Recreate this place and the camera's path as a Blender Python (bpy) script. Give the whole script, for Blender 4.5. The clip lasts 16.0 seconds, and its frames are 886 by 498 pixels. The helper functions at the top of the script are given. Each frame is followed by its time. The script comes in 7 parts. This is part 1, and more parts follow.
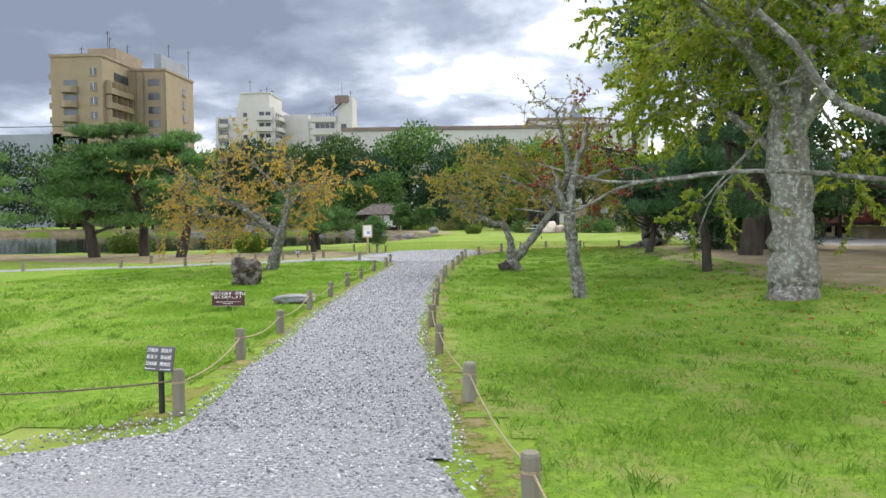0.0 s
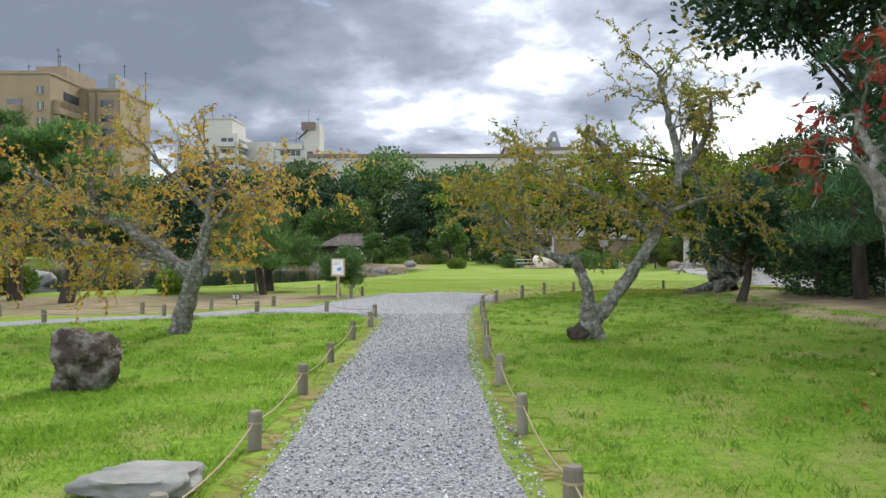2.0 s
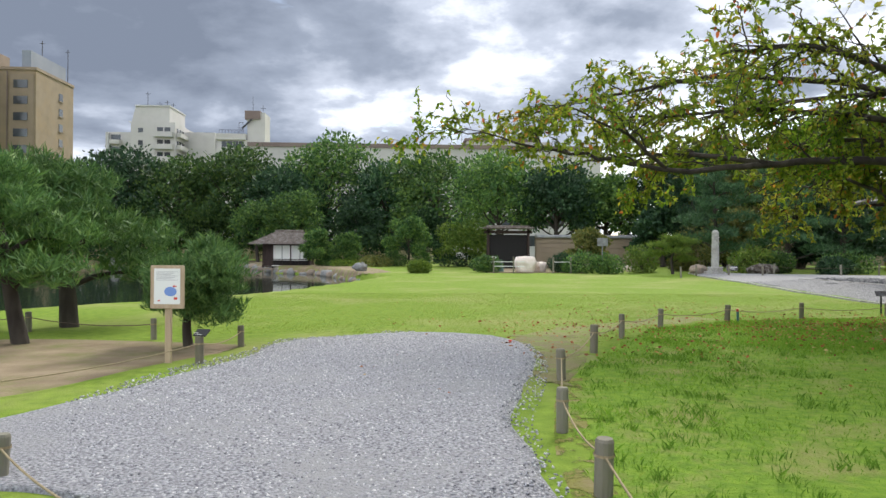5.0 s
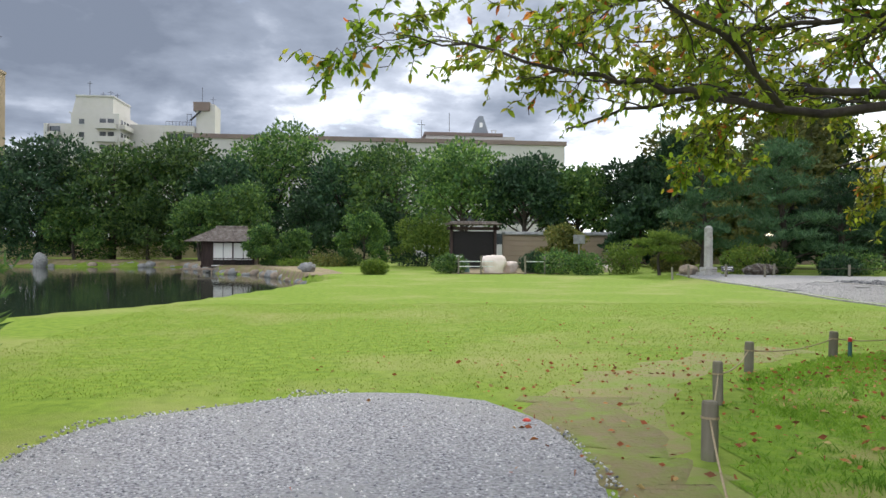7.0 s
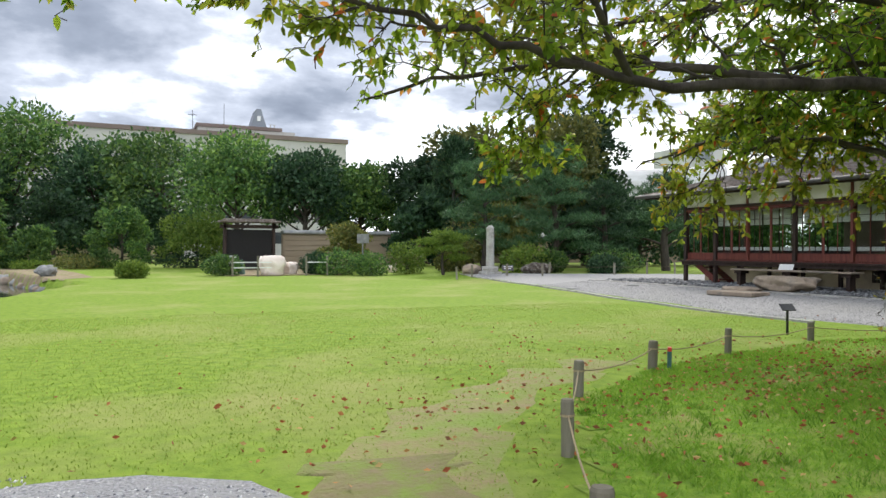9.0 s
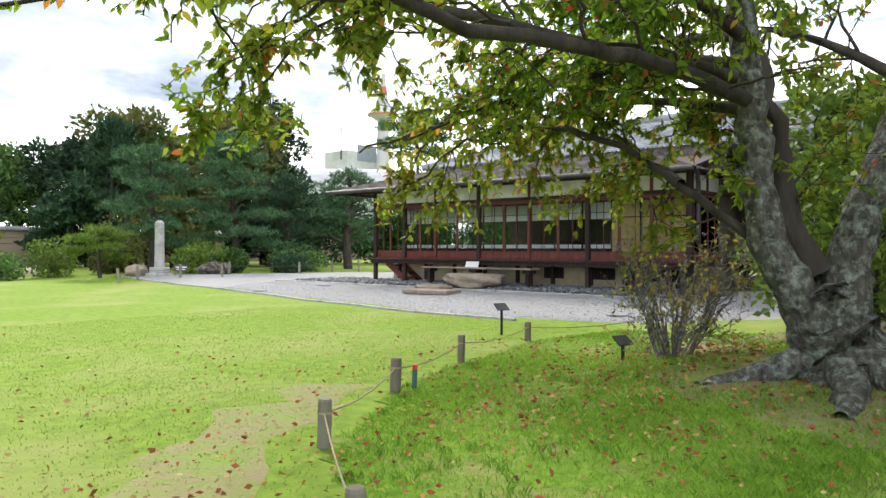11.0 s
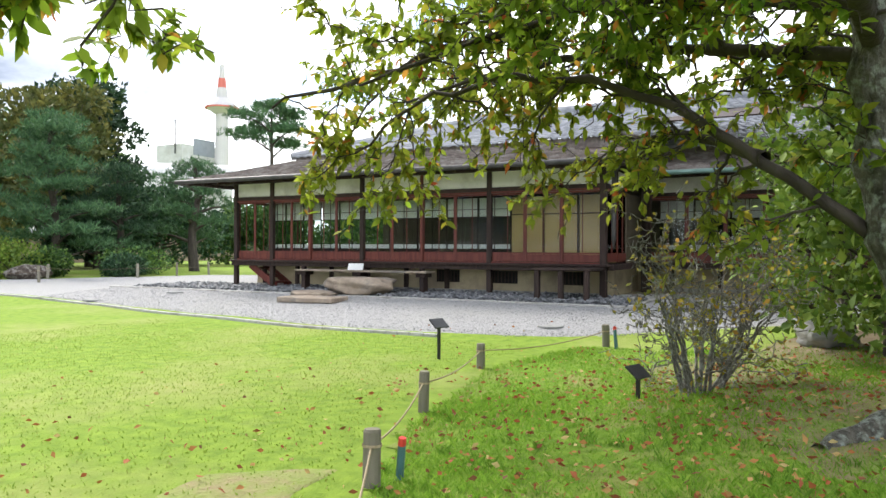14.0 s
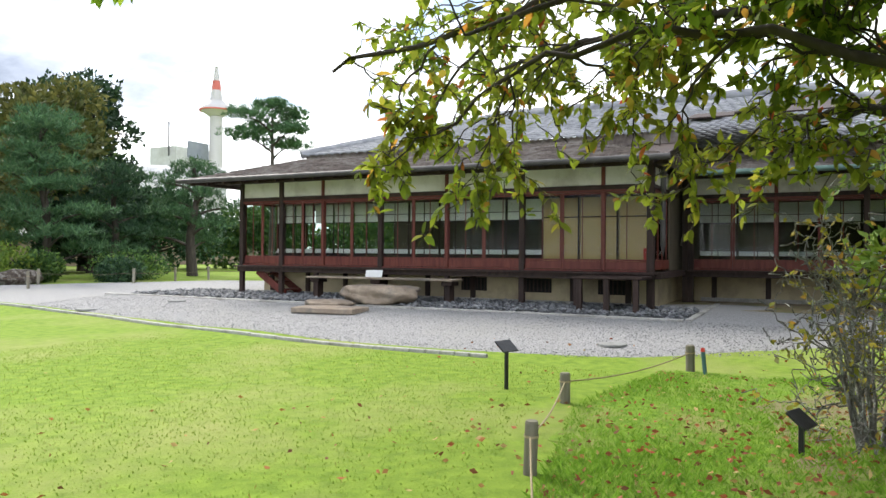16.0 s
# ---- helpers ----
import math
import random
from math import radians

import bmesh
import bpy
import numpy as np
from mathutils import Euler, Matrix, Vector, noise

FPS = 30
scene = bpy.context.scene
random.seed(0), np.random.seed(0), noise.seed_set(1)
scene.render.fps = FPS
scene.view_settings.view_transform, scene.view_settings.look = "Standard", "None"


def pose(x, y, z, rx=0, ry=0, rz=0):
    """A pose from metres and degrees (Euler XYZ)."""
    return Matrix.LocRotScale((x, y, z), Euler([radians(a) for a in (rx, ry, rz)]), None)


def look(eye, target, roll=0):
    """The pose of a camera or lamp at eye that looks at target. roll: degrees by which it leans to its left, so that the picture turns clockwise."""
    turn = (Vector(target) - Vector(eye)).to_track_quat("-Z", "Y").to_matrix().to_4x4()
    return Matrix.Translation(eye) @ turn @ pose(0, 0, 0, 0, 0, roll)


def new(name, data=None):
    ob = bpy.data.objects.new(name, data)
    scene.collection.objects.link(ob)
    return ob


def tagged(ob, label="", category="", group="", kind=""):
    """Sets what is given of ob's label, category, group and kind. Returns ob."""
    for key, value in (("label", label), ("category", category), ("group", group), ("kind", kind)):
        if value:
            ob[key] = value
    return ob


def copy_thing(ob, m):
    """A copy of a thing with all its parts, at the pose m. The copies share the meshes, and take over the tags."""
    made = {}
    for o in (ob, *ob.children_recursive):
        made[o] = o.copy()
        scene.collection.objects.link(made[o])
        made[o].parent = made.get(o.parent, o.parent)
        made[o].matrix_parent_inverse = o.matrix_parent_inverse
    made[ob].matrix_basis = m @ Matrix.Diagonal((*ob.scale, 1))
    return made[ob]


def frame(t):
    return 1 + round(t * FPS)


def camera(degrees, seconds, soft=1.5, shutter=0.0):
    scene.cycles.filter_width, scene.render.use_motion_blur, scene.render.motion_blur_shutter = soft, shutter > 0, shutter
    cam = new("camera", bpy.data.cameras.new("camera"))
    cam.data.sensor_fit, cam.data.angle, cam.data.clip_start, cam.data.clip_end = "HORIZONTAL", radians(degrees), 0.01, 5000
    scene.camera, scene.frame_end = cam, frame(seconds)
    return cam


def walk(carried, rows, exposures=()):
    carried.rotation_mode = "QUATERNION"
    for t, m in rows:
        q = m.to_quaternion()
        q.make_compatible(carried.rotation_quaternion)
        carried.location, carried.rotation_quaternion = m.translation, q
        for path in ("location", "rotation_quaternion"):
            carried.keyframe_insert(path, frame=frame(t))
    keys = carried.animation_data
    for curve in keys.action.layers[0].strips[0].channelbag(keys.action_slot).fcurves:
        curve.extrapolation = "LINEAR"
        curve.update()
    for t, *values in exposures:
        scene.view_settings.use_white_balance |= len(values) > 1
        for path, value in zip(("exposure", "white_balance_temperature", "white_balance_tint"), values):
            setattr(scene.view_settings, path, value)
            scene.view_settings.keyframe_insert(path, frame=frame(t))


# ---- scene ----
cam = camera(64.0, 16.0)
PATH = [
    (0.0, (0.705, -2.060, 1.064), (0.582, -0.066, 0.975), -0.45),
    (0.5, (0.460, -0.610, 1.065), (0.366, 1.387, 1.050), -0.3),
    (1.0, (0.195, 0.845, 1.061), (0.089, 2.842, 1.063), -0.3),
    (1.5, (-0.120, 2.260, 1.045), (-0.238, 4.257, 1.047), -0.1),
    (2.0, (-0.380, 3.715, 1.043), (-0.407, 5.715, 1.046), 0.1),
    (2.5, (-0.520, 5.175, 1.034), (-0.481, 7.174, 1.035), 0.15),
    (3.0, (-0.634, 6.610, 1.032), (-0.610, 8.610, 1.038), 0.25),
    (5.5, (-0.715, 13.615, 1.003), (-0.571, 15.610, 1.006), 0.35),
    (6.0, (-0.705, 14.754, 1.012), (-0.520, 16.746, 1.014), 0.35),
    (6.5, (-0.625, 15.537, 1.008), (-0.424, 17.527, 1.010), 0.35),
    (7.0, (-0.505, 16.015, 1.003), (-0.287, 18.003, 1.003), 0.35),
    (7.5, (-0.425, 16.395, 1.001), (-0.159, 18.377, 1.003), 0.35),
    (8.0, (-0.370, 16.741, 1.006), (0.006, 18.706, 1.007), 0.35),
    (8.5, (-0.296, 17.086, 1.017), (0.272, 19.004, 1.017), 0.3),
    (9.0, (-0.209, 17.434, 1.022), (0.599, 19.263, 1.023), 0.25),
    (9.5, (-0.087, 17.767, 1.021), (0.962, 19.470, 1.018), 0.25),
    (10.0, (0.011, 18.104, 1.014), (1.255, 19.671, 1.011), 0.2),
    (12.5, (0.791, 19.714, 1.035), (2.531, 20.700, 1.034), 0.05),
    (13.0, (0.965, 19.998, 1.030), (2.727, 20.945, 1.029), 0.05),
    (13.5, (1.145, 20.293, 1.023), (2.917, 21.221, 1.023), 0.15),
    (14.0, (1.334, 20.581, 1.020), (3.108, 21.504, 1.020), 0.2),
    (14.5, (1.526, 20.851, 1.018), (3.304, 21.767, 1.019), 0.3),
    (15.0, (1.698, 21.118, 1.032), (3.478, 22.031, 1.036), 0.3),
    (15.5, (1.861, 21.362, 1.037), (3.643, 22.271, 1.043), 0.35),
    (16.0, (2.032, 21.593, 1.048), (3.814, 22.500, 1.059), 0.4),
]
walk(cam, [(t, look(eye, target, roll)) for t, eye, target, roll in PATH],
     exposures=[(0.0, 0.36), (0.5, 0.20), (1.5, 0.16), (3.0, 0.10), (5.5, 0.12), (7.0, 0.10), (9.0, 0.24), (10.0, 0.38), (12.5, 0.88), (14.0, 0.84), (16.0, 0.64)])

# ---- world and sun ----
SUN_AZ, SUN_EL = radians(24), radians(40)
world = bpy.data.worlds.new("sky")
scene.world = world
world.use_nodes = True
wn, wl = world.node_tree.nodes, world.node_tree.links
wn.clear()


def wnode(kind, **props):
    n = wn.new(kind)
    for k, v in props.items():
        n.inputs[k].default_value = v
    return n


def wmath(op, a, b):
    n = wn.new("ShaderNodeMath")
    n.operation = op
    for i, v in enumerate((a, b)):
        if isinstance(v, (int, float)):
            n.inputs[i].default_value = v
        else:
            wl.new(v, n.inputs[i])
    return n.outputs[0]


def wmix(f, a, b):
    n = wn.new("ShaderNodeMix")
    n.data_type = "RGBA"
    for s, v in ((0, f), (6, a), (7, b)):
        if isinstance(v, (tuple, float)):
            n.inputs[s].default_value = v
        else:
            wl.new(v, n.inputs[s])
    return n.outputs[2]


sky = wn.new("ShaderNodeTexSky")
sky.sky_type = "NISHITA"
sky.sun_disc = False
sky.sun_elevation, sky.sun_rotation = SUN_EL, SUN_AZ
coord = wn.new("ShaderNodeTexCoord")
split = wn.new("ShaderNodeSeparateXYZ")
wl.new(coord.outputs["Generated"], split.inputs[0])
zc = wmath("MAXIMUM", split.outputs[2], 0.0)
flat = wn.new("ShaderNodeCombineXYZ")
den = wmath("ADD", zc, 0.24)
wl.new(wmath("DIVIDE", split.outputs[0], den), flat.inputs[0])
wl.new(wmath("DIVIDE", split.outputs[1], den), flat.inputs[1])
big = wnode("ShaderNodeTexNoise", Scale=0.85, Detail=8.0, Roughness=0.5, Distortion=0.1)
small = wnode("ShaderNodeTexNoise", Scale=2.9, Detail=10.0, Roughness=0.56, Distortion=0.12)
for n in (big, small):
    wl.new(flat.outputs[0], n.inputs["Vector"])
# darker overhead to the west, brighter low down and towards the sun's side, where the cloud is thin
# the unseen sky behind the walk is brightened to light the house front
back = wmath("MAXIMUM", wmath("ADD", wmath("MULTIPLY", split.outputs[0], -0.75), wmath("MULTIPLY", split.outputs[1], -0.65)), 0.0)
high = wmath("ADD", wmath("MULTIPLY", wmath("MINIMUM", zc, 0.38), -1.35), wmath("MULTIPLY", wmath("MAXIMUM", wmath("SUBTRACT", zc, 0.38), 0.0), 0.9))
lit = wmath("ADD", wmath("ADD", wmath("MULTIPLY", wmath("MAXIMUM", split.outputs[0], -0.35), 0.62), wmath("MULTIPLY", back, 0.55)), wmath("ADD", high, -0.68))
shade = wmath("ADD", wmath("ADD", wmath("MULTIPLY", big.outputs[0], 1.9), wmath("MULTIPLY", small.outputs[0], 1.25)), lit)
ramp = wn.new("ShaderNodeValToRGB")
wl.new(shade, ramp.inputs[0])
cr = ramp.color_ramp
cr.elements[0].position, cr.elements[0].color = 0.22, (0.145, 0.172, 0.228, 1)
cr.elements[1].position, cr.elements[1].color = 1.0, (1.06, 1.08, 1.11, 1)
e = cr.elements.new(0.48); e.color = (0.23, 0.265, 0.335, 1)
e = cr.elements.new(0.68); e.color = (0.41, 0.45, 0.535, 1)
e = cr.elements.new(0.84); e.color = (0.80, 0.83, 0.88, 1)
gap = wn.new("ShaderNodeValToRGB")
gn = wnode("ShaderNodeTexNoise", Scale=1.5, Detail=7.0, Roughness=0.58, Distortion=0.4)
gm = wn.new("ShaderNodeMapping")
gm.inputs["Location"].default_value = (5.2, 2.9, 0)
wl.new(flat.outputs[0], gm.inputs["Vector"]); wl.new(gm.outputs[0], gn.inputs["Vector"])
# the cloud breaks open only where it is thin
thin = wn.new("ShaderNodeMapRange")
thin.inputs[1].default_value, thin.inputs[2].default_value = 0.60, 0.95
thin.inputs[3].default_value, thin.inputs[4].default_value = -0.12, 0.03
wl.new(shade, thin.inputs[0])
wl.new(wmath("ADD", gn.outputs[0], thin.outputs[0]), gap.inputs[0])
gap.color_ramp.elements[0].position, gap.color_ramp.elements[1].position = 0.525, 0.60
blue = wn.new("ShaderNodeVectorMath")
blue.operation = "SCALE"
blue.inputs[3].default_value = 0.10
wl.new(sky.outputs[0], blue.inputs[0])
bg = wn.new("ShaderNodeBackground")
# added strength for that unseen side of the sky
wl.new(wmath("ADD", wmath("MULTIPLY", back, 1.3), 1.55), bg.inputs[1])
wl.new(wmix(gap.outputs[0], ramp.outputs[0], blue.outputs[0]), bg.inputs[0])
wo = wn.new("ShaderNodeOutputWorld")
wl.new(bg.outputs[0], wo.inputs[0])

sun_data = bpy.data.lights.new("sun", "SUN")
sun_data.energy, sun_data.angle, sun_data.color = 3.3, radians(20), (1.0, 0.95, 0.86)
sun = new("sun", sun_data)
sun.matrix_world = look((0, 0, 60), (-math.sin(SUN_AZ) * 60, -math.cos(SUN_AZ) * 60, 60 - math.tan(SUN_EL) * 60))


# ---- materials ----
def material(name, c1, c2, scale=4.0, rough=0.85, metal=0.0, bump=0.3, bump_scale=40.0, depth=0.02, detail=5.0, island=None, random_=None, through_=0.0, spec=0.35, stretch=(1, 1, 1), c3=None, s3=0.6, vary=0.0, holes=0.0):
    m = bpy.data.materials.new(name)
    m.use_nodes = True
    t = m.node_tree
    n, l = t.nodes, t.links
    b = n["Principled BSDF"]
    b.inputs["Roughness"].default_value, b.inputs["Metallic"].default_value = rough, metal
    b.inputs["Specular IOR Level"].default_value = spec
    tc = n.new("ShaderNodeTexCoord")
    mp = n.new("ShaderNodeMapping")
    mp.inputs["Scale"].default_value = stretch
    l.new(tc.outputs["Object"], mp.inputs["Vector"])
    a = n.new("ShaderNodeTexNoise")
    a.inputs["Scale"].default_value, a.inputs["Detail"].default_value = scale, detail
    l.new(mp.outputs[0], a.inputs["Vector"])
    r = n.new("ShaderNodeMapRange")
    r.inputs[1].default_value, r.inputs[2].default_value = 0.3, 0.7
    l.new(a.outputs[0], r.inputs[0])

    def mix(f, x, y):
        q = n.new("ShaderNodeMix")
        q.data_type = "RGBA"
        for s, v in ((0, f), (6, x), (7, y)):
            if isinstance(v, (tuple, float)):
                q.inputs[s].default_value = (*v, 1) if isinstance(v, tuple) else v
            else:
                l.new(v, q.inputs[s])
        return q.outputs[2]

    col = mix(r.outputs[0], c1, c2)
    if c3:
        a3 = n.new("ShaderNodeTexNoise")
        a3.inputs["Scale"].default_value, a3.inputs["Detail"].default_value, a3.inputs["Roughness"].default_value = s3, 8.0, 0.68
        l.new(tc.outputs["Object"], a3.inputs["Vector"])
        r3 = n.new("ShaderNodeMapRange")
        r3.inputs[1].default_value, r3.inputs[2].default_value = 0.48, 0.66
        l.new(a3.outputs[0], r3.inputs[0])
        col = mix(r3.outputs[0], col, c3)
    if island or random_:
        src = n.new("ShaderNodeNewGeometry").outputs["Random Per Island"] if island else n.new("ShaderNodeObjectInfo").outputs["Random"]
        cr_ = n.new("ShaderNodeValToRGB")
        stops = island or random_
        l.new(src, cr_.inputs[0])
        els = cr_.color_ramp.elements
        els[0].position, els[0].color = stops[0][0], (*stops[0][1], 1)
        els[1].position, els[1].color = stops[-1][0], (*stops[-1][1], 1)
        for p_, c_ in stops[1:-1]:
            e_ = els.new(p_)
            e_.color = (*c_, 1)
        col = mix(0.8 if island else 0.5, col, cr_.outputs[0])
    if vary:
        oi = n.new("ShaderNodeObjectInfo")
        vr = n.new("ShaderNodeMapRange")
        vr.inputs[3].default_value, vr.inputs[4].default_value = 1 - vary, 1 + vary
        l.new(oi.outputs["Random"], vr.inputs[0])
        hs = n.new("ShaderNodeHueSaturation")
        l.new(vr.outputs[0], hs.inputs["Value"]); l.new(col, hs.inputs["Color"])
        col = hs.outputs[0]
    l.new(col, b.inputs["Base Color"])
    if bump:
        bn = n.new("ShaderNodeTexNoise")
        bn.inputs["Scale"].default_value, bn.inputs["Detail"].default_value = bump_scale, 6.0
        l.new(mp.outputs[0], bn.inputs["Vector"])
        bp = n.new("ShaderNodeBump")
        bp.inputs["Strength"].default_value, bp.inputs["Distance"].default_value = bump, depth
        l.new(bn.outputs[0], bp.inputs["Height"])
        l.new(bp.outputs[0], b.inputs["Normal"])
    if holes:
        hn = n.new("ShaderNodeTexNoise")
        hn.inputs["Scale"].default_value, hn.inputs["Detail"].default_value, hn.inputs["Roughness"].default_value = holes, 10.0, 0.72
        l.new(tc.outputs["Object"], hn.inputs["Vector"])
        hr = n.new("ShaderNodeMapRange")
        hr.inputs[1].default_value, hr.inputs[2].default_value = 0.47, 0.54
        l.new(hn.outputs[0], hr.inputs[0])
        clear_ = n.new("ShaderNodeBsdfTransparent")
        hm = n.new("ShaderNodeMixShader")
        l.new(hr.outputs[0], hm.inputs[0]); l.new(clear_.outputs[0], hm.inputs[1]); l.new(b.outputs[0], hm.inputs[2])
        l.new(hm.outputs[0], n["Material Output"].inputs[0])
    if through_:
        out = n["Material Output"]
        tr = n.new("ShaderNodeBsdfTranslucent")
        l.new(col, tr.inputs[0])
        ms = n.new("ShaderNodeMixShader")
        ms.inputs[0].default_value = through_
        l.new(b.outputs[0], ms.inputs[1]); l.new(tr.outputs[0], ms.inputs[2]); l.new(ms.outputs[0], out.inputs[0])
    return m


M = {}
M["lawn"] = material("lawn", (0.120, 0.192, 0.024), (0.205, 0.296, 0.040), 9.0, 0.95, bump=0.6, bump_scale=60, depth=0.02, c3=(0.25, 0.275, 0.085), s3=0.35, spec=0.1, detail=9.0)
M["turf"] = material("turf", (0.105, 0.20, 0.022), (0.20, 0.315, 0.036), 13.0, 0.95, bump=0.8, bump_scale=55, depth=0.03, c3=(0.25, 0.26, 0.085), s3=1.7, spec=0.1, detail=9.0)
M["tuft"] = material("grass_tuft", (0.09, 0.19, 0.02), (0.13, 0.25, 0.025), 2.0, 0.75, bump=0, island=[(0.0, (0.08, 0.18, 0.02)), (0.6, (0.14, 0.27, 0.03)), (1.0, (0.22, 0.36, 0.05))], through_=0.45, spec=0.2)
M["soil"] = material("damp_soil", (0.16, 0.17, 0.05), (0.20, 0.155, 0.09), 9.0, 0.95, bump=0.9, bump_scale=35, c3=(0.16, 0.235, 0.034), s3=2.6, detail=9.0)
M["dirt"] = material("dirt", (0.17, 0.125, 0.075), (0.28, 0.22, 0.14), 2.5, 0.95, bump=0.5, bump_scale=30, c3=(0.15, 0.16, 0.045), s3=1.4)
M["moss"] = material("moss", (0.20, 0.17, 0.05), (0.16, 0.18, 0.02), 6.0, 0.95, bump=0.6, bump_scale=50, c3=(0.24, 0.19, 0.10), s3=2.2, holes=4.0)
M["worn"] = material("worn_turf", (0.19, 0.235, 0.05), (0.25, 0.195, 0.105), 8.0, 0.95, bump=0.8, bump_scale=40, c3=(0.175, 0.262, 0.038), s3=1.5, detail=9.0)
M["gravel"] = material("gravel", (0.10, 0.102, 0.118), (0.47, 0.47, 0.495), 55.0, 0.9, bump=1.0, bump_scale=60, depth=0.03, c3=(0.30, 0.30, 0.31), s3=1.2)
M["pebble"] = material("pebble", (0.30, 0.30, 0.32), (0.42, 0.42, 0.44), 10, 0.85, bump=0, island=[(0.0, (0.05, 0.052, 0.066)), (0.4, (0.25, 0.253, 0.285)), (0.75, (0.50, 0.50, 0.53)), (1.0, (0.76, 0.75, 0.74))])
M["yard"] = material("yard_gravel", (0.165, 0.163, 0.165), (0.36, 0.354, 0.352), 45.0, 0.9, bump=0.9, bump_scale=50, depth=0.02, c3=(0.27, 0.265, 0.255), s3=0.5)
M["yard_pebble"] = material("yard_pebble", (0.22, 0.22, 0.22), (0.30, 0.30, 0.295), 10, 0.85, bump=0, island=[(0.0, (0.13, 0.13, 0.137)), (0.6, (0.28, 0.275, 0.28)), (1.0, (0.44, 0.435, 0.43))])
M["grass"] = material("grass_blade", (0.14, 0.24, 0.025), (0.18, 0.29, 0.032), 2.0, 0.75, bump=0, island=[(0.0, (0.13, 0.265, 0.025)), (0.5, (0.185, 0.345, 0.034)), (0.95, (0.26, 0.42, 0.055)), (1.0, (0.40, 0.43, 0.13))], through_=0.5, spec=0.2)
M["lawn_blade"] = material("lawn_blade", (0.17, 0.27, 0.03), (0.23, 0.33, 0.04), 1.0, 0.8, bump=0, island=[(0.0, (0.13, 0.22, 0.02)), (0.7, (0.24, 0.34, 0.04)), (1.0, (0.36, 0.34, 0.12))], through_=0.3, spec=0.15)
M["bark"] = material("bark", (0.10, 0.085, 0.07), (0.26, 0.25, 0.23), 6.0, 0.95, bump=1.0, bump_scale=16, depth=0.07, c3=(0.46, 0.47, 0.43), s3=17.0, stretch=(1, 1, 0.35))
M["bark_dark"] = material("bark_dark", (0.030, 0.024, 0.020), (0.075, 0.062, 0.05), 7.0, 0.95, bump=1.0, bump_scale=14, depth=0.03, stretch=(1, 1, 0.3))
M["bark_lichen"] = material("bark_lichen", (0.035, 0.032, 0.026), (0.13, 0.122, 0.10), 20.0, 0.95, bump=1.0, bump_scale=34, depth=0.05, c3=(0.27, 0.30, 0.26), s3=15.0, stretch=(1, 1, 0.5))
M["bark_grey"] = material("bark_grey", (0.075, 0.066, 0.056), (0.21, 0.20, 0.18), 11.0, 0.95, bump=1.0, bump_scale=22, depth=0.07, c3=(0.36, 0.38, 0.34), s3=18.0, stretch=(1, 1, 0.5))


def foliage(name, stops, through_=0.4):
    return material(name, stops[0][1], stops[-1][1], 0.5, 0.6, bump=0, island=stops, through_=through_, spec=0.3, vary=0.32 if through_ < 0.4 else 0.0)


M["leaf_far"] = foliage("leaf_far", [(0, (0.016, 0.05, 0.016)), (0.6, (0.06, 0.14, 0.036)), (1, (0.18, 0.28, 0.05))], 0.2)
M["leaf_dark"] = foliage("leaf_dark", [(0, (0.010, 0.032, 0.016)), (0.7, (0.029, 0.074, 0.032)), (1, (0.072, 0.136, 0.048))], 0.15)
M["leaf_light"] = foliage("leaf_light", [(0, (0.062, 0.125, 0.019)), (0.6, (0.138, 0.225, 0.031)), (1, (0.250, 0.325, 0.050))], 0.3)
M["leaf_fresh"] = foliage("leaf_fresh", [(0, (0.11, 0.20, 0.02)), (0.6, (0.25, 0.36, 0.035)), (0.93, (0.42, 0.46, 0.06)), (1, (0.55, 0.42, 0.06))], 0.6)
M["leaf_bronze"] = foliage("leaf_bronze", [(0, (0.05, 0.075, 0.02)), (0.6, (0.12, 0.135, 0.035)), (1, (0.23, 0.21, 0.05))], 0.3)
M["needle"] = foliage("needle", [(0, (0.032, 0.088, 0.026)), (0.6, (0.088, 0.184, 0.048)), (1, (0.176, 0.280, 0.072))], 0.2)
M["needle_dark"] = foliage("needle_dark", [(0, (0.025, 0.072, 0.030)), (0.6, (0.065, 0.155, 0.062)), (1, (0.13, 0.235, 0.09))], 0.15)
M["leaf_cherry"] = foliage("leaf_cherry", [(0, (0.08, 0.18, 0.018)), (0.45, (0.16, 0.31, 0.025)), (0.82, (0.29, 0.43, 0.038)), (0.94, (0.40, 0.40, 0.045)), (0.98, (0.52, 0.21, 0.04)), (1, (0.50, 0.08, 0.04))], 0.65)
M["leaf_yellow"] = foliage("leaf_yellow", [(0, (0.30, 0.30, 0.05)), (0.35, (0.50, 0.42, 0.06)), (0.75, (0.62, 0.42, 0.06)), (0.92, (0.64, 0.24, 0.05)), (1, (0.40, 0.10, 0.05))], 0.5)
M["leaf_olive"] = foliage("leaf_olive", [(0, (0.13, 0.17, 0.03)), (0.5, (0.30, 0.30, 0.045)), (0.85, (0.46, 0.36, 0.06)), (1, (0.46, 0.22, 0.05))], 0.5)
M["leaf_red"] = foliage("leaf_red", [(0, (0.13, 0.018, 0.018)), (0.7, (0.26, 0.035, 0.028)), (1, (0.34, 0.11, 0.04))], 0.4)
M["leaf_fallen"] = material("fallen_leaf", (0.22, 0.10, 0.04), (0.30, 0.12, 0.04), 3, 0.8, bump=0, island=[(0, (0.11, 0.05, 0.025)), (0.45, (0.34, 0.075, 0.03)), (0.75, (0.42, 0.20, 0.06)), (1, (0.50, 0.42, 0.18))], through_=0.15)
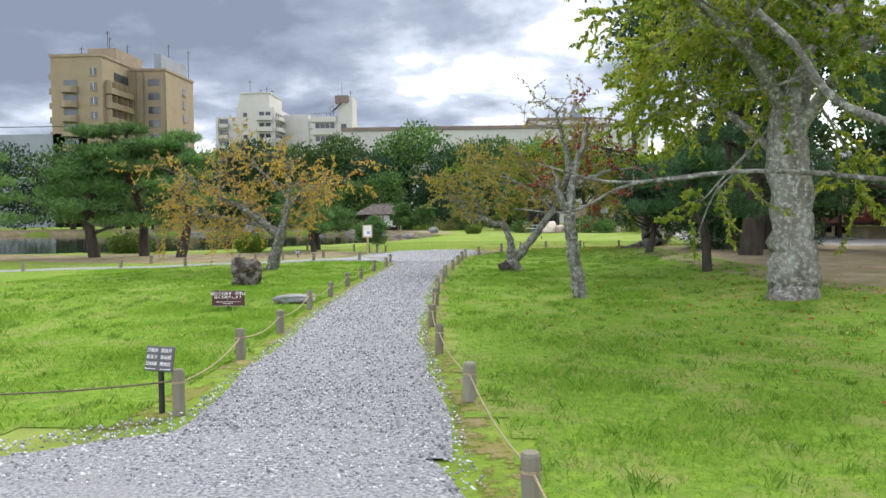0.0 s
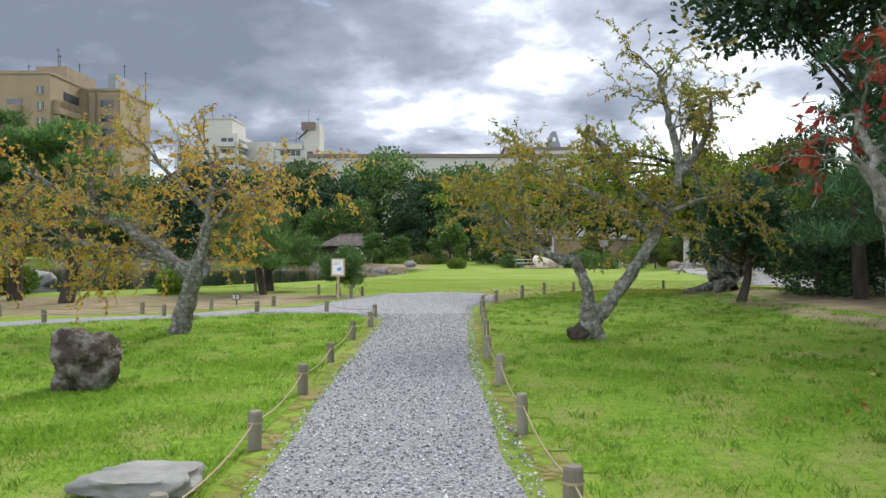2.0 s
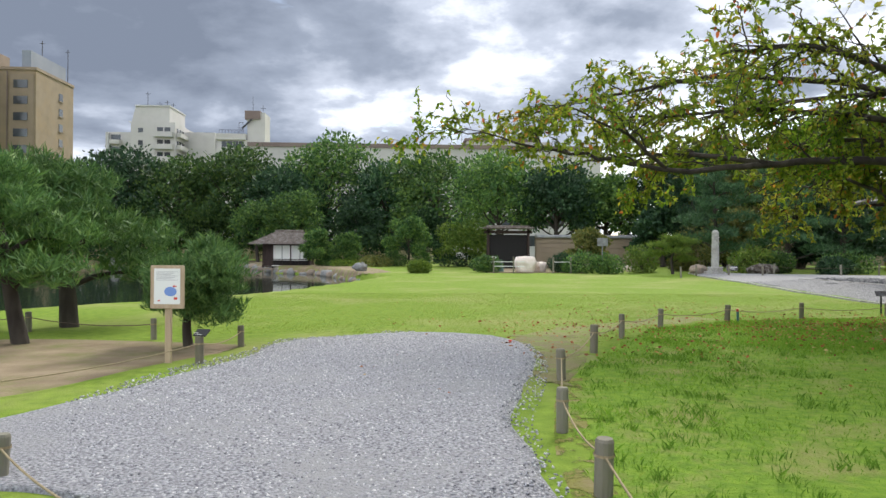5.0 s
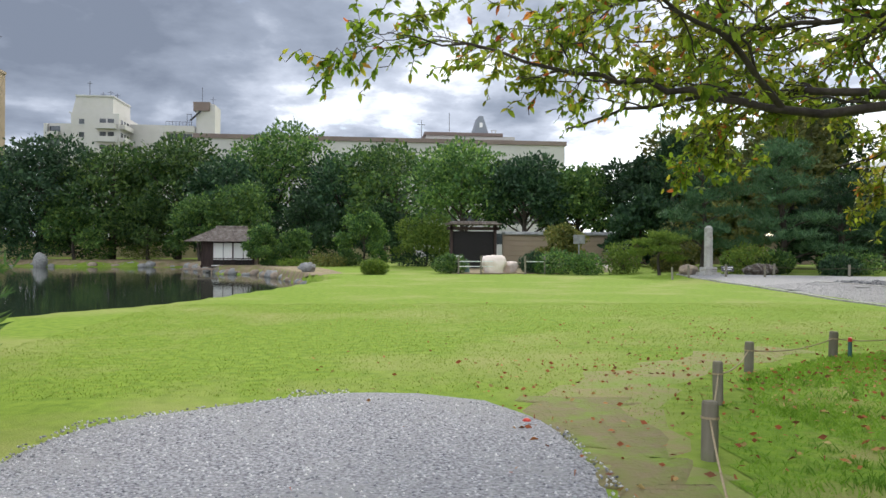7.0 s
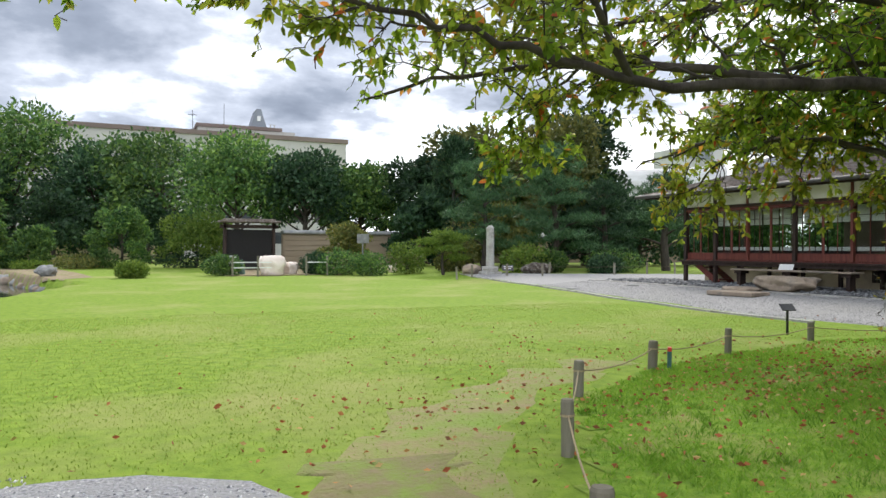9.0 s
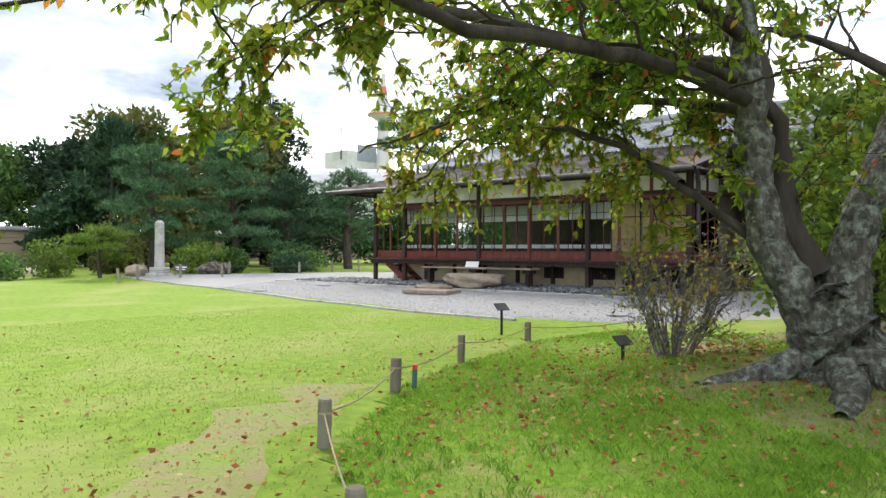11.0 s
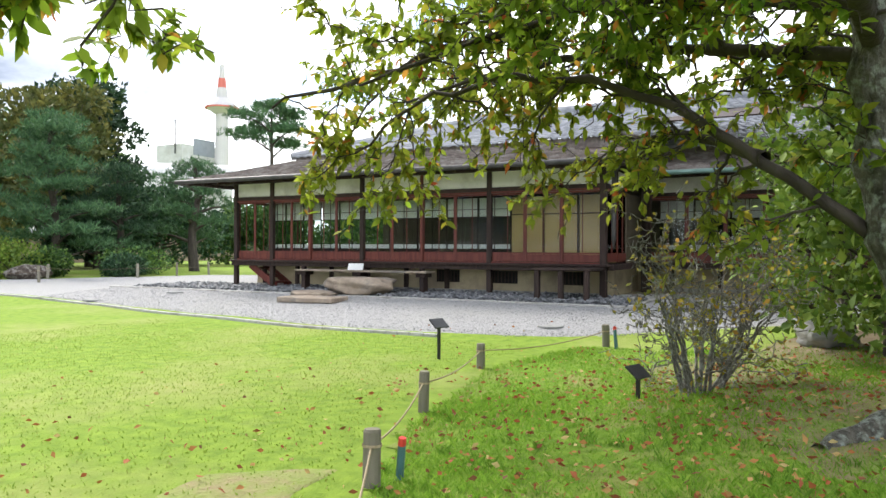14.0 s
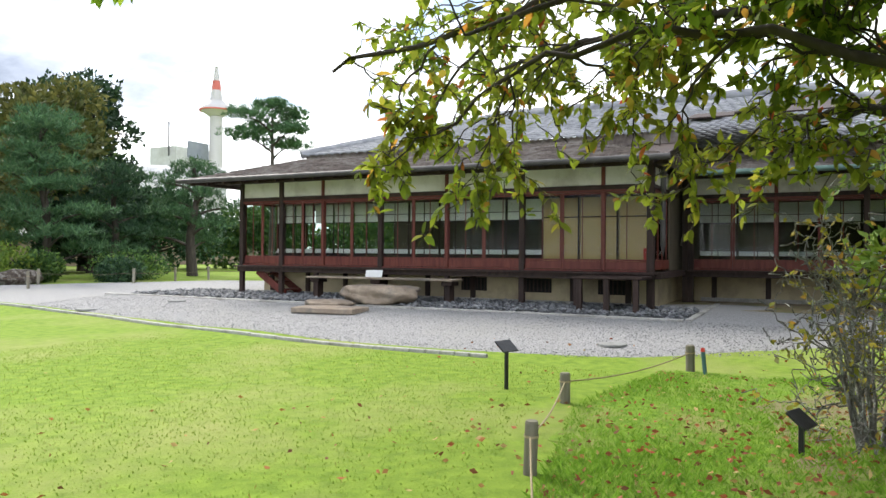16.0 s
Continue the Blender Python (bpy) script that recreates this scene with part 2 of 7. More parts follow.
M["post"] = material("weathered_post", (0.13, 0.115, 0.085), (0.25, 0.23, 0.18), 12, 0.9, bump=0.7, bump_scale=30, depth=0.01, stretch=(1, 1, 0.15), c3=(0.17, 0.19, 0.10), s3=5, random_=[(0, (0.14, 0.12, 0.09)), (1, (0.27, 0.26, 0.21))])
M["rope"] = material("rope", (0.26, 0.20, 0.12), (0.38, 0.31, 0.20), 60, 0.9, bump=0.5, bump_scale=200, depth=0.004)
M["rope_dark"] = material("rope_dark", (0.09, 0.07, 0.05), (0.15, 0.11, 0.08), 60, 0.9, bump=0.5, bump_scale=200, depth=0.004)
M["rock"] = material("rock", (0.075, 0.055, 0.04), (0.20, 0.155, 0.115), 7, 0.95, bump=1.0, bump_scale=16, depth=0.06, c3=(0.50, 0.48, 0.47), s3=3.6)
M["stone"] = material("stone", (0.17, 0.17, 0.165), (0.31, 0.31, 0.30), 6, 0.9, bump=0.7, bump_scale=20, depth=0.02, c3=(0.20, 0.205, 0.20), s3=2.5)
M["stone_warm"] = material("stone_warm", (0.22, 0.17, 0.13), (0.37, 0.30, 0.23), 5, 0.9, bump=0.8, bump_scale=12, depth=0.03, c3=(0.17, 0.15, 0.13), s3=2.2)
M["granite"] = material("granite", (0.30, 0.29, 0.27), (0.44, 0.43, 0.40), 30, 0.85, bump=0.4, bump_scale=40, depth=0.01, c3=(0.22, 0.21, 0.19), s3=2.0)
M["slate"] = material("slate_pebble", (0.16, 0.165, 0.175), (0.28, 0.285, 0.295), 5, 0.8, bump=0.3, bump_scale=20, island=[(0, (0.06, 0.063, 0.07)), (0.7, (0.16, 0.165, 0.175)), (1, (0.30, 0.30, 0.30))])
M["brown_sign"] = material("brown_sign", (0.070, 0.020, 0.022), (0.085, 0.027, 0.028), 5, 0.45, bump=0.1)
M["grey_sign"] = material("grey_sign", (0.085, 0.08, 0.09), (0.11, 0.10, 0.115), 5, 0.5, bump=0.1)
M["white"] = material("white_paint", (0.74, 0.74, 0.73), (0.82, 0.82, 0.81), 3, 0.6, bump=0.1)
M["steel_dark"] = material("dark_steel", (0.025, 0.025, 0.028), (0.05, 0.05, 0.052), 8, 0.5, metal=0.4, bump=0.1)
M["pale_wood"] = material("pale_wood", (0.42, 0.31, 0.21), (0.52, 0.40, 0.28), 6, 0.75, bump=0.3, stretch=(6, 6, 0.6))
M["red"] = material("red_paint", (0.55, 0.04, 0.03), (0.62, 0.06, 0.04), 5, 0.5, bump=0.1)
M["teal"] = material("teal_paint", (0.05, 0.12, 0.13), (0.07, 0.16, 0.16), 5, 0.5, bump=0.1)
M["print_blue"] = material("blue_print", (0.16, 0.27, 0.62), (0.20, 0.32, 0.68), 5, 0.6, bump=0)
M["print_grey"] = material("grey_print", (0.25, 0.25, 0.27), (0.32, 0.32, 0.34), 5, 0.6, bump=0)
M["wood_dark"] = material("aged_timber", (0.020, 0.012, 0.010), (0.055, 0.032, 0.026), 4, 0.7, bump=0.4, bump_scale=20, depth=0.006, stretch=(4, 4, 0.4))
M["wood_red"] = material("red_brown_joinery", (0.10, 0.022, 0.018), (0.17, 0.045, 0.032), 4, 0.55, bump=0.3, bump_scale=20, depth=0.004, stretch=(5, 5, 0.5))
M["wood_orange"] = material("warm_joinery", (0.26, 0.10, 0.04), (0.34, 0.14, 0.06), 4, 0.6, bump=0.3, stretch=(5, 5, 0.5))
M["plaster"] = material("white_plaster", (0.70, 0.68, 0.62), (0.79, 0.77, 0.71), 2.0, 0.9, bump=0.3, bump_scale=40, depth=0.004, c3=(0.52, 0.49, 0.43), s3=1.3)
M["plaster_ochre"] = material("ochre_plaster", (0.40, 0.33, 0.21), (0.52, 0.44, 0.29), 1.8, 0.9, bump=0.4, bump_scale=40, depth=0.005, c3=(0.30, 0.25, 0.18), s3=1.5)
M["paper"] = material("shoji_paper", (0.80, 0.79, 0.75), (0.85, 0.84, 0.80), 4, 0.85, bump=0.1)
M["fusuma"] = material("ochre_panel", (0.62, 0.42, 0.17), (0.68, 0.48, 0.21), 2, 0.8, bump=0.15)
# matting and walls coloured dark to stand for the unlit rooms
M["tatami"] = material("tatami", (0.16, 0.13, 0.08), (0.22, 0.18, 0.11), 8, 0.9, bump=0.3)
M["room_shade"] = material("shaded_room_wall", (0.10, 0.085, 0.06), (0.15, 0.125, 0.09), 2, 0.9, bump=0.2)
M["tile"] = material("roof_tile", (0.17, 0.175, 0.19), (0.29, 0.295, 0.31), 5, 0.5, bump=0.3, bump_scale=30, depth=0.006, c3=(0.36, 0.36, 0.37), s3=1.4)
M["shingle"] = material("bark_shingle", (0.085, 0.068, 0.058), (0.20, 0.165, 0.145), 9, 0.95, bump=0.8, bump_scale=30, depth=0.015, c3=(0.27, 0.245, 0.22), s3=3.0, stretch=(1, 1, 1))
M["copper"] = material("green_copper", (0.10, 0.17, 0.15), (0.16, 0.25, 0.22), 5, 0.6, metal=0.3, bump=0.2)
M["gutter"] = material("dark_gutter", (0.045, 0.042, 0.043), (0.09, 0.083, 0.08), 5, 0.55, metal=0.3, bump=0.2)
M["tan"] = material("tan_tile_facade", (0.23, 0.18, 0.12), (0.29, 0.23, 0.16), 0.6, 0.85, bump=0.2, bump_scale=20, c3=(0.29, 0.215, 0.13), s3=0.25)
M["brown_facade"] = material("brown_facade", (0.22, 0.17, 0.12), (0.28, 0.22, 0.16), 0.6, 0.85, bump=0.2)
M["grey_facade"] = material("grey_facade", (0.42, 0.42, 0.42), (0.50, 0.50, 0.50), 0.4, 0.85, bump=0.2, c3=(0.38, 0.37, 0.36), s3=0.15)
M["pale_facade"] = material("pale_facade", (0.43, 0.415, 0.40), (0.49, 0.475, 0.46), 0.4, 0.85, bump=0.2, c3=(0.39, 0.375, 0.36), s3=0.2)
M["slate_blue"] = material("blue_grey_panel", (0.20, 0.22, 0.26), (0.25, 0.27, 0.31), 0.4, 0.7, bump=0.1)
M["brown_band"] = material("brown_parapet", (0.16, 0.12, 0.11), (0.20, 0.155, 0.14), 0.4, 0.85, bump=0.1)
M["window_dark"] = material("far_glass", (0.03, 0.035, 0.042), (0.07, 0.078, 0.09), 0.5, 0.12, bump=0, spec=0.5)
M["sack"] = material("woven_sack", (0.74, 0.62, 0.55), (0.82, 0.72, 0.66), 4, 0.85, bump=0.6, bump_scale=9, depth=0.05)
M["tower_white"] = material("tower_white", (0.40, 0.385, 0.39), (0.46, 0.44, 0.445), 0.1, 0.6, bump=0)
M["tower_red"] = material("tower_red", (0.42, 0.10, 0.08), (0.48, 0.13, 0.10), 0.1, 0.6, bump=0)
M["stump"] = material("stump_rock", (0.035, 0.026, 0.02), (0.10, 0.078, 0.06), 9, 0.95, bump=1.0, bump_scale=18, depth=0.05, c3=(0.24, 0.23, 0.21), s3=9.0)
# near-black for dark boards, and for the shade inside the floor vents
M["near_black"] = material("near_black_board", (0.012, 0.011, 0.011), (0.03, 0.028, 0.027), 20, 0.95, bump=0.8)

glass = bpy.data.materials.new("glass")
glass.use_nodes = True
gt = glass.node_tree
gt.nodes.remove(gt.nodes["Principled BSDF"])
g1, g2, g3, g4 = (gt.nodes.new(k) for k in ("ShaderNodeBsdfTransparent", "ShaderNodeBsdfGlossy", "ShaderNodeMixShader", "ShaderNodeFresnel"))
g1.inputs[0].default_value = (0.90, 0.93, 0.92, 1)
g2.inputs[1].default_value = 0.02
g4.inputs[0].default_value = 1.2
gt.links.new(g4.outputs[0], g3.inputs[0]); gt.links.new(g1.outputs[0], g3.inputs[1]); gt.links.new(g2.outputs[0], g3.inputs[2])
gt.links.new(g3.outputs[0], gt.nodes["Material Output"].inputs[0])
M["glass"] = glass

water = bpy.data.materials.new("pond_water")
water.use_nodes = True
wb = water.node_tree.nodes["Principled BSDF"]
wb.inputs["Base Color"].default_value = (0.022, 0.032, 0.022, 1)
wb.inputs["Roughness"].default_value = 0.06
wnz = water.node_tree.nodes.new("ShaderNodeTexNoise")
wnz.inputs["Scale"].default_value, wnz.inputs["Detail"].default_value = 1.6, 3.0
wbp = water.node_tree.nodes.new("ShaderNodeBump")
wbp.inputs["Strength"].default_value, wbp.inputs["Distance"].default_value = 0.05, 0.05
wtc = water.node_tree.nodes.new("ShaderNodeTexCoord")
water.node_tree.links.new(wtc.outputs["Object"], wnz.inputs["Vector"])
water.node_tree.links.new(wnz.outputs[0], wbp.inputs["Height"]); water.node_tree.links.new(wbp.outputs[0], wb.inputs["Normal"])
M["water"] = water


# ---- building blocks ----
def link(name, me, mat, parent=None, label=""):
    ob = new(name, me)
    if mat:
        me.materials.append(M[mat])
    if parent is not None:
        ob.parent = parent
    return tagged(ob, label)


def part(name, bm, mat, parent=None, label="", smooth=False):
    me = bpy.data.meshes.new(name)
    bm.to_mesh(me)
    bm.free()
    if smooth:
        me.shade_smooth()
    return link(name, me, mat, parent, label)


def thing(name, m, label, category, group="", kind=""):
    ob = new(name)
    ob.matrix_basis = m
    return tagged(ob, label, category, group, kind)


def arrays(name, v, f, mat, parent=None, label="", smooth=False):
    """A mesh object from numpy vertices and equal-sided faces."""
    me = bpy.data.meshes.new(name)
    v, f = np.asarray(v, np.float32), np.asarray(f, np.int32)
    k = f.shape[1]
    me.vertices.add(len(v)); me.loops.add(f.size); me.polygons.add(len(f))
    me.vertices.foreach_set("co", v.ravel())
    me.loops.foreach_set("vertex_index", f.ravel())
    me.polygons.foreach_set("loop_start", np.arange(0, f.size, k, dtype=np.int32))
    me.update(calc_edges=True)
    if smooth:
        me.shade_smooth()
    return link(name, me, mat, parent, label)


def box(bm, x0, x1, y0, y1, z0, z1, bevel=0.0):
    r = bmesh.ops.create_cube(bm, size=1, matrix=Matrix.Translation(((x0 + x1) / 2, (y0 + y1) / 2, (z0 + z1) / 2)) @ Matrix.Diagonal((x1 - x0, y1 - y0, z1 - z0, 1)))
    if bevel:
        edges = list({e for v in r["verts"] for e in v.link_edges})
        bmesh.ops.bevel(bm, geom=edges, offset=bevel, segments=1, affect="EDGES")
    return bm


def boxes(*rows, bevel=0.0):
    bm = bmesh.new()
    for r in rows:
        box(bm, *r, bevel=bevel)
    return bm


def cyl(bm, x, y, z0, z1, r0, r1=None, n=12):
    bmesh.ops.create_cone(bm, cap_ends=True, segments=n, radius1=r0, radius2=r0 if r1 is None else r1, depth=z1 - z0, matrix=Matrix.Translation((x, y, (z0 + z1) / 2)))
    return bm


def smooth01(a):
    a = np.clip(a, 0, 1)
    return a * a * (3 - 2 * a)


def tube(pts, radii, n=8):
    pts = np.asarray(pts, float)
    radii = np.asarray(radii, float)
    tan = np.gradient(pts, axis=0)
    tan /= np.linalg.norm(tan, axis=1)[:, None] + 1e-9
    ref = np.array([0.0, 0.0, 1.0]) if abs(tan[:, 2]).mean() < 0.8 else np.array([1.0, 0.0, 0.0])
    s = np.cross(tan, ref)
    s /= np.linalg.norm(s, axis=1)[:, None] + 1e-9
    u = np.cross(s, tan)
    a = np.arange(n) * 2 * np.pi / n
    v = pts[:, None] + radii[:, None, None] * (np.cos(a)[None, :, None] * s[:, None] + np.sin(a)[None, :, None] * u[:, None])
    i = np.arange(len(pts) - 1)[:, None] * n
    j = np.arange(n)[None]
    k = (j + 1) % n
    f = np.stack([i + j, i + k, i + n + k, i + n + j], -1).reshape(-1, 4)
    return v.reshape(-1, 3), f


def joined(tubes):
    vs, fs, o = [], [], 0
    for v, f in tubes:
        vs.append(v); fs.append(f + o); o += len(v)
    return np.concatenate(vs), np.concatenate(fs)


def curve(pts, steps=4):
    """A smooth line through the points."""
    p = np.asarray(pts, float)
    q = np.vstack([2 * p[0] - p[1], p, 2 * p[-1] - p[-2]])
    out = []
    for i in range(1, len(q) - 2):
        for t in np.arange(steps) / steps:
            out.append(0.5 * (2 * q[i] + (q[i + 1] - q[i - 1]) * t + (2 * q[i - 1] - 5 * q[i] + 4 * q[i + 1] - q[i + 2]) * t * t + (3 * q[i] - q[i - 1] - 3 * q[i + 1] + q[i + 2]) * t ** 3))
    out.append(q[-2])
    return np.array(out)


def leaves(pos, way, size, ratio=0.5, fold=0.18, rng=None):
    """Folded pointed leaves: a quad of two triangles each, from a place and a way."""
    n = len(pos)
    way = way / (np.linalg.norm(way, axis=1)[:, None] + 1e-9)
    side = np.cross(way, rng.normal(size=(n, 3)))
    side /= np.linalg.norm(side, axis=1)[:, None] + 1e-9
    up = np.cross(side, way)
    s = np.asarray(size)[:, None] if np.ndim(size) else size
    a = pos
    b = pos + way * s * 0.45 + side * s * ratio * 0.5 + up * s * fold
    c = pos + way * s
    d = pos + way * s * 0.45 - side * s * ratio * 0.5 + up * s * fold
    v = np.stack([a, b, c, d], 1).reshape(-1, 3)
    i = np.arange(n)[:, None] * 4
    f = np.concatenate([i + np.array([[0, 1, 2]]), i + np.array([[0, 2, 3]])])
    return v, f


def leaves_full(pos, way, size, ratio=0.45, fold=0.06, rng=None):
    """Oval pointed leaves with a drooping tip, four triangles each."""
    n = len(pos)
    way = way / (np.linalg.norm(way, axis=1)[:, None] + 1e-9)
    side = np.cross(way, np.array([0, 0, 1.0]) + rng.normal(size=(n, 3)) * 0.55)
    side /= np.linalg.norm(side, axis=1)[:, None] + 1e-9
    up = np.cross(side, way)
    s = np.asarray(size)[:, None]
    e1, e2 = side * s * ratio * 0.5, side * s * ratio * 0.40
    m1, m2 = pos + way * s * 0.32 + up * s * fold, pos + way * s * 0.66 + up * s * fold
    v = np.stack([pos, m1 + e1, m2 + e2, pos + way * s - up * s * 0.05, m2 - e2, m1 - e1], 1).reshape(-1, 3)
    i = np.arange(n)[:, None] * 6
    f = np.concatenate([i + np.array([q]) for q in ([0, 1, 5], [1, 2, 4], [1, 4, 5], [2, 3, 4])])
    return v, f


def ground_z(x, y):
    """The lie of the land: flat lawn, a low mound under the trees, a raised yard before the house, the pond's bed."""
    x, y = np.asarray(x, float), np.asarray(y, float)
    near = 0.16 * smooth01((x - 3.2) / 3.2) * (1 - smooth01((x - 30) / 60)) * smooth01((y - 1.0) / 4)
    far = 0.16 * smooth01((x - 8.6) / 3.6)
    k = smooth01((y - 20.2) / 1.8)
    z = near * (1 - k) + far * k
    z = z + 0.012 * np.sin(x * 1.7 + 0.5 * y) * np.sin(y * 1.3) * smooth01((np.abs(x + 0.6) - 0.9) / 0.8)
    return z - 1.1 * smooth01(pond_in(x, y) / 1.6)


def pond_in(x, y):
    """How far inside the pond's shore, in metres (negative outside)."""
    near = np.interp(x, (-60, -14, -10.5, -8, -5.6, -4, -2.9, -1.6, -0.9, 0), (12, 19.7, 20.6, 23, 26.4, 29.1, 33.2, 40.0, 43.5, 60))
    far = np.interp(x, (-84, -28, -14, -11, -8.9, -6.1, -1.6), (69.5, 72, 71.5, 63.8, 58.5, 55.8, 41.6)) + 0.5 * np.sin(x * 0.9)
    return np.minimum((y - near) * 0.62, (far - y) * 0.8)


def gz(x, y):
    return float(ground_z(x, y))


# ---- ground ----
def spaced(lo, hi, mid0, mid1, step, coarse):
    fine = np.arange(mid0, mid1 + 1e-6, step)
    left = mid0 - np.cumsum(step * 1.35 ** np.arange(1, 40))
    right = mid1 + np.cumsum(step * 1.35 ** np.arange(1, 40))
    return np.concatenate([left[left > lo][::-1], fine, right[right < hi]])


def sheet(name, xs, ys, lift, mat, mask=None, label="", kind="structure", category=""):
    gx, gy = np.meshgrid(xs, ys)
    v = np.stack([gx, gy, ground_z(gx, gy) + lift], -1).reshape(-1, 3)
    nx = len(xs)
    i = (np.arange(len(ys) - 1)[:, None] * nx + np.arange(nx - 1)[None]).ravel()
    f = np.stack([i, i + 1, i + nx + 1, i + nx], -1)
    if mask is not None:
        c = v[f].mean(1)
        f = f[mask(c[:, 0], c[:, 1])]
    ob = arrays(name, v, f, mat, smooth=True)
    return tagged(ob, label, category, "", kind)


sheet("ground", spaced(-1500, 1500, -24, 18, 0.3, 0), spaced(-900, 1800, -6, 60, 0.3, 0), 0, "lawn")


def strip(name, left, right, lift, mat, thick=0.0, across=10, wobble=0.03, seed=1):
    """A patch of ground between two edge lines, laid on the land, with uneven edges."""
    rng = np.random.default_rng(seed)
    a, b = curve(left, 8), curve(right, 8)
    n = 120

    def even(p):
        d = np.concatenate([[0], np.cumsum(np.linalg.norm(np.diff(p, axis=0), axis=1))])
        t = np.linspace(0, d[-1], n)
        return np.stack([np.interp(t, d, p[:, k]) for k in (0, 1)], -1)
    a, b = even(a), even(b)
    k = max(4, n // 5)

    def drift():
        return np.stack([np.interp(np.arange(n), np.linspace(0, n, k), rng.normal(scale=wobble, size=k)) for _ in (0, 1)], -1)
    a += drift(); b += drift()
    t = np.linspace(0, 1, across)[None, :, None]
    p = a[:, None] * (1 - t) + b[:, None] * t
    edge = np.minimum(t, 1 - t)[..., 0] * across
    z = ground_z(p[..., 0], p[..., 1]) + lift * np.clip(edge * 1.5, -0.2, 1) - 0.004
    z[:, 0] -= 0.03; z[:, -1] -= 0.03
    v = np.concatenate([p, z[..., None]], -1).reshape(-1, 3)
    i = (np.arange(n - 1)[:, None] * across + np.arange(across - 1)[None]).ravel()
    f = np.stack([i, i + 1, i + across + 1, i + across], -1)
    ob = arrays(name, v, f, mat, smooth=True)
    return tagged(ob, "", "", "", "structure")


PATH_L = [(-1.0, 1.0), (-0.97, 1.75), (-1.08, 3.15), (-1.15, 4.52), (-1.27, 5.73), (-1.37, 9.0), (-1.42, 12.0), (-1.46, 14.2), (-1.75, 15.2)]
PATH_R = [(0.62, 1.0), (0.55, 1.75), (0.33, 3.15), (0.12, 4.52), (0.06, 5.73), (-0.1, 9.0), (-0.14, 12.0), (-0.08, 14.2), (-0.02, 15.6)]
strip("gravel_path", PATH_L, PATH_R, 0.02, "gravel", across=14)
strip("gravel_apron", [(-9.0, -0.6), (-4.5, 0.5), (-2.6, 0.95), (-1.5, 1.18), (-0.9, 1.6), (0.2, 1.7), (0.75, 0.5), (1.2, -1.2), (1.5, -3.0)], [(-9.0, -8.0), (-6, -8), (-4, -8), (-3, -8), (-2, -8), (-1, -8), (0.3, -8), (1.0, -8), (1.7, -8)], 0.024, "gravel", across=24, seed=12)
E_L = [(-6.3, 13.3), (-5.0, 14.0), (-3.73, 15.0), (-2.4, 15.3), (-1.6, 15.0), (-0.8, 14.9), (0.0, 15.2), (0.02, 16.4), (0.32, 17.5), (0.58, 18.66), (0.62, 19.8), (0.3, 20.5)]
E_R = [(-6.7, 13.8), (-5.4, 14.6), (-4.0, 15.6), (-3.3, 16.4), (-3.0, 17.2), (-2.75, 17.9), (-2.45, 18.7), (-2.3, 19.3), (-2.2, 20.0), (-1.8, 20.5), (-0.9, 20.95), (-0.2, 20.85)]
strip("gravel_fork", E_L, E_R, 0.026, "gravel", across=14, seed=2)
strip("dirt_bank", [(-30, 17.2), (-14, 15.6), (-9, 14.6), (-6.4, 14.2), (-4.4, 15.8), (-3.35, 17.0), (-2.9, 18.2), (-2.5, 19.2)], [(-30, 19.4), (-16, 19.4), (-10, 19.6), (-7, 20.2), (-5.5, 20.6), (-4.2, 20.6), (-3.2, 20.4), (-2.35, 20.0)], 0.012, "dirt", seed=3, wobble=0.05)
strip("gravel_track", [(-30, 9.0), (-16, 10.5), (-10, 11.8), (-6.3, 13.3)], [(-30, 9.8), (-16, 11.2), (-10, 12.4), (-6.6, 13.9)], 0.02, "gravel", seed=4)
strip("moss_edge", [(0.85, -1.0), (0.62, 0.55), (0.12, 4.06), (-0.08, 8.0), (-0.16, 12.0), (-0.08, 15.0), (0.1, 16.5), (0.5, 18.0)], [(1.35, -1.0), (0.98, 0.6), (0.42, 4.1), (0.14, 8.0), (0.10, 12.0), (0.2, 15.0), (0.42, 16.5), (0.75, 18.0)], 0.008, "moss", seed=5, across=6)
strip("moss_edge", [(-1.45, 1.3), (-1.22, 3.2), (-1.42, 6.0), (-1.56, 10.0), (-1.6, 14.0), (-1.9, 15.0)], [(-0.9, 1.5), (-1.02, 3.2), (-1.22, 6.0), (-1.32, 10.0), (-1.40, 14.0), (-1.6, 14.9)], 0.008, "moss", seed=6, across=6)
strip("bare_patch", [(0.5, 18.4), (0.6, 19.6), (0.45, 20.5), (1.0, 21.4), (2.2, 22.3), (3.6, 23.0)], [(0.95, 18.5), (1.25, 19.6), (1.6, 20.6), (2.3, 21.4), (3.2, 22.0), (4.2, 22.5)], 0.006, "worn", seed=7, across=8, wobble=0.14)
strip("bare_patch", [(0.30, 17.6), (0.50, 18.5), (0.50, 19.4), (0.35, 20.2), (0.5, 20.9)], [(0.50, 17.6), (0.86, 18.4), (1.10, 19.2), (1.25, 20.0), (1.35, 20.7)], 0.012, "soil", seed=17, across=8, wobble=0.1)
strip("bare_soil", [(5.2, 6.0), (4.4, 10.0), (4.2, 15.0), (4.5, 18.5), (5.3, 20.6), (7.4, 21.2)], [(16, 4.0), (16, 10.0), (16, 15.0), (15, 18.5), (11, 20.0), (9.0, 20.9)], 0.010, "dirt", seed=8, wobble=0.08, across=24)
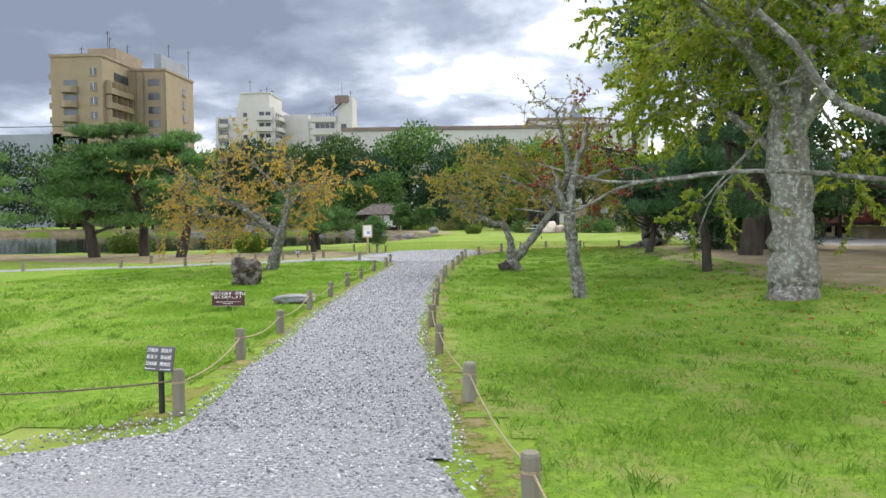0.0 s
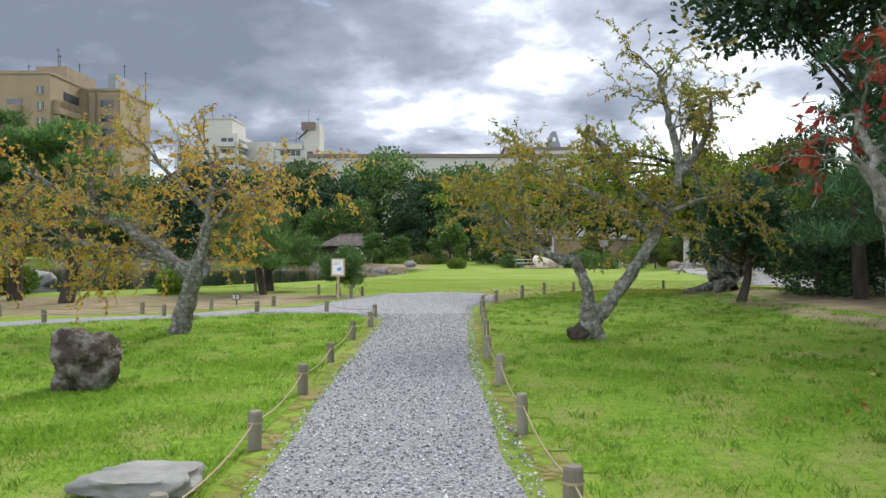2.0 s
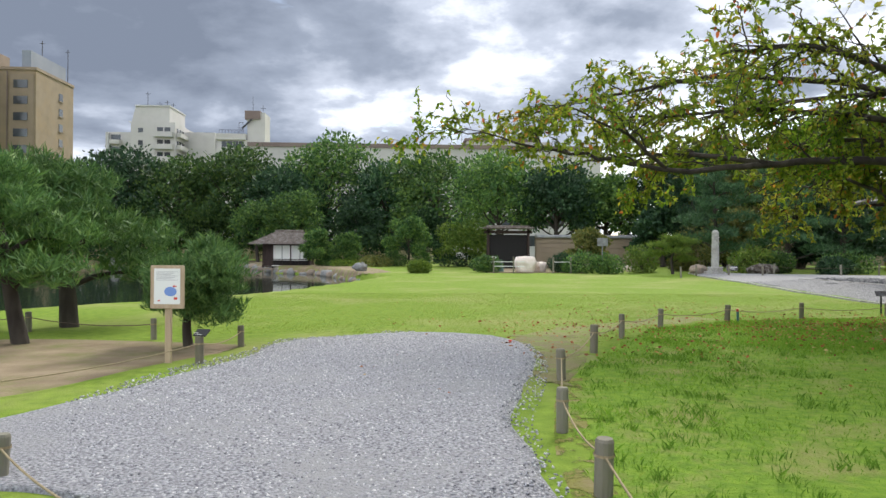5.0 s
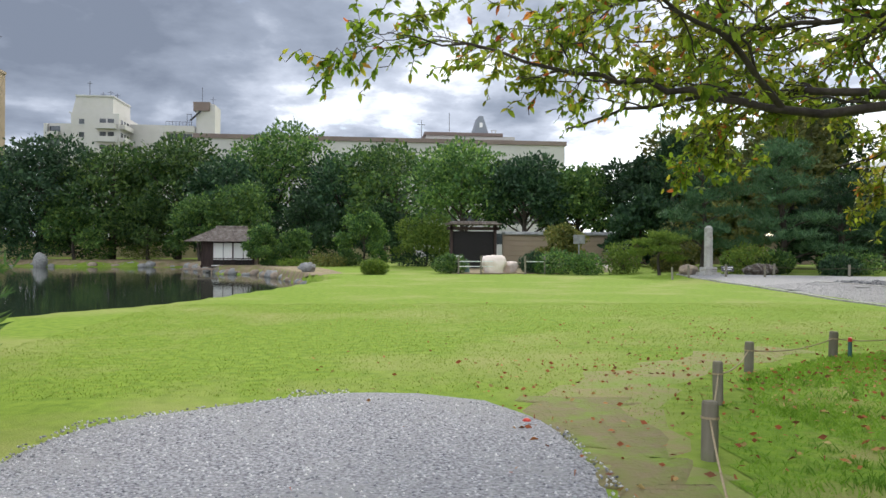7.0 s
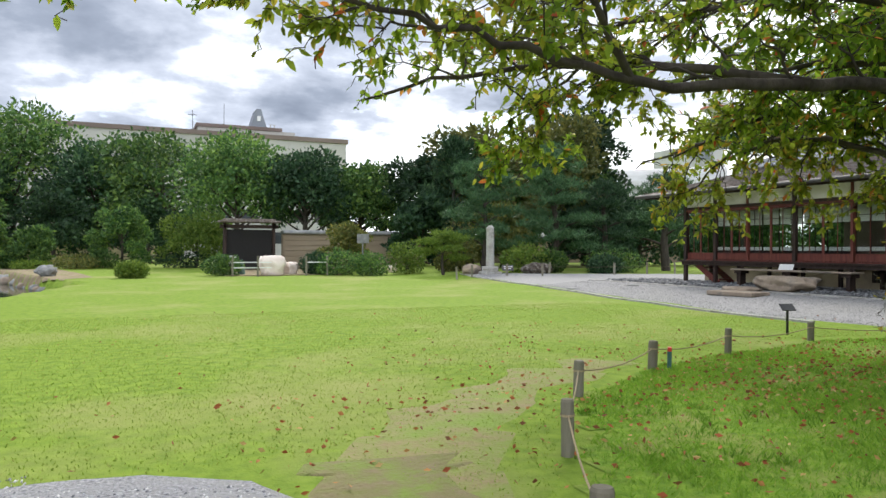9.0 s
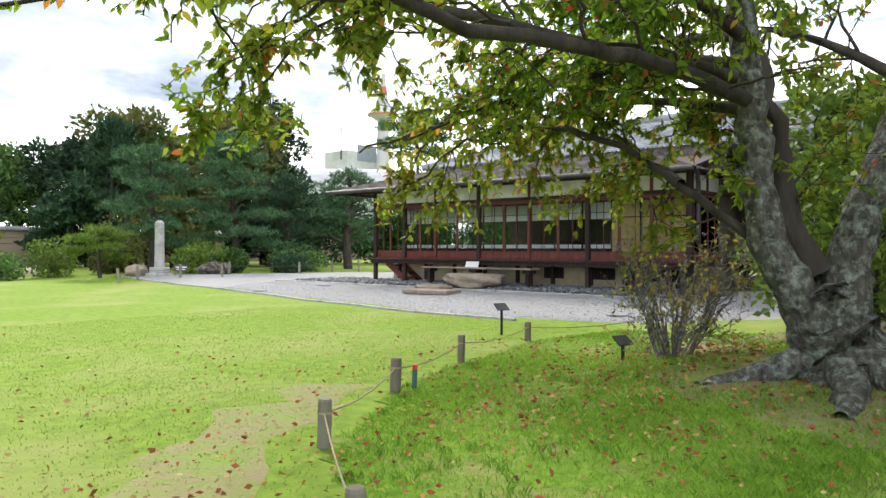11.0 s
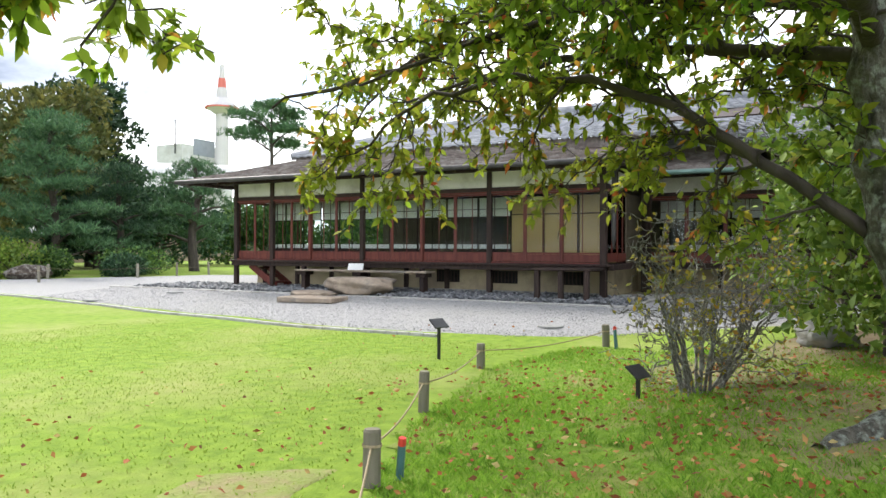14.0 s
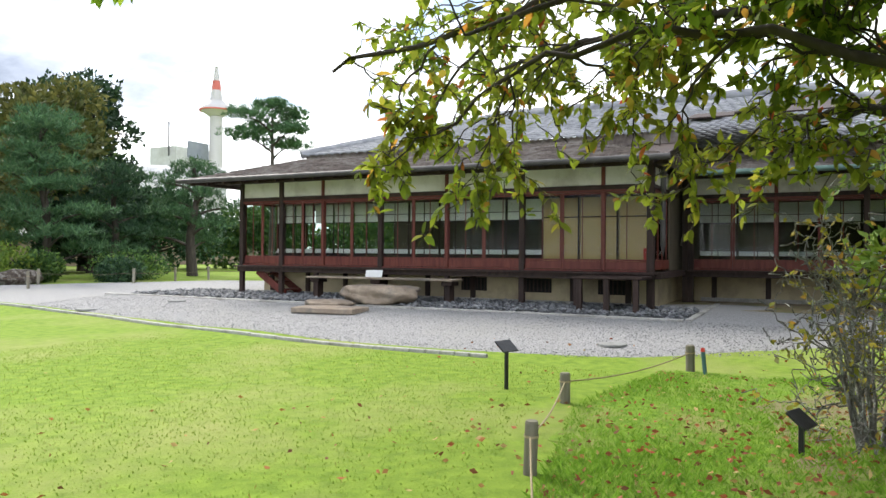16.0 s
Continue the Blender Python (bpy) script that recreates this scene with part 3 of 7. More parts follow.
strip("far_bank", [(-60, 69), (-28, 70.2), (-14.5, 69.6), (-11.6, 62.6), (-9.2, 57.2), (-6.4, 54.4), (-2.2, 43.0)], [(-60, 78), (-28, 78), (-14, 77), (-8, 72), (-5.5, 64), (-3.5, 57.5), (-1.2, 45.0)], 0.01, "dirt", seed=15, wobble=0.1, across=24)
strip("bare_soil", [(4.3, 18.4), (4.15, 19.5), (4.6, 20.6), (5.6, 21.5), (7.2, 21.9)], [(7.0, 18.4), (7.5, 19.2), (8.0, 19.8), (8.3, 20.4), (8.6, 21.0)], 0.014, "soil", seed=19, across=16, wobble=0.1)
YARD_L = [(10.9, 41.0), (10.2, 37.4), (9.7, 33.0), (9.1, 29.6), (8.55, 26.0), (8.75, 23.6), (9.6, 22.0), (10.2, 20.6), (11.0, 18.6)]
YARD_R = [(13.0, 39.2), (16.5, 38.0), (19.0, 36.0), (19.0, 33.0), (19.0, 30.0), (19.0, 27.0), (22.0, 24.0), (26.0, 21.0), (26.0, 17.0)]
strip("yard", YARD_L, YARD_R, 0.02, "yard", across=26, seed=9)
water_xy = [(-110, 15), (4, 15), (4, 76), (-110, 76)]
arrays("pond", [(x, y, -0.48) for x, y in water_xy], [(0, 1, 2, 3)], "water")
tagged(bpy.data.objects["pond"], "", "", "", "structure")


def turf_mask(x, y):
    """The long grass inside the rope fences, either side of the gravel."""
    r = np.interp(y, (-3, 0.5, 4, 8, 12, 15.2, 16.2, 17.8, 19.3, 20.4, 21.6, 22.3, 22.8), (1.35, 0.9, 0.4, 0.1, 0.05, 0.2, 0.26, 0.6, 1.25, 1.9, 2.8, 4.0, 5.2))
    r = r + 0.07 * np.sin(7.3 * y + 2 * np.sin(3.1 * y)) + 0.05 * np.sin(19 * y + 5 * x)
    l = np.interp(y, (1, 3.2, 6, 10, 14, 15), (-1.2, -1.2, -1.4, -1.55, -1.6, -1.9))
    top = np.interp(x, (-9.5, -6.2, -3.7, -2.4, -1.5), (12.0, 13.4, 14.9, 15.2, 14.9))
    edge = np.interp(x, (5.0, 6.8, 8.6), (22.65, 23.0, 22.7))
    return ((x > r) & (x < np.where(y > 19.5, 8.7, 5.6)) & (y < edge)) | ((x < l) & (y > 1.55 + 0.12 * np.minimum(x, 0)) & (y < top))


sheet("turf", np.arange(-9.5, 8.9, 0.12), np.arange(-4.0, 23.0, 0.12), 0.005, "turf", turf_mask)


# ---- trees ----
def grow(rng, pts, r0, r1, depth, spread, length, tubes, tips, droop=0.0, every=0.5, n=6, jitter=0.12, kids=2, clear=None):
    """A limb along pts with side branches; collects tubes and the twigs that carry leaves."""
    p = curve(pts, 5) if len(pts) > 2 else np.linspace(pts[0], pts[1], 5)
    p = p + rng.normal(scale=jitter * 0.12, size=p.shape) * np.linspace(0, 1, len(p))[:, None]
    rad = np.linspace(r0, r1, len(p))
    tubes.append(tube(p, rad, max(4, n)))
    if depth == 0:
        tips.append(p)
        return
    d = np.concatenate([[0], np.cumsum(np.linalg.norm(np.diff(p, axis=0), axis=1))])
    s = every * 0.8
    while s < d[-1]:
        i = min(np.searchsorted(d, s), len(p) - 1)
        way = p[i] - p[i - 1]
        way /= np.linalg.norm(way) + 1e-9
        for _ in range(kids):
            q = way * 0.75 + rng.normal(size=3) * spread
            q[2] -= droop
            q /= np.linalg.norm(q) + 1e-9
            ln = length * rng.uniform(0.6, 1.15)
            mid = p[i] + q * ln * 0.5 + rng.normal(scale=0.05 * ln, size=3)
            end = p[i] + q * ln + np.array([0, 0, -droop * ln * 0.5])
            if clear is not None and not (clear(end[None])[0] and clear(mid[None])[0]):
                continue
            grow(rng, [p[i], mid, end], min(rad[i] * 0.55, 0.013 * length + 0.003), 0.0035, depth - 1, spread, length * 0.55, tubes, tips, droop, every * 0.55, max(3, n - 2), jitter, kids, clear)
        s += every * rng.uniform(0.7, 1.3)
    tips.append(p[-max(2, len(p) // 3):])


def twig_leaves(rng, tips, per, size, droop=0.5, ratio=0.5, keep=None, full=False):
    pos, way = [], []
    for p in tips:
        k = rng.poisson(per)
        if not k:
            continue
        t = rng.uniform(0.15, 1, k) * (len(p) - 1)
        i = np.minimum(t.astype(int), len(p) - 2)
        q = p[i] + (p[i + 1] - p[i]) * (t - i)[:, None]
        w = (p[i + 1] - p[i])
        w = w / (np.linalg.norm(w, axis=1)[:, None] + 1e-9) * 0.6 + rng.normal(size=(k, 3)) * 0.55
        w[:, 2] -= droop
        pos.append(q); way.append(w)
    pos, way = np.concatenate(pos), np.concatenate(way)
    if keep is not None:
        ok = keep(pos)
        pos, way = pos[ok], way[ok]
    if full:
        return leaves_full(pos, way, size * rng.uniform(0.6, 1.2, len(pos)), ratio, 0.05, rng)
    return leaves(pos, way, size * rng.uniform(0.65, 1.2, len(pos)), ratio, 0.10, rng)


def blob_leaves(rng, blobs, count, size, ratio=0.6, up=0.25, shell=0.55, lump=0.22):
    """Leaves in uneven clumps (centre, radii), thickest near each clump's skin."""
    vol = np.array([r[0] * r[1] + r[0] * r[2] + r[1] * r[2] for _, r in blobs])
    num = (count * vol / vol.sum()).astype(int)
    pos, way = [], []
    for (c, r), k in zip(blobs, num):
        d = rng.normal(size=(k, 3))
        d /= np.linalg.norm(d, axis=1)[:, None]
        ph = rng.uniform(0, 6, 6)
        w = 1 + lump * (np.sin(d[:, 0] * 5 + ph[0]) * np.sin(d[:, 1] * 6 + ph[1]) + 0.7 * np.sin(d[:, 2] * 8 + ph[2]) * np.sin(d[:, 0] * 9 + ph[3]))
        rr = w * (1 - (1 - shell) * rng.random(k) ** 1.6) * rng.normal(1, 0.05, k)
        pos.append(np.array(c) + d * rr[:, None] * np.array(r))
        q = d * 0.8 + rng.normal(size=(k, 3)) * 0.6
        q[:, 2] += up
        way.append(q)
    pos, way = np.concatenate(pos), np.concatenate(way)
    return leaves(pos, way, size * rng.uniform(0.6, 1.3, len(pos)), ratio, 0.12, rng)


def broadleaf(x, y, height, width, seed, mat="leaf_far", count=6000, size=0.30, trunk=0.35, low=0.25, label="tall broadleaf tree with a dense dark green crown", category="tree", group="", bark="bark_dark", lumps=17, name="tree", lean=(0, 0)):
    rng = np.random.default_rng(seed)
    z0 = gz(x, y) - 0.05
    t = thing(name, pose(x, y, z0), label, category, group)
    tubes = []
    top = np.array([lean[0], lean[1], height * 0.75])
    p = curve([(0, 0, 0), (lean[0] * 0.3 + rng.normal(0, 0.1), lean[1] * 0.3, height * 0.3), top], 6)
    tubes.append(tube(p, np.linspace(trunk, trunk * 0.3, len(p)), 8))
    blobs = []
    for i in range(lumps):
        a = i * 2.4 + rng.uniform(0, 0.8)
        h = height * (low + (0.9 - low) * ((i + 0.5) / lumps) ** 0.85)
        reach = width * 0.5 * (1 - 0.55 * max(0, (h / height - 0.5) * 1.8)) * rng.uniform(0.55, 0.8)
        c = np.array([math.cos(a) * reach + lean[0] * h / height, math.sin(a) * reach + lean[1] * h / height, h])
        r = width * rng.uniform(0.13, 0.25)
        blobs.append((c, (r, r, r * rng.uniform(0.55, 0.8))))
        b0 = np.array([lean[0] * 0.4, lean[1] * 0.4, max(height * 0.12, h * 0.6)])
        tubes.append(tube(curve([b0, (b0 + c) / 2 + rng.normal(0, 0.15, 3), c], 3), np.linspace(trunk * 0.32, trunk * 0.06, 7), 5))
    blobs.append((top, (width * 0.24, width * 0.24, height * 0.16)))
    v, f = joined(tubes)
    arrays("trunk", v, f, bark, t, smooth=True)
    v, f = blob_leaves(rng, blobs, count, size)
    arrays("crown", v, f, mat, t)
    return t


def pine(x, y, height, width, seed, mat="needle", pads=13, count=14000, needle=0.17, trunk=0.14, low=0.35, lean=(0, 0), label="garden pine with layered pads of green needles", thick=0.16, cone=0.45, bark="bark_dark", name="pine_tree", bend=0.25, base=None):
    rng = np.random.default_rng(seed)
    z0 = (gz(x, y) if base is None else base) - 0.05
    t = thing(name, pose(x, y, z0), label, "tree")
    ctrl = [(0, 0, 0), (lean[0] * 0.35 + rng.normal(0, bend * 0.3), lean[1] * 0.35 + rng.normal(0, bend * 0.3), height * 0.35), (lean[0] * 0.7 + rng.normal(0, bend * 0.4), lean[1] * 0.7 + rng.normal(0, bend * 0.4), height * 0.68), (lean[0], lean[1], height * 0.96)]
    p = curve(ctrl, 8)
    tubes = [tube(p, np.linspace(trunk, trunk * 0.25, len(p)), 9)]
    pos, way = [], []
    for i in range(pads):
        k = (i + 0.5) / pads
        h = height * (low + (0.97 - low) * k)
        j = min(int(h / (height * 0.96) * (len(p) - 1)), len(p) - 1)
        a = i * 2.4 + rng.uniform(-0.4, 0.4)
        out = width * 0.5 * (1 - cone * k) * rng.uniform(0.35, 0.72) * (0.0 if i == pads - 1 else 1)
        c = p[j] + np.array([math.cos(a) * out, math.sin(a) * out, 0.0])
        r = width * rng.uniform(0.20, 0.30) * (1 - cone * 0.6 * k)
        q0 = p[max(j - 2, 0)]
        tubes.append(tube(curve([q0, (q0 + c) / 2 + np.array([0, 0, 0.08]), c], 3), np.linspace(trunk * 0.35, trunk * 0.1, 7), 5))
        n = int(count / pads)
        d = rng.normal(size=(n, 3))
        d /= np.linalg.norm(d, axis=1)[:, None]
        d[:, 2] = np.abs(d[:, 2]) * rng.choice([1, 1, 1, -0.5], n)
        rr = rng.random(n) ** 0.4
        wob = 1 + 0.25 * np.sin(np.arctan2(d[:, 1], d[:, 0]) * 5 + i) * rng.uniform(0.5, 1)
        pp = c + d * rr[:, None] * np.stack([r * wob, r * wob, np.full(n, height * thick * 0.5)], -1)
        # needles stand in tufts
        m = max(1, n // 9)
        seat = pp[rng.integers(0, n, m)]
        pick = rng.integers(0, m, n)
        w = rng.normal(size=(n, 3)) * 0.8
        w[:, 2] = np.abs(w[:, 2]) + 0.25
        pos.append(seat[pick] + rng.normal(scale=0.02, size=(n, 3))); way.append(w)
    pos, way = np.concatenate(pos), np.concatenate(way)
    v, f = joined(tubes)
    arrays("trunk", v, f, bark, t, smooth=True)
    v, f = leaves(pos, way, needle * rng.uniform(0.7, 1.3, len(pos)), 0.13, 0.03, rng)
    arrays("needles", v, f, mat, t)
    return t


def shrub(x, y, height, width, seed, mat="leaf_far", count=1800, size=0.12, label="rounded clipped garden shrub with small leaves", name="shrub", lumps=5, shell=0.8, depth=None, lump=0.15, group=""):
    rng = np.random.default_rng(seed)
    t = thing(name, pose(x, y, gz(x, y) - 0.03), label, "shrub", group)
    dp = depth or width
    blobs = [((0, 0, height * 0.5), (width * 0.42, dp * 0.42, height * 0.5))]
    for i in range(lumps):
        a = i * 6.283 / lumps + rng.uniform(0, 0.5)
        blobs.append(((math.cos(a) * width * 0.27, math.sin(a) * dp * 0.27, height * rng.uniform(0.3, 0.55)), (width * 0.26, dp * 0.26, height * 0.36)))
    tubes = [tube([(0, 0, 0), (rng.normal(0, 0.05), rng.normal(0, 0.05), height * 0.3), (math.cos(i * 2.1) * width * 0.25, math.sin(i * 2.1) * dp * 0.25, height * 0.6)], [0.03, 0.025, 0.01], 5) for i in range(5)]
    v, f = joined(tubes)
    arrays("branchwork", v, f, "bark_dark", t)
    v, f = blob_leaves(rng, blobs, count, size, shell=shell, lump=lump)
    arrays("leaves", v, f, mat, t)
    return t


def cherry(name, x, y, limbs, seed, mat, label, bark="bark_grey", per=3.0, size=0.085, depth=2, spread=0.5, length=0.8, every=0.42, droop=0.12, base=None, keep=None, kids=2, droop_leaf=0.5, backlit_bark=None, ratio=0.52, full=False):
    """A tree from its main limbs, each (points, first radius, last radius, branches), in place."""
    rng = np.random.default_rng(seed)
    z0 = gz(x, y) if base is None else base
    t = thing(name, pose(x, y, z0), label, "tree")
    o = np.array([x, y, z0])
    wood, tips = [], []
    for pts, r0, r1, br in limbs:
        p = [np.array(q, float) - o for q in pts]
        if br:
            bough = []
            grow(rng, p, r0, r1, depth, spread, length * br, bough, tips, droop, every, 8, 0.2, kids, None if keep is None else lambda q: keep(q + o))
            v, f = joined(bough)
            arrays("bough", v, f, backlit_bark or bark, t, smooth=True)
        else:
            c = curve(p, 6)
            c[1:-1] += rng.normal(scale=r0 * 0.08, size=c[1:-1].shape)
            wood.append(tube(c, np.linspace(r0, r1, len(c)) * rng.uniform(0.90, 1.10, len(c)), 12))
    v, f = joined(wood) if wood else (None, None)
    if wood:
        arrays("trunk", v, f, bark, t, smooth=True)
    if tips:
        v, f = twig_leaves(rng, tips, per, size, droop_leaf, ratio, None if keep is None else lambda q: keep(q + o), full)
        arrays("leaves", v, f, mat, t)
    return t


# trees round the walk
cherry("cherry_tree", 1.92, 7.25, [
    ([(1.92, 7.25, -0.05), (1.88, 7.22, 0.3), (1.80, 7.15, 0.75), (1.76, 7.12, 1.15)], 0.10, 0.07, 0),
    ([(1.76, 7.12, 1.1), (1.62, 7.1, 1.35), (1.58, 7.15, 1.7)], 0.06, 0.02, 0.8),
    ([(1.76, 7.12, 1.1), (1.80, 7.15, 1.5), (1.95, 7.3, 1.95), (2.05, 7.4, 2.35)], 0.07, 0.015, 1.0),
    ([(1.80, 7.15, 1.45), (2.2, 7.3, 1.62), (2.75, 7.4, 1.72)], 0.035, 0.008, 0.9)],
    11, "leaf_red", "slender grey-barked cherry with sparse red leaves on the lawn", per=9.0, size=0.06, length=0.55)
cherry("cherry_tree", 1.25, 11.95, [
    ([(1.30, 12.05, -0.05), (1.22, 11.95, 0.1), (1.2, 11.92, 0.3), (1.18, 11.9, 0.45)], 0.15, 0.09, 0),
    ([(1.25, 11.95, 0.2), (1.5, 12.0, 0.5), (1.83, 12.1, 0.92), (2.15, 12.2, 1.42), (2.34, 12.2, 2.0)], 0.088, 0.05, 0),
    ([(1.2, 11.92, 0.3), (1.16, 11.9, 0.62), (1.02, 11.9, 0.95)], 0.075, 0.055, 0),
    ([(1.02, 11.9, 0.95), (0.85, 11.88, 0.93), (0.5, 11.88, 1.12), (0.2, 11.9, 1.35), (-0.15, 11.95, 1.42)], 0.055, 0.012, 1.0),
    ([(0.62, 11.88, 1.05), (0.4, 11.7, 1.6), (0.32, 11.7, 2.0)], 0.03, 0.01, 0.8),
    ([(1.02, 11.9, 0.95), (0.6, 12.3, 1.0), (-0.1, 12.6, 1.15)], 0.035, 0.01, 0.9),
    ([(2.2, 12.2, 1.5), (1.75, 12.1, 1.75), (1.35, 12.0, 2.25), (1.2, 12.0, 2.45)], 0.045, 0.035, 0.55),
    ([(2.34, 12.2, 1.95), (2.3, 12.3, 2.4), (2.15, 12.3, 2.9), (2.1, 12.3, 3.2)], 0.065, 0.015, 1.1),
    ([(2.34, 12.2, 1.95), (2.6, 12.2, 2.35), (2.75, 12.2, 2.9)], 0.06, 0.015, 0.6),
    ([(2.0, 12.15, 1.2), (1.6, 12.4, 1.6), (1.1, 12.7, 1.9), (0.6, 12.9, 2.0)], 0.035, 0.01, 1.0),
    ([(2.2, 12.2, 1.5), (2.6, 12.1, 1.65), (3.0, 12.0, 1.6)], 0.03, 0.01, 0.8)],
    12, "leaf_olive", "leaning double-stemmed cherry with lichened bark and yellowing leaves", per=21.0, size=0.060, length=0.85, every=0.30, spread=0.62, depth=2, ratio=0.45, keep=lambda q: ((q[:, 0] > 0.9) | (q[:, 2] > 0.88)) & ((q[:, 0] > -0.05) | (q[:, 2] > 1.22)))
cherry("cherry_tree", -3.72, 12.45, [
    ([(-3.80, 12.5, -0.05), (-3.7, 12.45, 0.3), (-3.55, 12.4, 0.8)], 0.14, 0.10, 0),
    ([(-3.6, 12.4, 0.65), (-3.45, 12.4, 1.1), (-3.35, 12.4, 1.7), (-3.3, 12.4, 2.35)], 0.10, 0.02, 1.0),
    ([(-3.6, 12.4, 0.7), (-4.1, 12.3, 1.15), (-4.9, 12.2, 1.6), (-5.6, 12.1, 2.0)], 0.09, 0.012, 1.25),
    ([(-3.55, 12.4, 0.8), (-4.2, 12.3, 1.0), (-5.0, 12.0, 1.15), (-5.6, 11.9, 1.1)], 0.06, 0.01, 1.1),
    ([(-3.4, 12.4, 1.3), (-2.9, 12.3, 1.7), (-2.3, 12.2, 1.8)], 0.05, 0.01, 0.9),
    ([(-3.4, 12.4, 1.5), (-3.9, 12.5, 2.0), (-4.5, 12.5, 2.6)], 0.045, 0.008, 0.8)],
    13, "leaf_yellow", "old grey-trunked cherry with yellow autumn leaves", per=15.0, size=0.064, length=0.85, every=0.30, spread=0.62, ratio=0.45)
cherry("large_tree", 4.5, 6.85, [
    ([(4.5, 6.85, -0.1), (4.47, 6.85, 0.35), (4.42, 6.85, 1.0), (4.36, 6.85, 1.9), (4.5, 6.9, 2.9)], 0.31, 0.20, 0),
    ([(4.4, 6.85, 2.2), (3.6, 6.4, 3.1), (2.6, 5.8, 3.6)], 0.10, 0.02, 1.6),
    ([(4.45, 6.9, 2.5), (4.0, 7.6, 3.4), (3.2, 8.0, 4.0)], 0.10, 0.02, 1.6),
    ([(4.5, 6.9, 2.8), (5.0, 6.8, 3.6), (5.6, 6.6, 4.6)], 0.15, 0.03, 1.6),
    ([(4.4, 6.85, 2.0), (4.9, 6.2, 2.9), (5.6, 5.4, 3.4)], 0.10, 0.02, 1.5),
    ([(4.35, 6.85, 1.7), (3.7, 7.2, 2.4), (2.9, 7.3, 2.7)], 0.07, 0.015, 1.4),
    ([(4.5, 6.9, 2.9), (4.3, 7.4, 4.2), (3.9, 7.9, 5.2)], 0.12, 0.02, 1.6)],
    14, "leaf_fresh", "large tree with mottled pale bark and a fresh green spreading crown", bark="bark", per=70.0, size=0.075, length=1.0, spread=0.65, every=0.45)
# bare limbs that reach over the lawn from a tree beside the start
cherry("bare_limb_tree", 5.4, 1.6, [
    ([(5.4, 1.6, -0.1), (5.3, 1.7, 0.6), (5.0, 1.9, 1.0)], 0.16, 0.10, 0),
    ([(5.0, 1.9, 0.95), (4.2, 2.5, 1.17), (3.5, 3.1, 1.30), (2.6, 3.05, 1.37), (1.65, 3.0, 1.30), (1.05, 2.98, 1.44)], 0.032, 0.005, 0),
    ([(2.3, 3.05, 1.36), (1.7, 3.0, 1.28), (1.3, 2.98, 1.10), (0.9, 2.95, 1.12)], 0.014, 0.004, 0),
    ([(2.45, 3.05, 1.37), (2.3, 3.05, 1.2), (2.2, 3.05, 0.95)], 0.008, 0.004, 0),
    ([(2.9, 3.07, 1.35), (2.85, 3.07, 1.1), (2.82, 3.07, 0.72)], 0.010, 0.004, 0),
    ([(5.0, 1.9, 1.0), (4.0, 2.6, 1.45), (3.2, 3.05, 1.80), (2.9, 3.1, 2.2), (2.6, 3.1, 2.5)], 0.042, 0.022, 0)],
    15, "leaf_light", "bare grey limbs of a tree reaching across the lawn", bark="bark_grey")
pine(4.6, 10.7, 2.2, 2.3, 21, "needle_dark", pads=9, count=9000, lean=(-0.15, 0.1), trunk=0.09, low=0.42, needle=0.13, label="low dark pine with drooping needles under the large tree")
# pines along the pond
pine(-10.4, 17.4, 3.2, 3.8, 22, pads=12, count=16000, lean=(0.5, 0), trunk=0.17, low=0.25, bend=0.5)
pine(-9.2, 17.9, 3.9, 3.0, 23, pads=9, count=13000, thick=0.11, lean=(-0.4, 0), trunk=0.15, low=0.5, cone=0.1, bend=0.5, label="tall pine with flat cloud-like pads of needles")
pine(-7.9, 17.4, 3.6, 2.8, 24, pads=9, count=11000, thick=0.11, lean=(0.1, 0), trunk=0.15, low=0.4, bend=0.4)
pine(-13.2, 16.6, 3.5, 3.8, 25, pads=12, count=12000, trunk=0.17, low=0.25, lean=(-0.3, 0))
pine(-16.5, 18.2, 3.8, 4.4, 26, pads=12, count=11000, trunk=0.18, low=0.25)
pine(-5.0, 21.6, 2.1, 3.0, 27, pads=10, count=15000, lean=(-0.55, 0), trunk=0.12, low=0.30, needle=0.15, label="leaning round-topped pine on the pond's bank", thick=0.30)
pine(-2.95, 19.75, 1.0, 1.15, 28, pads=8, count=15000, lean=(0.2, 0.0), trunk=0.055, low=0.32, needle=0.10, label="small bushy young pine beside the notice board", thick=0.5, cone=0.2)
pine(-4.7, 19.9, 1.9, 2.1, 29, pads=9, count=12000, lean=(-0.3, 0), trunk=0.09, low=0.36, needle=0.13, thick=0.26)
pine(6.6, 14.2, 4.6, 4.0, 30, "needle_dark", pads=12, count=14000, trunk=0.26, low=0.28, label="thick-trunked dark pine at the shaded edge of the lawn")
pine(8.4, 10.6, 5.0, 4.5, 31, "needle_dark", pads=12, count=12000, trunk=0.2, low=0.2)
pine(8.0, 17.0, 4.2, 3.6, 32, "needle_dark", pads=12, count=12000, trunk=0.16, low=0.22)
pine(11.0, 13.5, 5.5, 5.0, 33, "needle_dark", pads=12, count=10000, trunk=0.2, low=0.15)
broadleaf(10.5, 6.5, 7.5, 6.5, 34, "leaf_dark", 9000, 0.24, low=0.15)
broadleaf(12.0, 17.5, 6.0, 5.0, 35, "leaf_far", 8000, 0.22, low=0.15)
broadleaf(8.1, 20.0, 2.8, 2.2, 37, "leaf_light", 6500, 0.10, low=0.12, trunk=0.07, label="dense glossy evergreen behind the old cherry")
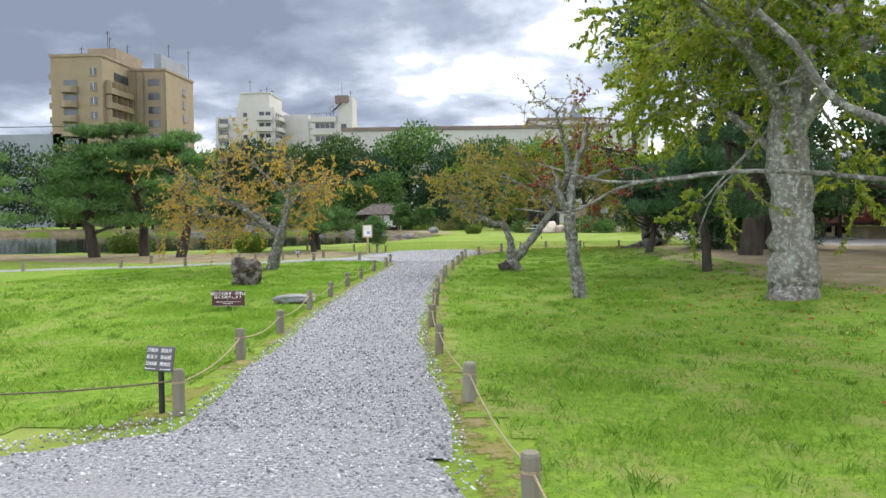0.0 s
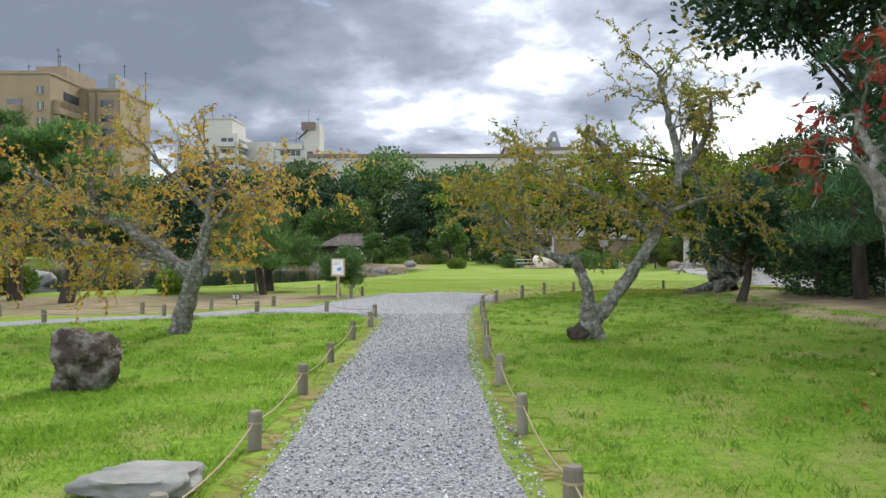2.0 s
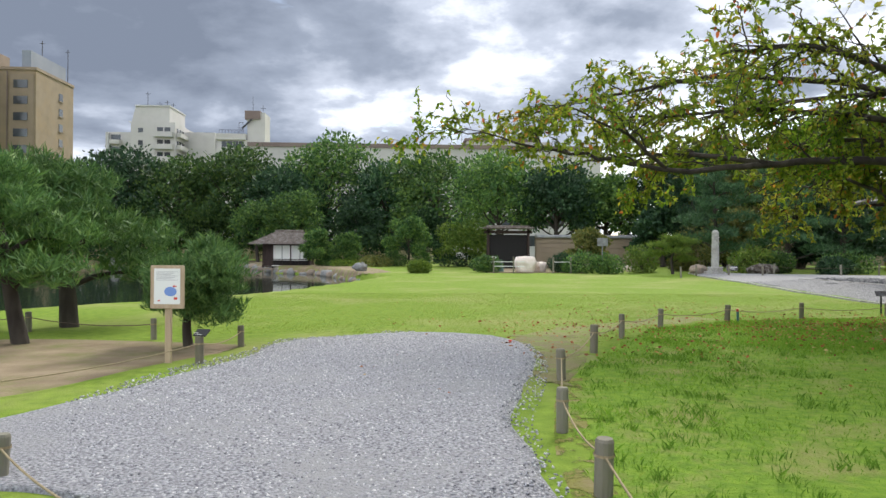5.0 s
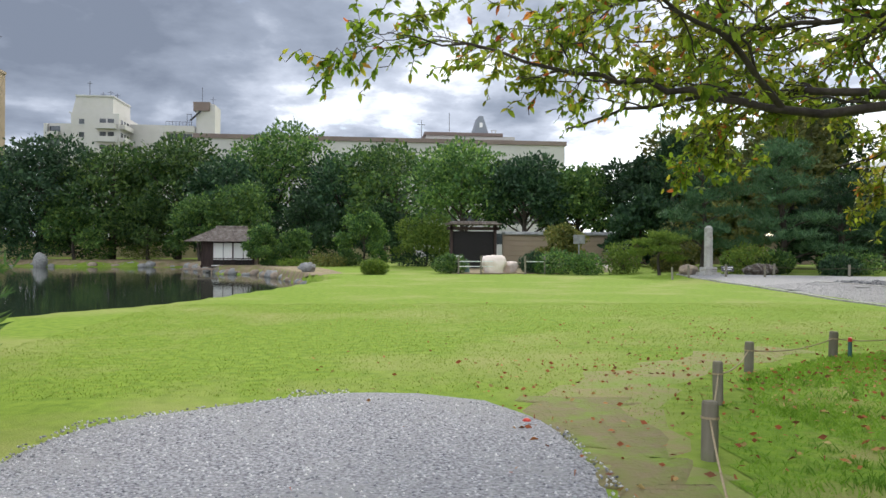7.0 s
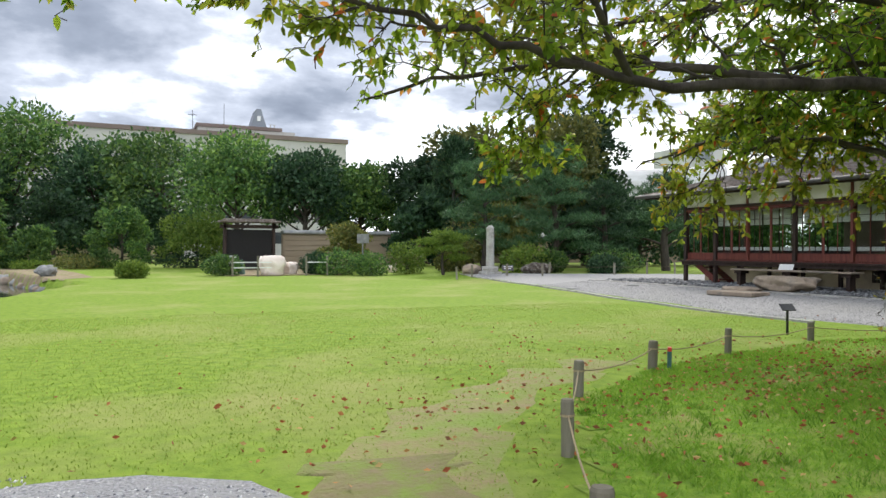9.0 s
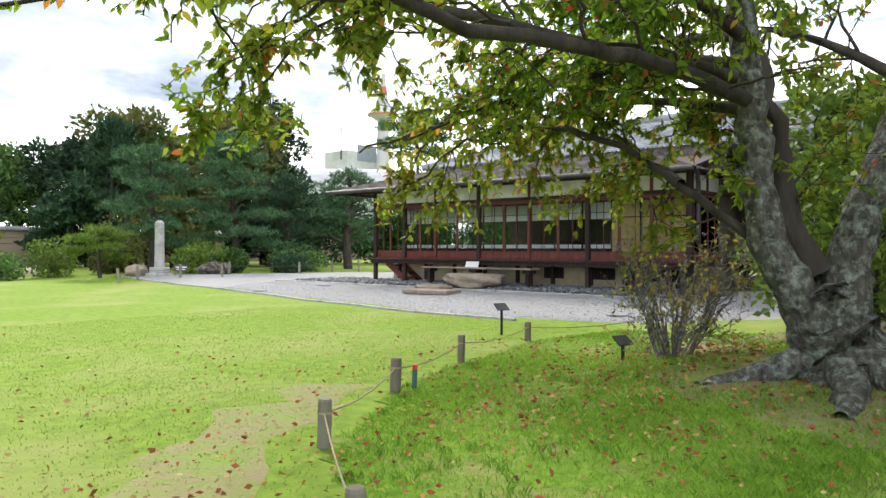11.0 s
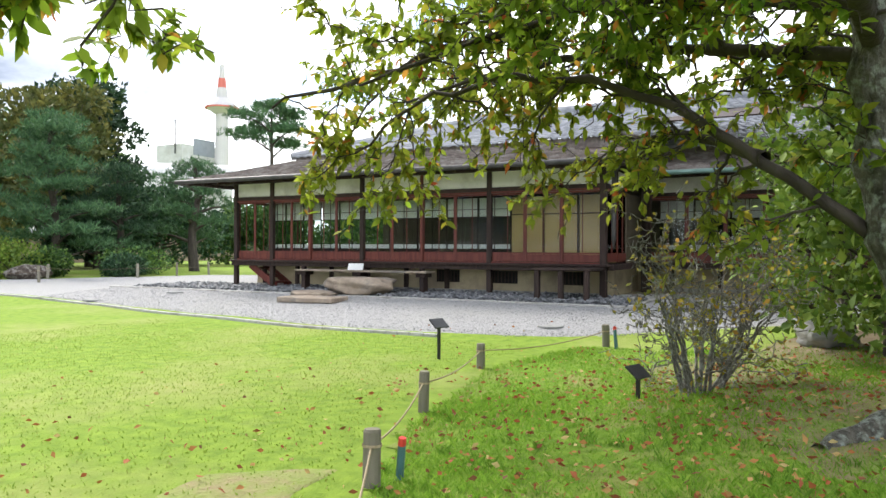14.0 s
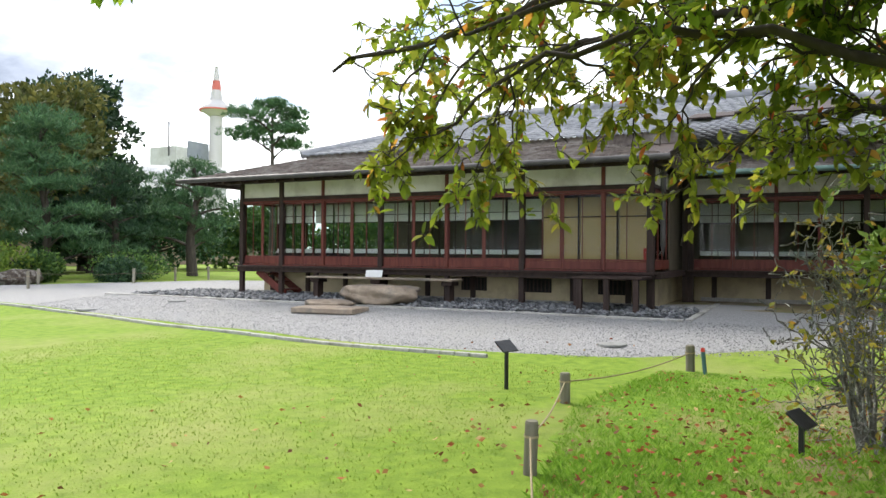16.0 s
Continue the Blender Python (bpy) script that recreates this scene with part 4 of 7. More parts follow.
broadleaf(7.0, 16.6, 7.4, 7.2, 36, "leaf_dark", 16000, 0.16, low=0.72, trunk=0.14, label="tall dark evergreen rising behind the hedge")
broadleaf(4.95, 16.9, 2.4, 1.9, 38, "leaf_dark", 9000, 0.09, low=0.34, trunk=0.10, label="dense camellia-like evergreen beside the old cherry")
hedge = thing("hedge", pose(7.9, 17.9, gz(7.9, 17.9) - 0.03), "tall dense dark green clipped hedge", "hedge")
v, f = blob_leaves(np.random.default_rng(39), [((dx, dy, dz), (0.62, 0.55, 0.62)) for dx in (-1.1, -0.4, 0.4, 1.2) for dy in (-0.3, 0.3) for dz in (0.5, 1.15)], 16000, 0.08, shell=0.75, lump=0.12)
arrays("leaves", v, f, "leaf_dark", hedge)
for dx in (-1.0, -0.2, 0.6, 1.3):
    part("stem", cyl(bmesh.new(), dx, 0, -0.05, 1.2, 0.05, 0.03, 8), "bark_dark", hedge)

# wall of trees beyond the pond and the lawn: (x, y, height, width, material, first)
far_rows = [(-47.36, 77.8, 14.3, 12.6, "leaf_far"), (-39.66, 75.7, 13.6, 11.2, "leaf_dark"), (-31.96, 77.8, 12.2, 10.5, "leaf_far"), (-26.36, 75.7, 12.76, 9.8, "leaf_dark"), (-21.04, 76.4, 13.88, 9.8, "leaf_far"), (-15.86, 76.4, 14.44, 9.8, "leaf_far"), (-11.52, 75, 10.8, 8.4, "leaf_dark"), (-8.16, 77.8, 14.72, 10.5, "leaf_far"),
            (-2.42, 76.4, 13.88, 9.8, "leaf_dark"), (1.92, 73.6, 13.88, 10.64, "leaf_far"), (5.2, 58, 9.8, 6.8, "leaf_far"), (8.6, 56, 8.3, 5.4, "leaf_dark"), (11.8, 56, 8.6, 5.2, "leaf_far"), (14.6, 54, 9.0, 4.6, "leaf_dark"), (18.0, 53, 9.0, 6.5, "leaf_far"), (22.0, 52, 9.6, 7, "leaf_far"), (26.5, 50, 5.6, 6, "leaf_dark"),
            (31.0, 47, 4.6, 6, "leaf_far"), (36.0, 44, 4.6, 6, "leaf_far"), (41, 40, 5.0, 6, "leaf_dark"), (-55.76, 75, 14.3, 12.6, "leaf_dark"), (-64.16, 69.4, 14.3, 12.6, "leaf_far"), (-72.56, 61, 14.3, 12.6, "leaf_far")]
for i, (x, y, h, w, m) in enumerate(far_rows):
    broadleaf(x, y, h * (0.66 + 0.12 * ((i * 5) % 4) / 3), w, 100 + i, m, 10000, 0.34 if y > 65 else 0.24, group="trees behind the garden", low=0.16 if x < 3 else 0.42 if x < 13 else 0.22, trunk=0.35 if x < 3 else 0.22)
for i, (x, y, h, w, m) in enumerate([(-43.16, 72.9, 7.3, 8.4, "leaf_far"), (-35.46, 72.9, 6.04, 7.7, "leaf_far"), (-28.46, 73.32, 6.32, 7, "leaf_dark"), (-22.86, 73.6, 5.76, 6.3, "leaf_far"), (-17.4, 73.6, 6.6, 6.44, "leaf_far"), (-12.64, 70.1, 6.88, 6.16, "leaf_far"), (-4.8, 70.8, 7.16, 6.16, "leaf_dark"), (1.08, 70.1, 6.04, 5.04, "leaf_dark"), (13.5, 51, 5.2, 3.6, "leaf_dark"), (16.2, 47.5, 4.4, 3.4, "leaf_bronze"), (20.5, 46.5, 4.6, 4.0, "leaf_dark")]):
    broadleaf(x, y, h * 0.7, w * 0.9, 140 + i, m, 5500, 0.24, trunk=0.16, low=0.12, group="understorey trees", label="low broadleaf tree at the garden's edge", lumps=8)
pine(15.0, 50.5, 6.6, 4.6, 160, "leaf_dark", pads=20, count=9000, needle=0.4, low=0.12, cone=0.8, bend=0.05, label="dark conical cedar behind the shrubs", name="cedar_tree")
broadleaf(19.5, 48, 8.0, 5.2, 161, "leaf_bronze", 8000, 0.26, label="tall evergreen with bronze seed heads", low=0.2)
broadleaf(22.5, 49.5, 9.0, 5.0, 162, "leaf_dark", 8000, 0.26)
broadleaf(16.8, 52.5, 8.2, 5.0, 163, "leaf_bronze", 7000, 0.28, label="tall tree with yellowing crown")
pine(15.3, 41.5, 5.2, 4.4, 164, "needle_dark", pads=18, count=15000, needle=0.22, low=0.14, cone=0.55, trunk=0.14, thick=0.12, label="broad layered pine beside the gravel yard")
pine(12.6, 42.5, 4.4, 3.6, 165, "needle_dark", pads=14, count=10000, needle=0.22, low=0.2, cone=0.4, trunk=0.12)
pine(20.5, 41.0, 4.2, 4.0, 166, "needle_dark", pads=13, count=10000, needle=0.2, low=0.28, cone=0.3, trunk=0.2)
pine(18.0, 42.0, 3.8, 3.4, 167, "leaf_dark", pads=12, count=7000, needle=0.24, low=0.2, cone=0.3, trunk=0.16)
pine(10.4, 41.4, 1.6, 2.4, 168, "leaf_light", pads=7, count=7000, needle=0.16, low=0.35, cone=0.2, trunk=0.07, label="low flat-topped pine beside the stone lantern", thick=0.22)
pine(27.0, 43.0, 8.0, 4.0, 169, "needle_dark", pads=7, count=12000, needle=0.24, low=0.66, cone=0.1, trunk=0.16, thick=0.10, label="tall pine with a flat umbrella crown behind the house")
broadleaf(8.3, 46.6, 2.2, 2.2, 170, "leaf_bronze", 4200, 0.15, trunk=0.06, low=0.2, label="wide shrubby tree with greyish leaves", lumps=8)
broadleaf(-9.56, 68.7, 5.76, 4.76, 175, "leaf_far", 5000, 0.24, trunk=0.1, low=0.4, label="rounded bright green tree behind the tea house")
for x, y, h, w, m, seed in ((-6.3, 57.2, 2.3, 1.9, "leaf_far", 172), (-4.55, 57.0, 2.1, 2.1, "leaf_far", 173), (-0.6, 57.0, 3.2, 3.0, "leaf_far", 174)):
    broadleaf(x, y, h, w, seed, m, 6500, 0.15, trunk=0.08, low=0.14, label="dense cloud-pruned garden tree on the far bank", lumps=11)
broadleaf(3.0, 57.0, 2.7, 3.8, 171, "leaf_light", 6500, 0.16, trunk=0.07, low=0.16, label="airy shrubby tree with light green leaves", lumps=11)
shrub(-0.15, 43.6, 0.60, 1.05, 180, "leaf_light", 3500, 0.08, label="clipped round azalea on the lawn's edge")
for i, (x, y, h, w, m) in enumerate([(2.48, 56.8, 0.86, 3.08, "leaf_dark"), (3.0, 44.9, 0.8, 1.4, "leaf_far"), (-2.56, 55.96, 0.72, 2.1, "leaf_bronze"), (-1.44, 56.8, 0.86, 1.68, "leaf_far"), (-4.52, 56.24, 0.44, 1.68, "leaf_light"), (-5.64, 57.08, 0.44, 1.54, "leaf_far"), (7.2, 44.4, 1.0, 1.7, "leaf_far"), (8.3, 43.6, 0.9, 1.5, "leaf_far"), (6.6, 45.2, 0.9, 1.3, "leaf_dark"), (9.9, 43.8, 1.3, 1.5, "leaf_light"), (11.6, 43.4, 0.8, 1.2, "leaf_bronze"), (13.4, 40.6, 1.1, 1.8, "leaf_light"), (14.3, 40.2, 0.9, 1.2, "leaf_far"), (16.9, 39.8, 0.9, 2.2, "leaf_far"), (15.8, 38.9, 0.7, 1.2, "leaf_dark"), (12.6, 44.6, 2.2, 1.8, "leaf_bronze"), (-17.96, 74.3, 1.28, 3.5, "leaf_light"), (-10.8, 20.2, 0.7, 1.3, "leaf_light"), (-6.9, 20.4, 0.6, 0.9, "leaf_light")]):
    shrub(x, y, h, w, 190 + i, m, 1900, 0.11, label="leafy green shrub among the lawn-edge plantings")

def clear_of_walk(q):
    """Keeps the hanging twigs above and beyond head height along the way."""
    ok = np.ones(len(q), bool)
    for cx, cy in ((-0.3, 17.0), (0.0, 18.0), (0.35, 19.0), (0.8, 19.7), (1.15, 20.3), (1.5, 20.85), (2.03, 21.6)):
        d = np.hypot(q[:, 0] - cx, q[:, 1] - cy)
        ok &= (d > 2.3) | (q[:, 2] > 1.12 + 0.42 * d)
    d = np.hypot(q[:, 0] - 2.03, q[:, 1] - 21.6)
    ok &= (d > 3.3) | (q[:, 2] > 1.3 + 0.2 * d)
    # the crown stays open on the lawn's side
    for cx, cy, k in ((0.9, 19.9, 0.92), (1.5, 20.8, 0.86), (2.03, 21.6, 0.80)):
        dx, dy = q[:, 0] - cx, q[:, 1] - cy
        d = np.hypot(dx, dy)
        ok &= (dy < k * dx) | (dx < 0) | (q[:, 2] > 1.05 + 0.27 * d) | (q[:, 2] < 1.05 + 0.10 * d)
    # but for one low twig beside the rope
    ok |= (np.hypot(q[:, 0] - 2.63, q[:, 1] - 22.35) < 0.5) & (q[:, 2] > 1.42)
    ok |= (np.hypot(q[:, 0] - 3.4, q[:, 1] - 23.1) < 0.5) & (q[:, 2] > 1.74)
    return ok


# the great cherry at the turn, whose limbs hang over the walk
CH = gz(5.7, 19.85)
cherry("old_cherry_tree", 5.7, 19.85, [
    ([(5.75, 19.78, CH - 0.12), (5.72, 19.8, CH + 0.12), (5.66, 19.88, CH + 0.4), (5.66, 19.92, CH + 0.62)], 0.40, 0.15, 0),
    ([(5.60, 19.80, CH + 0.12), (5.20, 19.66, CH + 0.0), (4.7, 19.62, CH - 0.07)], 0.14, 0.05, 0),
    ([(5.66, 19.70, CH + 0.12), (5.40, 19.30, CH + 0.0), (5.2, 18.95, CH - 0.07)], 0.14, 0.05, 0),
    ([(5.60, 19.95, CH + 0.14), (5.35, 20.3, CH + 0.0), (5.05, 20.55, CH - 0.06)], 0.12, 0.04, 0),
    ([(5.70, 19.88, CH - 0.05), (5.60, 19.98, CH + 0.4), (5.44, 20.22, CH + 0.95), (5.42, 20.3, 1.9), (5.35, 20.35, 2.7), (5.25, 20.3, 3.6)], 0.17, 0.07, 0),
    ([(5.72, 19.82, CH), (5.76, 19.78, CH + 0.6), (5.82, 19.7, 1.3), (6.0, 19.55, 1.9), (6.1, 19.4, 2.8)], 0.19, 0.06, 0),
    ([(5.62, 19.95, CH + 0.7), (5.6, 20.1, 1.2), (5.75, 20.2, 1.8), (5.9, 20.4, 2.5)], 0.11, 0.04, 0.8),
    # limbs reaching over the yard
    ([(5.45, 20.25, 1.05), (5.42, 20.7, 1.4), (5.4, 21.3, 1.82), (5.3, 22.0, 2.05), (5.25, 22.7, 1.95), (5.25, 23.3, 1.68)], 0.038, 0.008, 0.8),
    ([(5.38, 20.35, 2.3), (5.5, 21.2, 2.5), (5.13, 22.2, 2.27), (4.9, 22.9, 2.05), (4.8, 23.6, 1.9)], 0.045, 0.008, 0.9),
    ([(5.4, 20.8, 1.5), (6.0, 21.3, 1.75), (6.6, 22.0, 1.9)], 0.038, 0.012, 0.8),
    ([(5.38, 20.35, 2.2), (5.3, 21.2, 2.38), (5.0, 22.0, 2.25), (4.6, 22.8, 1.9)], 0.04, 0.008, 0.8),
    ([(5.42, 20.3, 1.98), (5.95, 21.5, 2.3), (6.1, 22.6, 2.3), (5.9, 23.4, 2.1)], 0.04, 0.008, 0.9),
    ([(5.37, 20.34, 2.5), (5.9, 21.4, 2.75), (6.2, 22.6, 2.8), (6.2, 23.6, 2.6)], 0.04, 0.008, 0.95),
    # long limbs over the walker's way
    ([(5.38, 20.35, 2.2), (4.9, 20.9, 2.42), (4.5, 21.4, 2.45), (4.3, 21.8, 2.4)], 0.038, 0.008, 0.85),
    ([(2.9, 21.2, 2.25), (2.8, 21.7, 2.25), (2.7, 22.1, 2.0), (2.63, 22.35, 1.6)], 0.011, 0.004, 0.55),
    ([(2.2, 22.0, 2.3), (2.8, 22.6, 2.28), (3.35, 23.05, 2.0)], 0.010, 0.004, 0.45),
    ([(5.38, 20.32, 2.05), (4.5, 20.45, 2.1), (3.5, 20.55, 2.05), (2.5, 20.7, 1.98), (1.6, 20.8, 2.15), (0.8, 20.9, 2.3), (-0.2, 21.0, 2.5)], 0.056, 0.006, 0.95),
    ([(3.6, 20.5, 2.05), (2.9, 21.2, 2.25), (2.2, 22.0, 2.3), (1.4, 22.7, 2.2)], 0.038, 0.01, 0.95),
    ([(2.4, 20.7, 2.0), (1.7, 20.3, 2.4), (1.0, 20.1, 2.6)], 0.026, 0.008, 0.9),
    ([(5.38, 20.32, 2.45), (4.6, 20.5, 2.65), (3.6, 20.8, 2.75), (2.6, 21.2, 2.75), (1.7, 21.6, 2.7)], 0.045, 0.008, 1.0),
    ([(5.3, 20.3, 2.9), (4.4, 19.9, 3.1), (3.4, 19.6, 3.2), (2.5, 19.5, 3.05)], 0.053, 0.012, 1.1),
    ([(5.3, 20.3, 2.8), (4.3, 20.7, 3.1), (3.1, 21.1, 3.2), (1.9, 21.4, 3.05), (0.9, 21.6, 2.8)], 0.045, 0.01, 1.05),
    ([(5.3, 20.3, 2.9), (4.6, 21.3, 3.0), (3.7, 22.4, 2.95), (3.0, 23.2, 2.7)], 0.038, 0.01, 1.0),
    ([(6.0, 19.5, 2.2), (6.4, 20.2, 2.7), (6.8, 21.0, 3.0)], 0.045, 0.012, 1.1),
    ([(5.9, 19.6, 1.6), (5.3, 18.9, 2.3), (4.7, 18.2, 2.7)], 0.045, 0.012, 1.0),
    ([(5.25, 20.3, 3.5), (5.2, 20.2, 4.2), (5.0, 20.2, 4.8)], 0.045, 0.012, 1.2)],
    # near-black bark on the boughs puts their backlit shade into the colour
    41, "leaf_cherry", "huge old cherry with forked lichen-covered trunk and green leaves turning red", bark="bark_lichen", backlit_bark="bark_dark", per=19.0, size=0.078, length=0.8, every=0.36, droop=0.12, spread=0.55, ratio=0.46, full=True, droop_leaf=0.35,
    keep=clear_of_walk)


# ---- fences, signs and stones along the walk ----
def fence_post(x, y, h, r=0.037, tilt=0.0, group="rope fence along the gravel path", wraps=1, seed=0):
    t = thing("fence_post", pose(x, y, gz(x, y), math.degrees(tilt), math.degrees(tilt) * 0.6, seed * 47 % 360), "weathered grey round timber fence post", "fence post", group)
    bm = bmesh.new()
    cyl(bm, 0, 0, -0.08, h - 0.012, r * 1.03, r, 12)
    cyl(bm, 0, 0, h - 0.012, h, r, r * 0.86, 12)
    part("post", bm, "post", t, smooth=False)
    bm = bmesh.new()
    for k in range(wraps):
        bmesh.ops.create_cone(bm, cap_ends=False, segments=12, radius1=r * 1.13, radius2=r * 1.13, depth=0.012, matrix=Matrix.Translation((0, 0, h * 0.72 + k * 0.016)))
    part("rope_knot", bm, "rope" if wraps < 2 else "rope_dark", t, "frayed rope tied round the post")
    return t


def rope(a, b, sag, mat="rope", ha=0.16, hb=0.16):
    t = np.linspace(0, 1, 12)[:, None]
    p = np.array([*a, gz(*a) + ha]) * (1 - t) + np.array([*b, gz(*b) + hb]) * t
    p[:, 2] -= sag * 4 * (t * (1 - t))[:, 0]
    v, f = tube(p, np.full(12, 0.0052), 5)
    ob = arrays("rope", v, f, mat, smooth=True)
    return tagged(ob, "thin sagging hemp rope between fence posts", "rope", "ropes of the fence")


def fence(posts, group, mat="rope", wraps=1, sag=0.05, skip=()):
    for i, (x, y, h) in enumerate(posts):
        fence_post(x, y, h, 0.036 + 0.003 * ((i * 7) % 3 - 1), radians((i * 37) % 7 - 3), group, wraps, i)
        if i and i not in skip:
            x0, y0, h0 = posts[i - 1]
            rope((x0, y0), (x, y), sag, mat, h0 * 0.72, h * 0.72)


fence([(1.12, -1.1, 0.23), (0.86, 0.42, 0.23), (0.60, 2.0, 0.225), (0.33, 3.44, 0.23), (0.17, 4.8, 0.22), (0.085, 6.45, 0.215), (0.02, 7.75, 0.23), (-0.01, 9.2, 0.24), (-0.04, 10.6, 0.21), (0.02, 12.15, 0.215), (0.06, 13.7, 0.22), (0.10, 15.2, 0.24), (0.155, 16.22, 0.25), (0.49, 17.76, 0.25), (1.14, 19.25, 0.28), (1.77, 20.38, 0.28), (2.66, 21.58, 0.25), (3.87, 22.24, 0.245), (5.26, 22.76, 0.26), (6.82, 23.07, 0.21), (8.75, 22.5, 0.24)], "rope fence round the right-hand lawn")
fence([(-0.97, 1.66, 0.25), (-1.16, 3.17, 0.235), (-1.22, 4.40, 0.215), (-1.36, 6.05, 0.23), (-1.41, 7.4, 0.205), (-1.46, 8.82, 0.22), (-1.51, 10.3, 0.18), (-1.54, 11.93, 0.22), (-1.49, 13.31, 0.21), (-1.57, 14.55, 0.21), (-2.48, 15.5, 0.2), (-3.57, 15.25, 0.2), (-4.82, 14.57, 0.2), (-6.13, 13.63, 0.2), (-7.35, 13.07, 0.2), (-9.0, 12.2, 0.2)], "rope fence round the left-hand lawn")
fence([(-0.97, 1.66, 0.25), (-3.0, 1.4, 0.24), (-5.5, 0.9, 0.24)][1:], "rope fence round the left-hand lawn")
rope((-0.97, 1.66), (-3.0, 1.4), 0.05, "rope_dark", 0.19, 0.17)
fence([(-2.42, 19.76, 0.22), (-2.51, 18.6, 0.24), (-3.69, 16.79, 0.19), (-4.51, 15.8, 0.19), (-5.46, 15.26, 0.2), (-7.4, 14.6, 0.2)], "rope fence on the pond side")
fence([(-3.53, 20.4, 0.24), (-5.2, 21.0, 0.24), (-7.2, 21.0, 0.24)], "rope fence on the pond side", "rope_dark")
fence([(9.63, 38.56, 0.42), (10.4, 39.0, 0.42), (11.3, 38.2, 0.42), (12.2, 37.42, 0.42), (13.4, 38.9, 0.42), (15.3, 37.7, 0.42), (16.9, 37.9, 0.42), (18.1, 37.8, 0.42), (20.0, 37.3, 0.42)], "low fence before the shrubbery", "rope_dark")


def lettering(body, size, m, mat, parent, spacing=1.0, align="CENTER"):
    cu = bpy.data.curves.new("lettering", "FONT")
    cu.body, cu.size, cu.align_x, cu.align_y, cu.extrude = body, size, align, "CENTER", 0.0008
    cu.space_line = spacing
    ob = new("lettering", cu)
    cu.materials.append(M[mat])
    ob.parent = parent
    ob.matrix_basis = m
    return tagged(ob, "white lettering")


def panel_sign(name, x, y, z0, w, h, yaw, tilt, mat, label, leg=True):
    """A plate on a short leg; its local x runs along the plate and z up it."""
    t = thing(name, pose(x, y, gz(x, y), 0, 0, yaw), label, "sign")
    bm = boxes((-w / 2, w / 2, -0.008, 0.008, 0, h), bevel=0.004)
    bm.transform(Matrix.Translation((0, 0, z0)) @ Matrix.Rotation(radians(-tilt), 4, "X"))
    part("plate", bm, mat, t)
    if leg:
        part("leg", boxes((-0.012, 0.012, 0.009, 0.033, -0.1, z0 + h * 0.5), bevel=0.002), "steel_dark", t)
    return t


def on_plate(z0, tilt, u, v):
    return Matrix.Translation((0, 0, z0)) @ Matrix.Rotation(radians(-tilt), 4, "X") @ Matrix.Translation((u, -0.0095, v)) @ Matrix.Rotation(radians(90), 4, "X")


s = panel_sign("no_smoking_sign", -2.35, 6.12, 0.045, 0.385, 0.185, 4, 4, "brown_sign", "dark brown notice plate with white writing on the grass")
lettering("園内での飲食・喫煙は\n固くお断りします", 0.041, on_plate(0.045, 4, 0, 0.125), "white", s)
lettering("Please do not smoke,drink or eat\nin the gardens.", 0.021, on_plate(0.045, 4, 0, 0.042), "white", s)
part("border", boxes((-0.186, 0.186, -0.0086, -0.0081, 0.048, 0.05), (-0.186, 0.186, -0.0086, -0.0081, 0.222, 0.224)), "white", s)
s = panel_sign("direction_sign", -1.08, 1.66, 0.24, 0.18, 0.135, -14, 12, "grey_sign", "grey direction plate with white writing beside the path fence")
lettering("丹楓渓\n\n縮遠亭\n\n回棹廊", 0.024, on_plate(0.24, 12, -0.045, 0.075), "white", s, 0.75)
lettering("閬風亭\n\n双梅檐\n\n漱枕居", 0.024, on_plate(0.24, 12, 0.045, 0.075), "white", s, 0.75)
for u, sgn in ((-0.045, -1), (0.045, 1)):
    bm = boxes((-0.03, 0.03, -0.001, 0.001, -0.0015, 0.0015))
    v0 = [bm.verts.new(q) for q in ((0.03 * sgn, -0.001, 0.007), (0.042 * sgn, -0.001, 0), (0.03 * sgn, -0.001, -0.001))]
    bm.faces.new(v0)
    bm.transform(on_plate(0.24, 12, u, 0.012) @ Matrix.Rotation(radians(-90), 4, "X"))
    part("arrow", bm, "white", s, "white arrow")
s = panel_sign("direction_sign", -4.45, 17.0, 0.10, 0.16, 0.11, -8, 12, "grey_sign", "small grey direction plate with white writing")
part("writing_bar", boxes(*[(u - 0.025, u + 0.025, -0.0095, -0.0085, v, v + 0.012) for u in (-0.038, 0.038) for v in (0.118, 0.145, 0.172)]), "white", s, "white writing")
s = panel_sign("caption_plate", -2.51, 18.58, 0.24, 0.13, 0.09, -20, 55, "steel_dark", "small dark tilted caption plate on a post", leg=False)
part("writing_bar", boxes((-0.03, 0.035, -0.010, -0.0085, 0.255, 0.259), (-0.045, 0.0, -0.010, -0.0085, 0.268, 0.272)), "white", s, "white writing")

nb = thing("notice_board", pose(-2.79, 18.64, 0, 0, 0, -4), "white printed notice on a pale wooden post and backing", "notice board")
part("post", boxes((-0.026, 0.026, -0.02, 0.02, -0.1, 0.86), bevel=0.004), "pale_wood", nb)
part("backing", boxes((-0.148, 0.148, -0.036, -0.021, 0.485, 0.862), bevel=0.003), "pale_wood", nb)
sheet_ = part("sheet", boxes((-0.115, 0.115, -0.040, -0.0365, 0.525, 0.835), bevel=0.001), "white", nb, "white printed sheet")
part("print_line", boxes(*[(-0.095, 0.095 - 0.03 * (i % 3), -0.0408, -0.0402, 0.805 - i * 0.012, 0.808 - i * 0.012) for i in range(7)]), "print_grey", sheet_)
bm = bmesh.new()
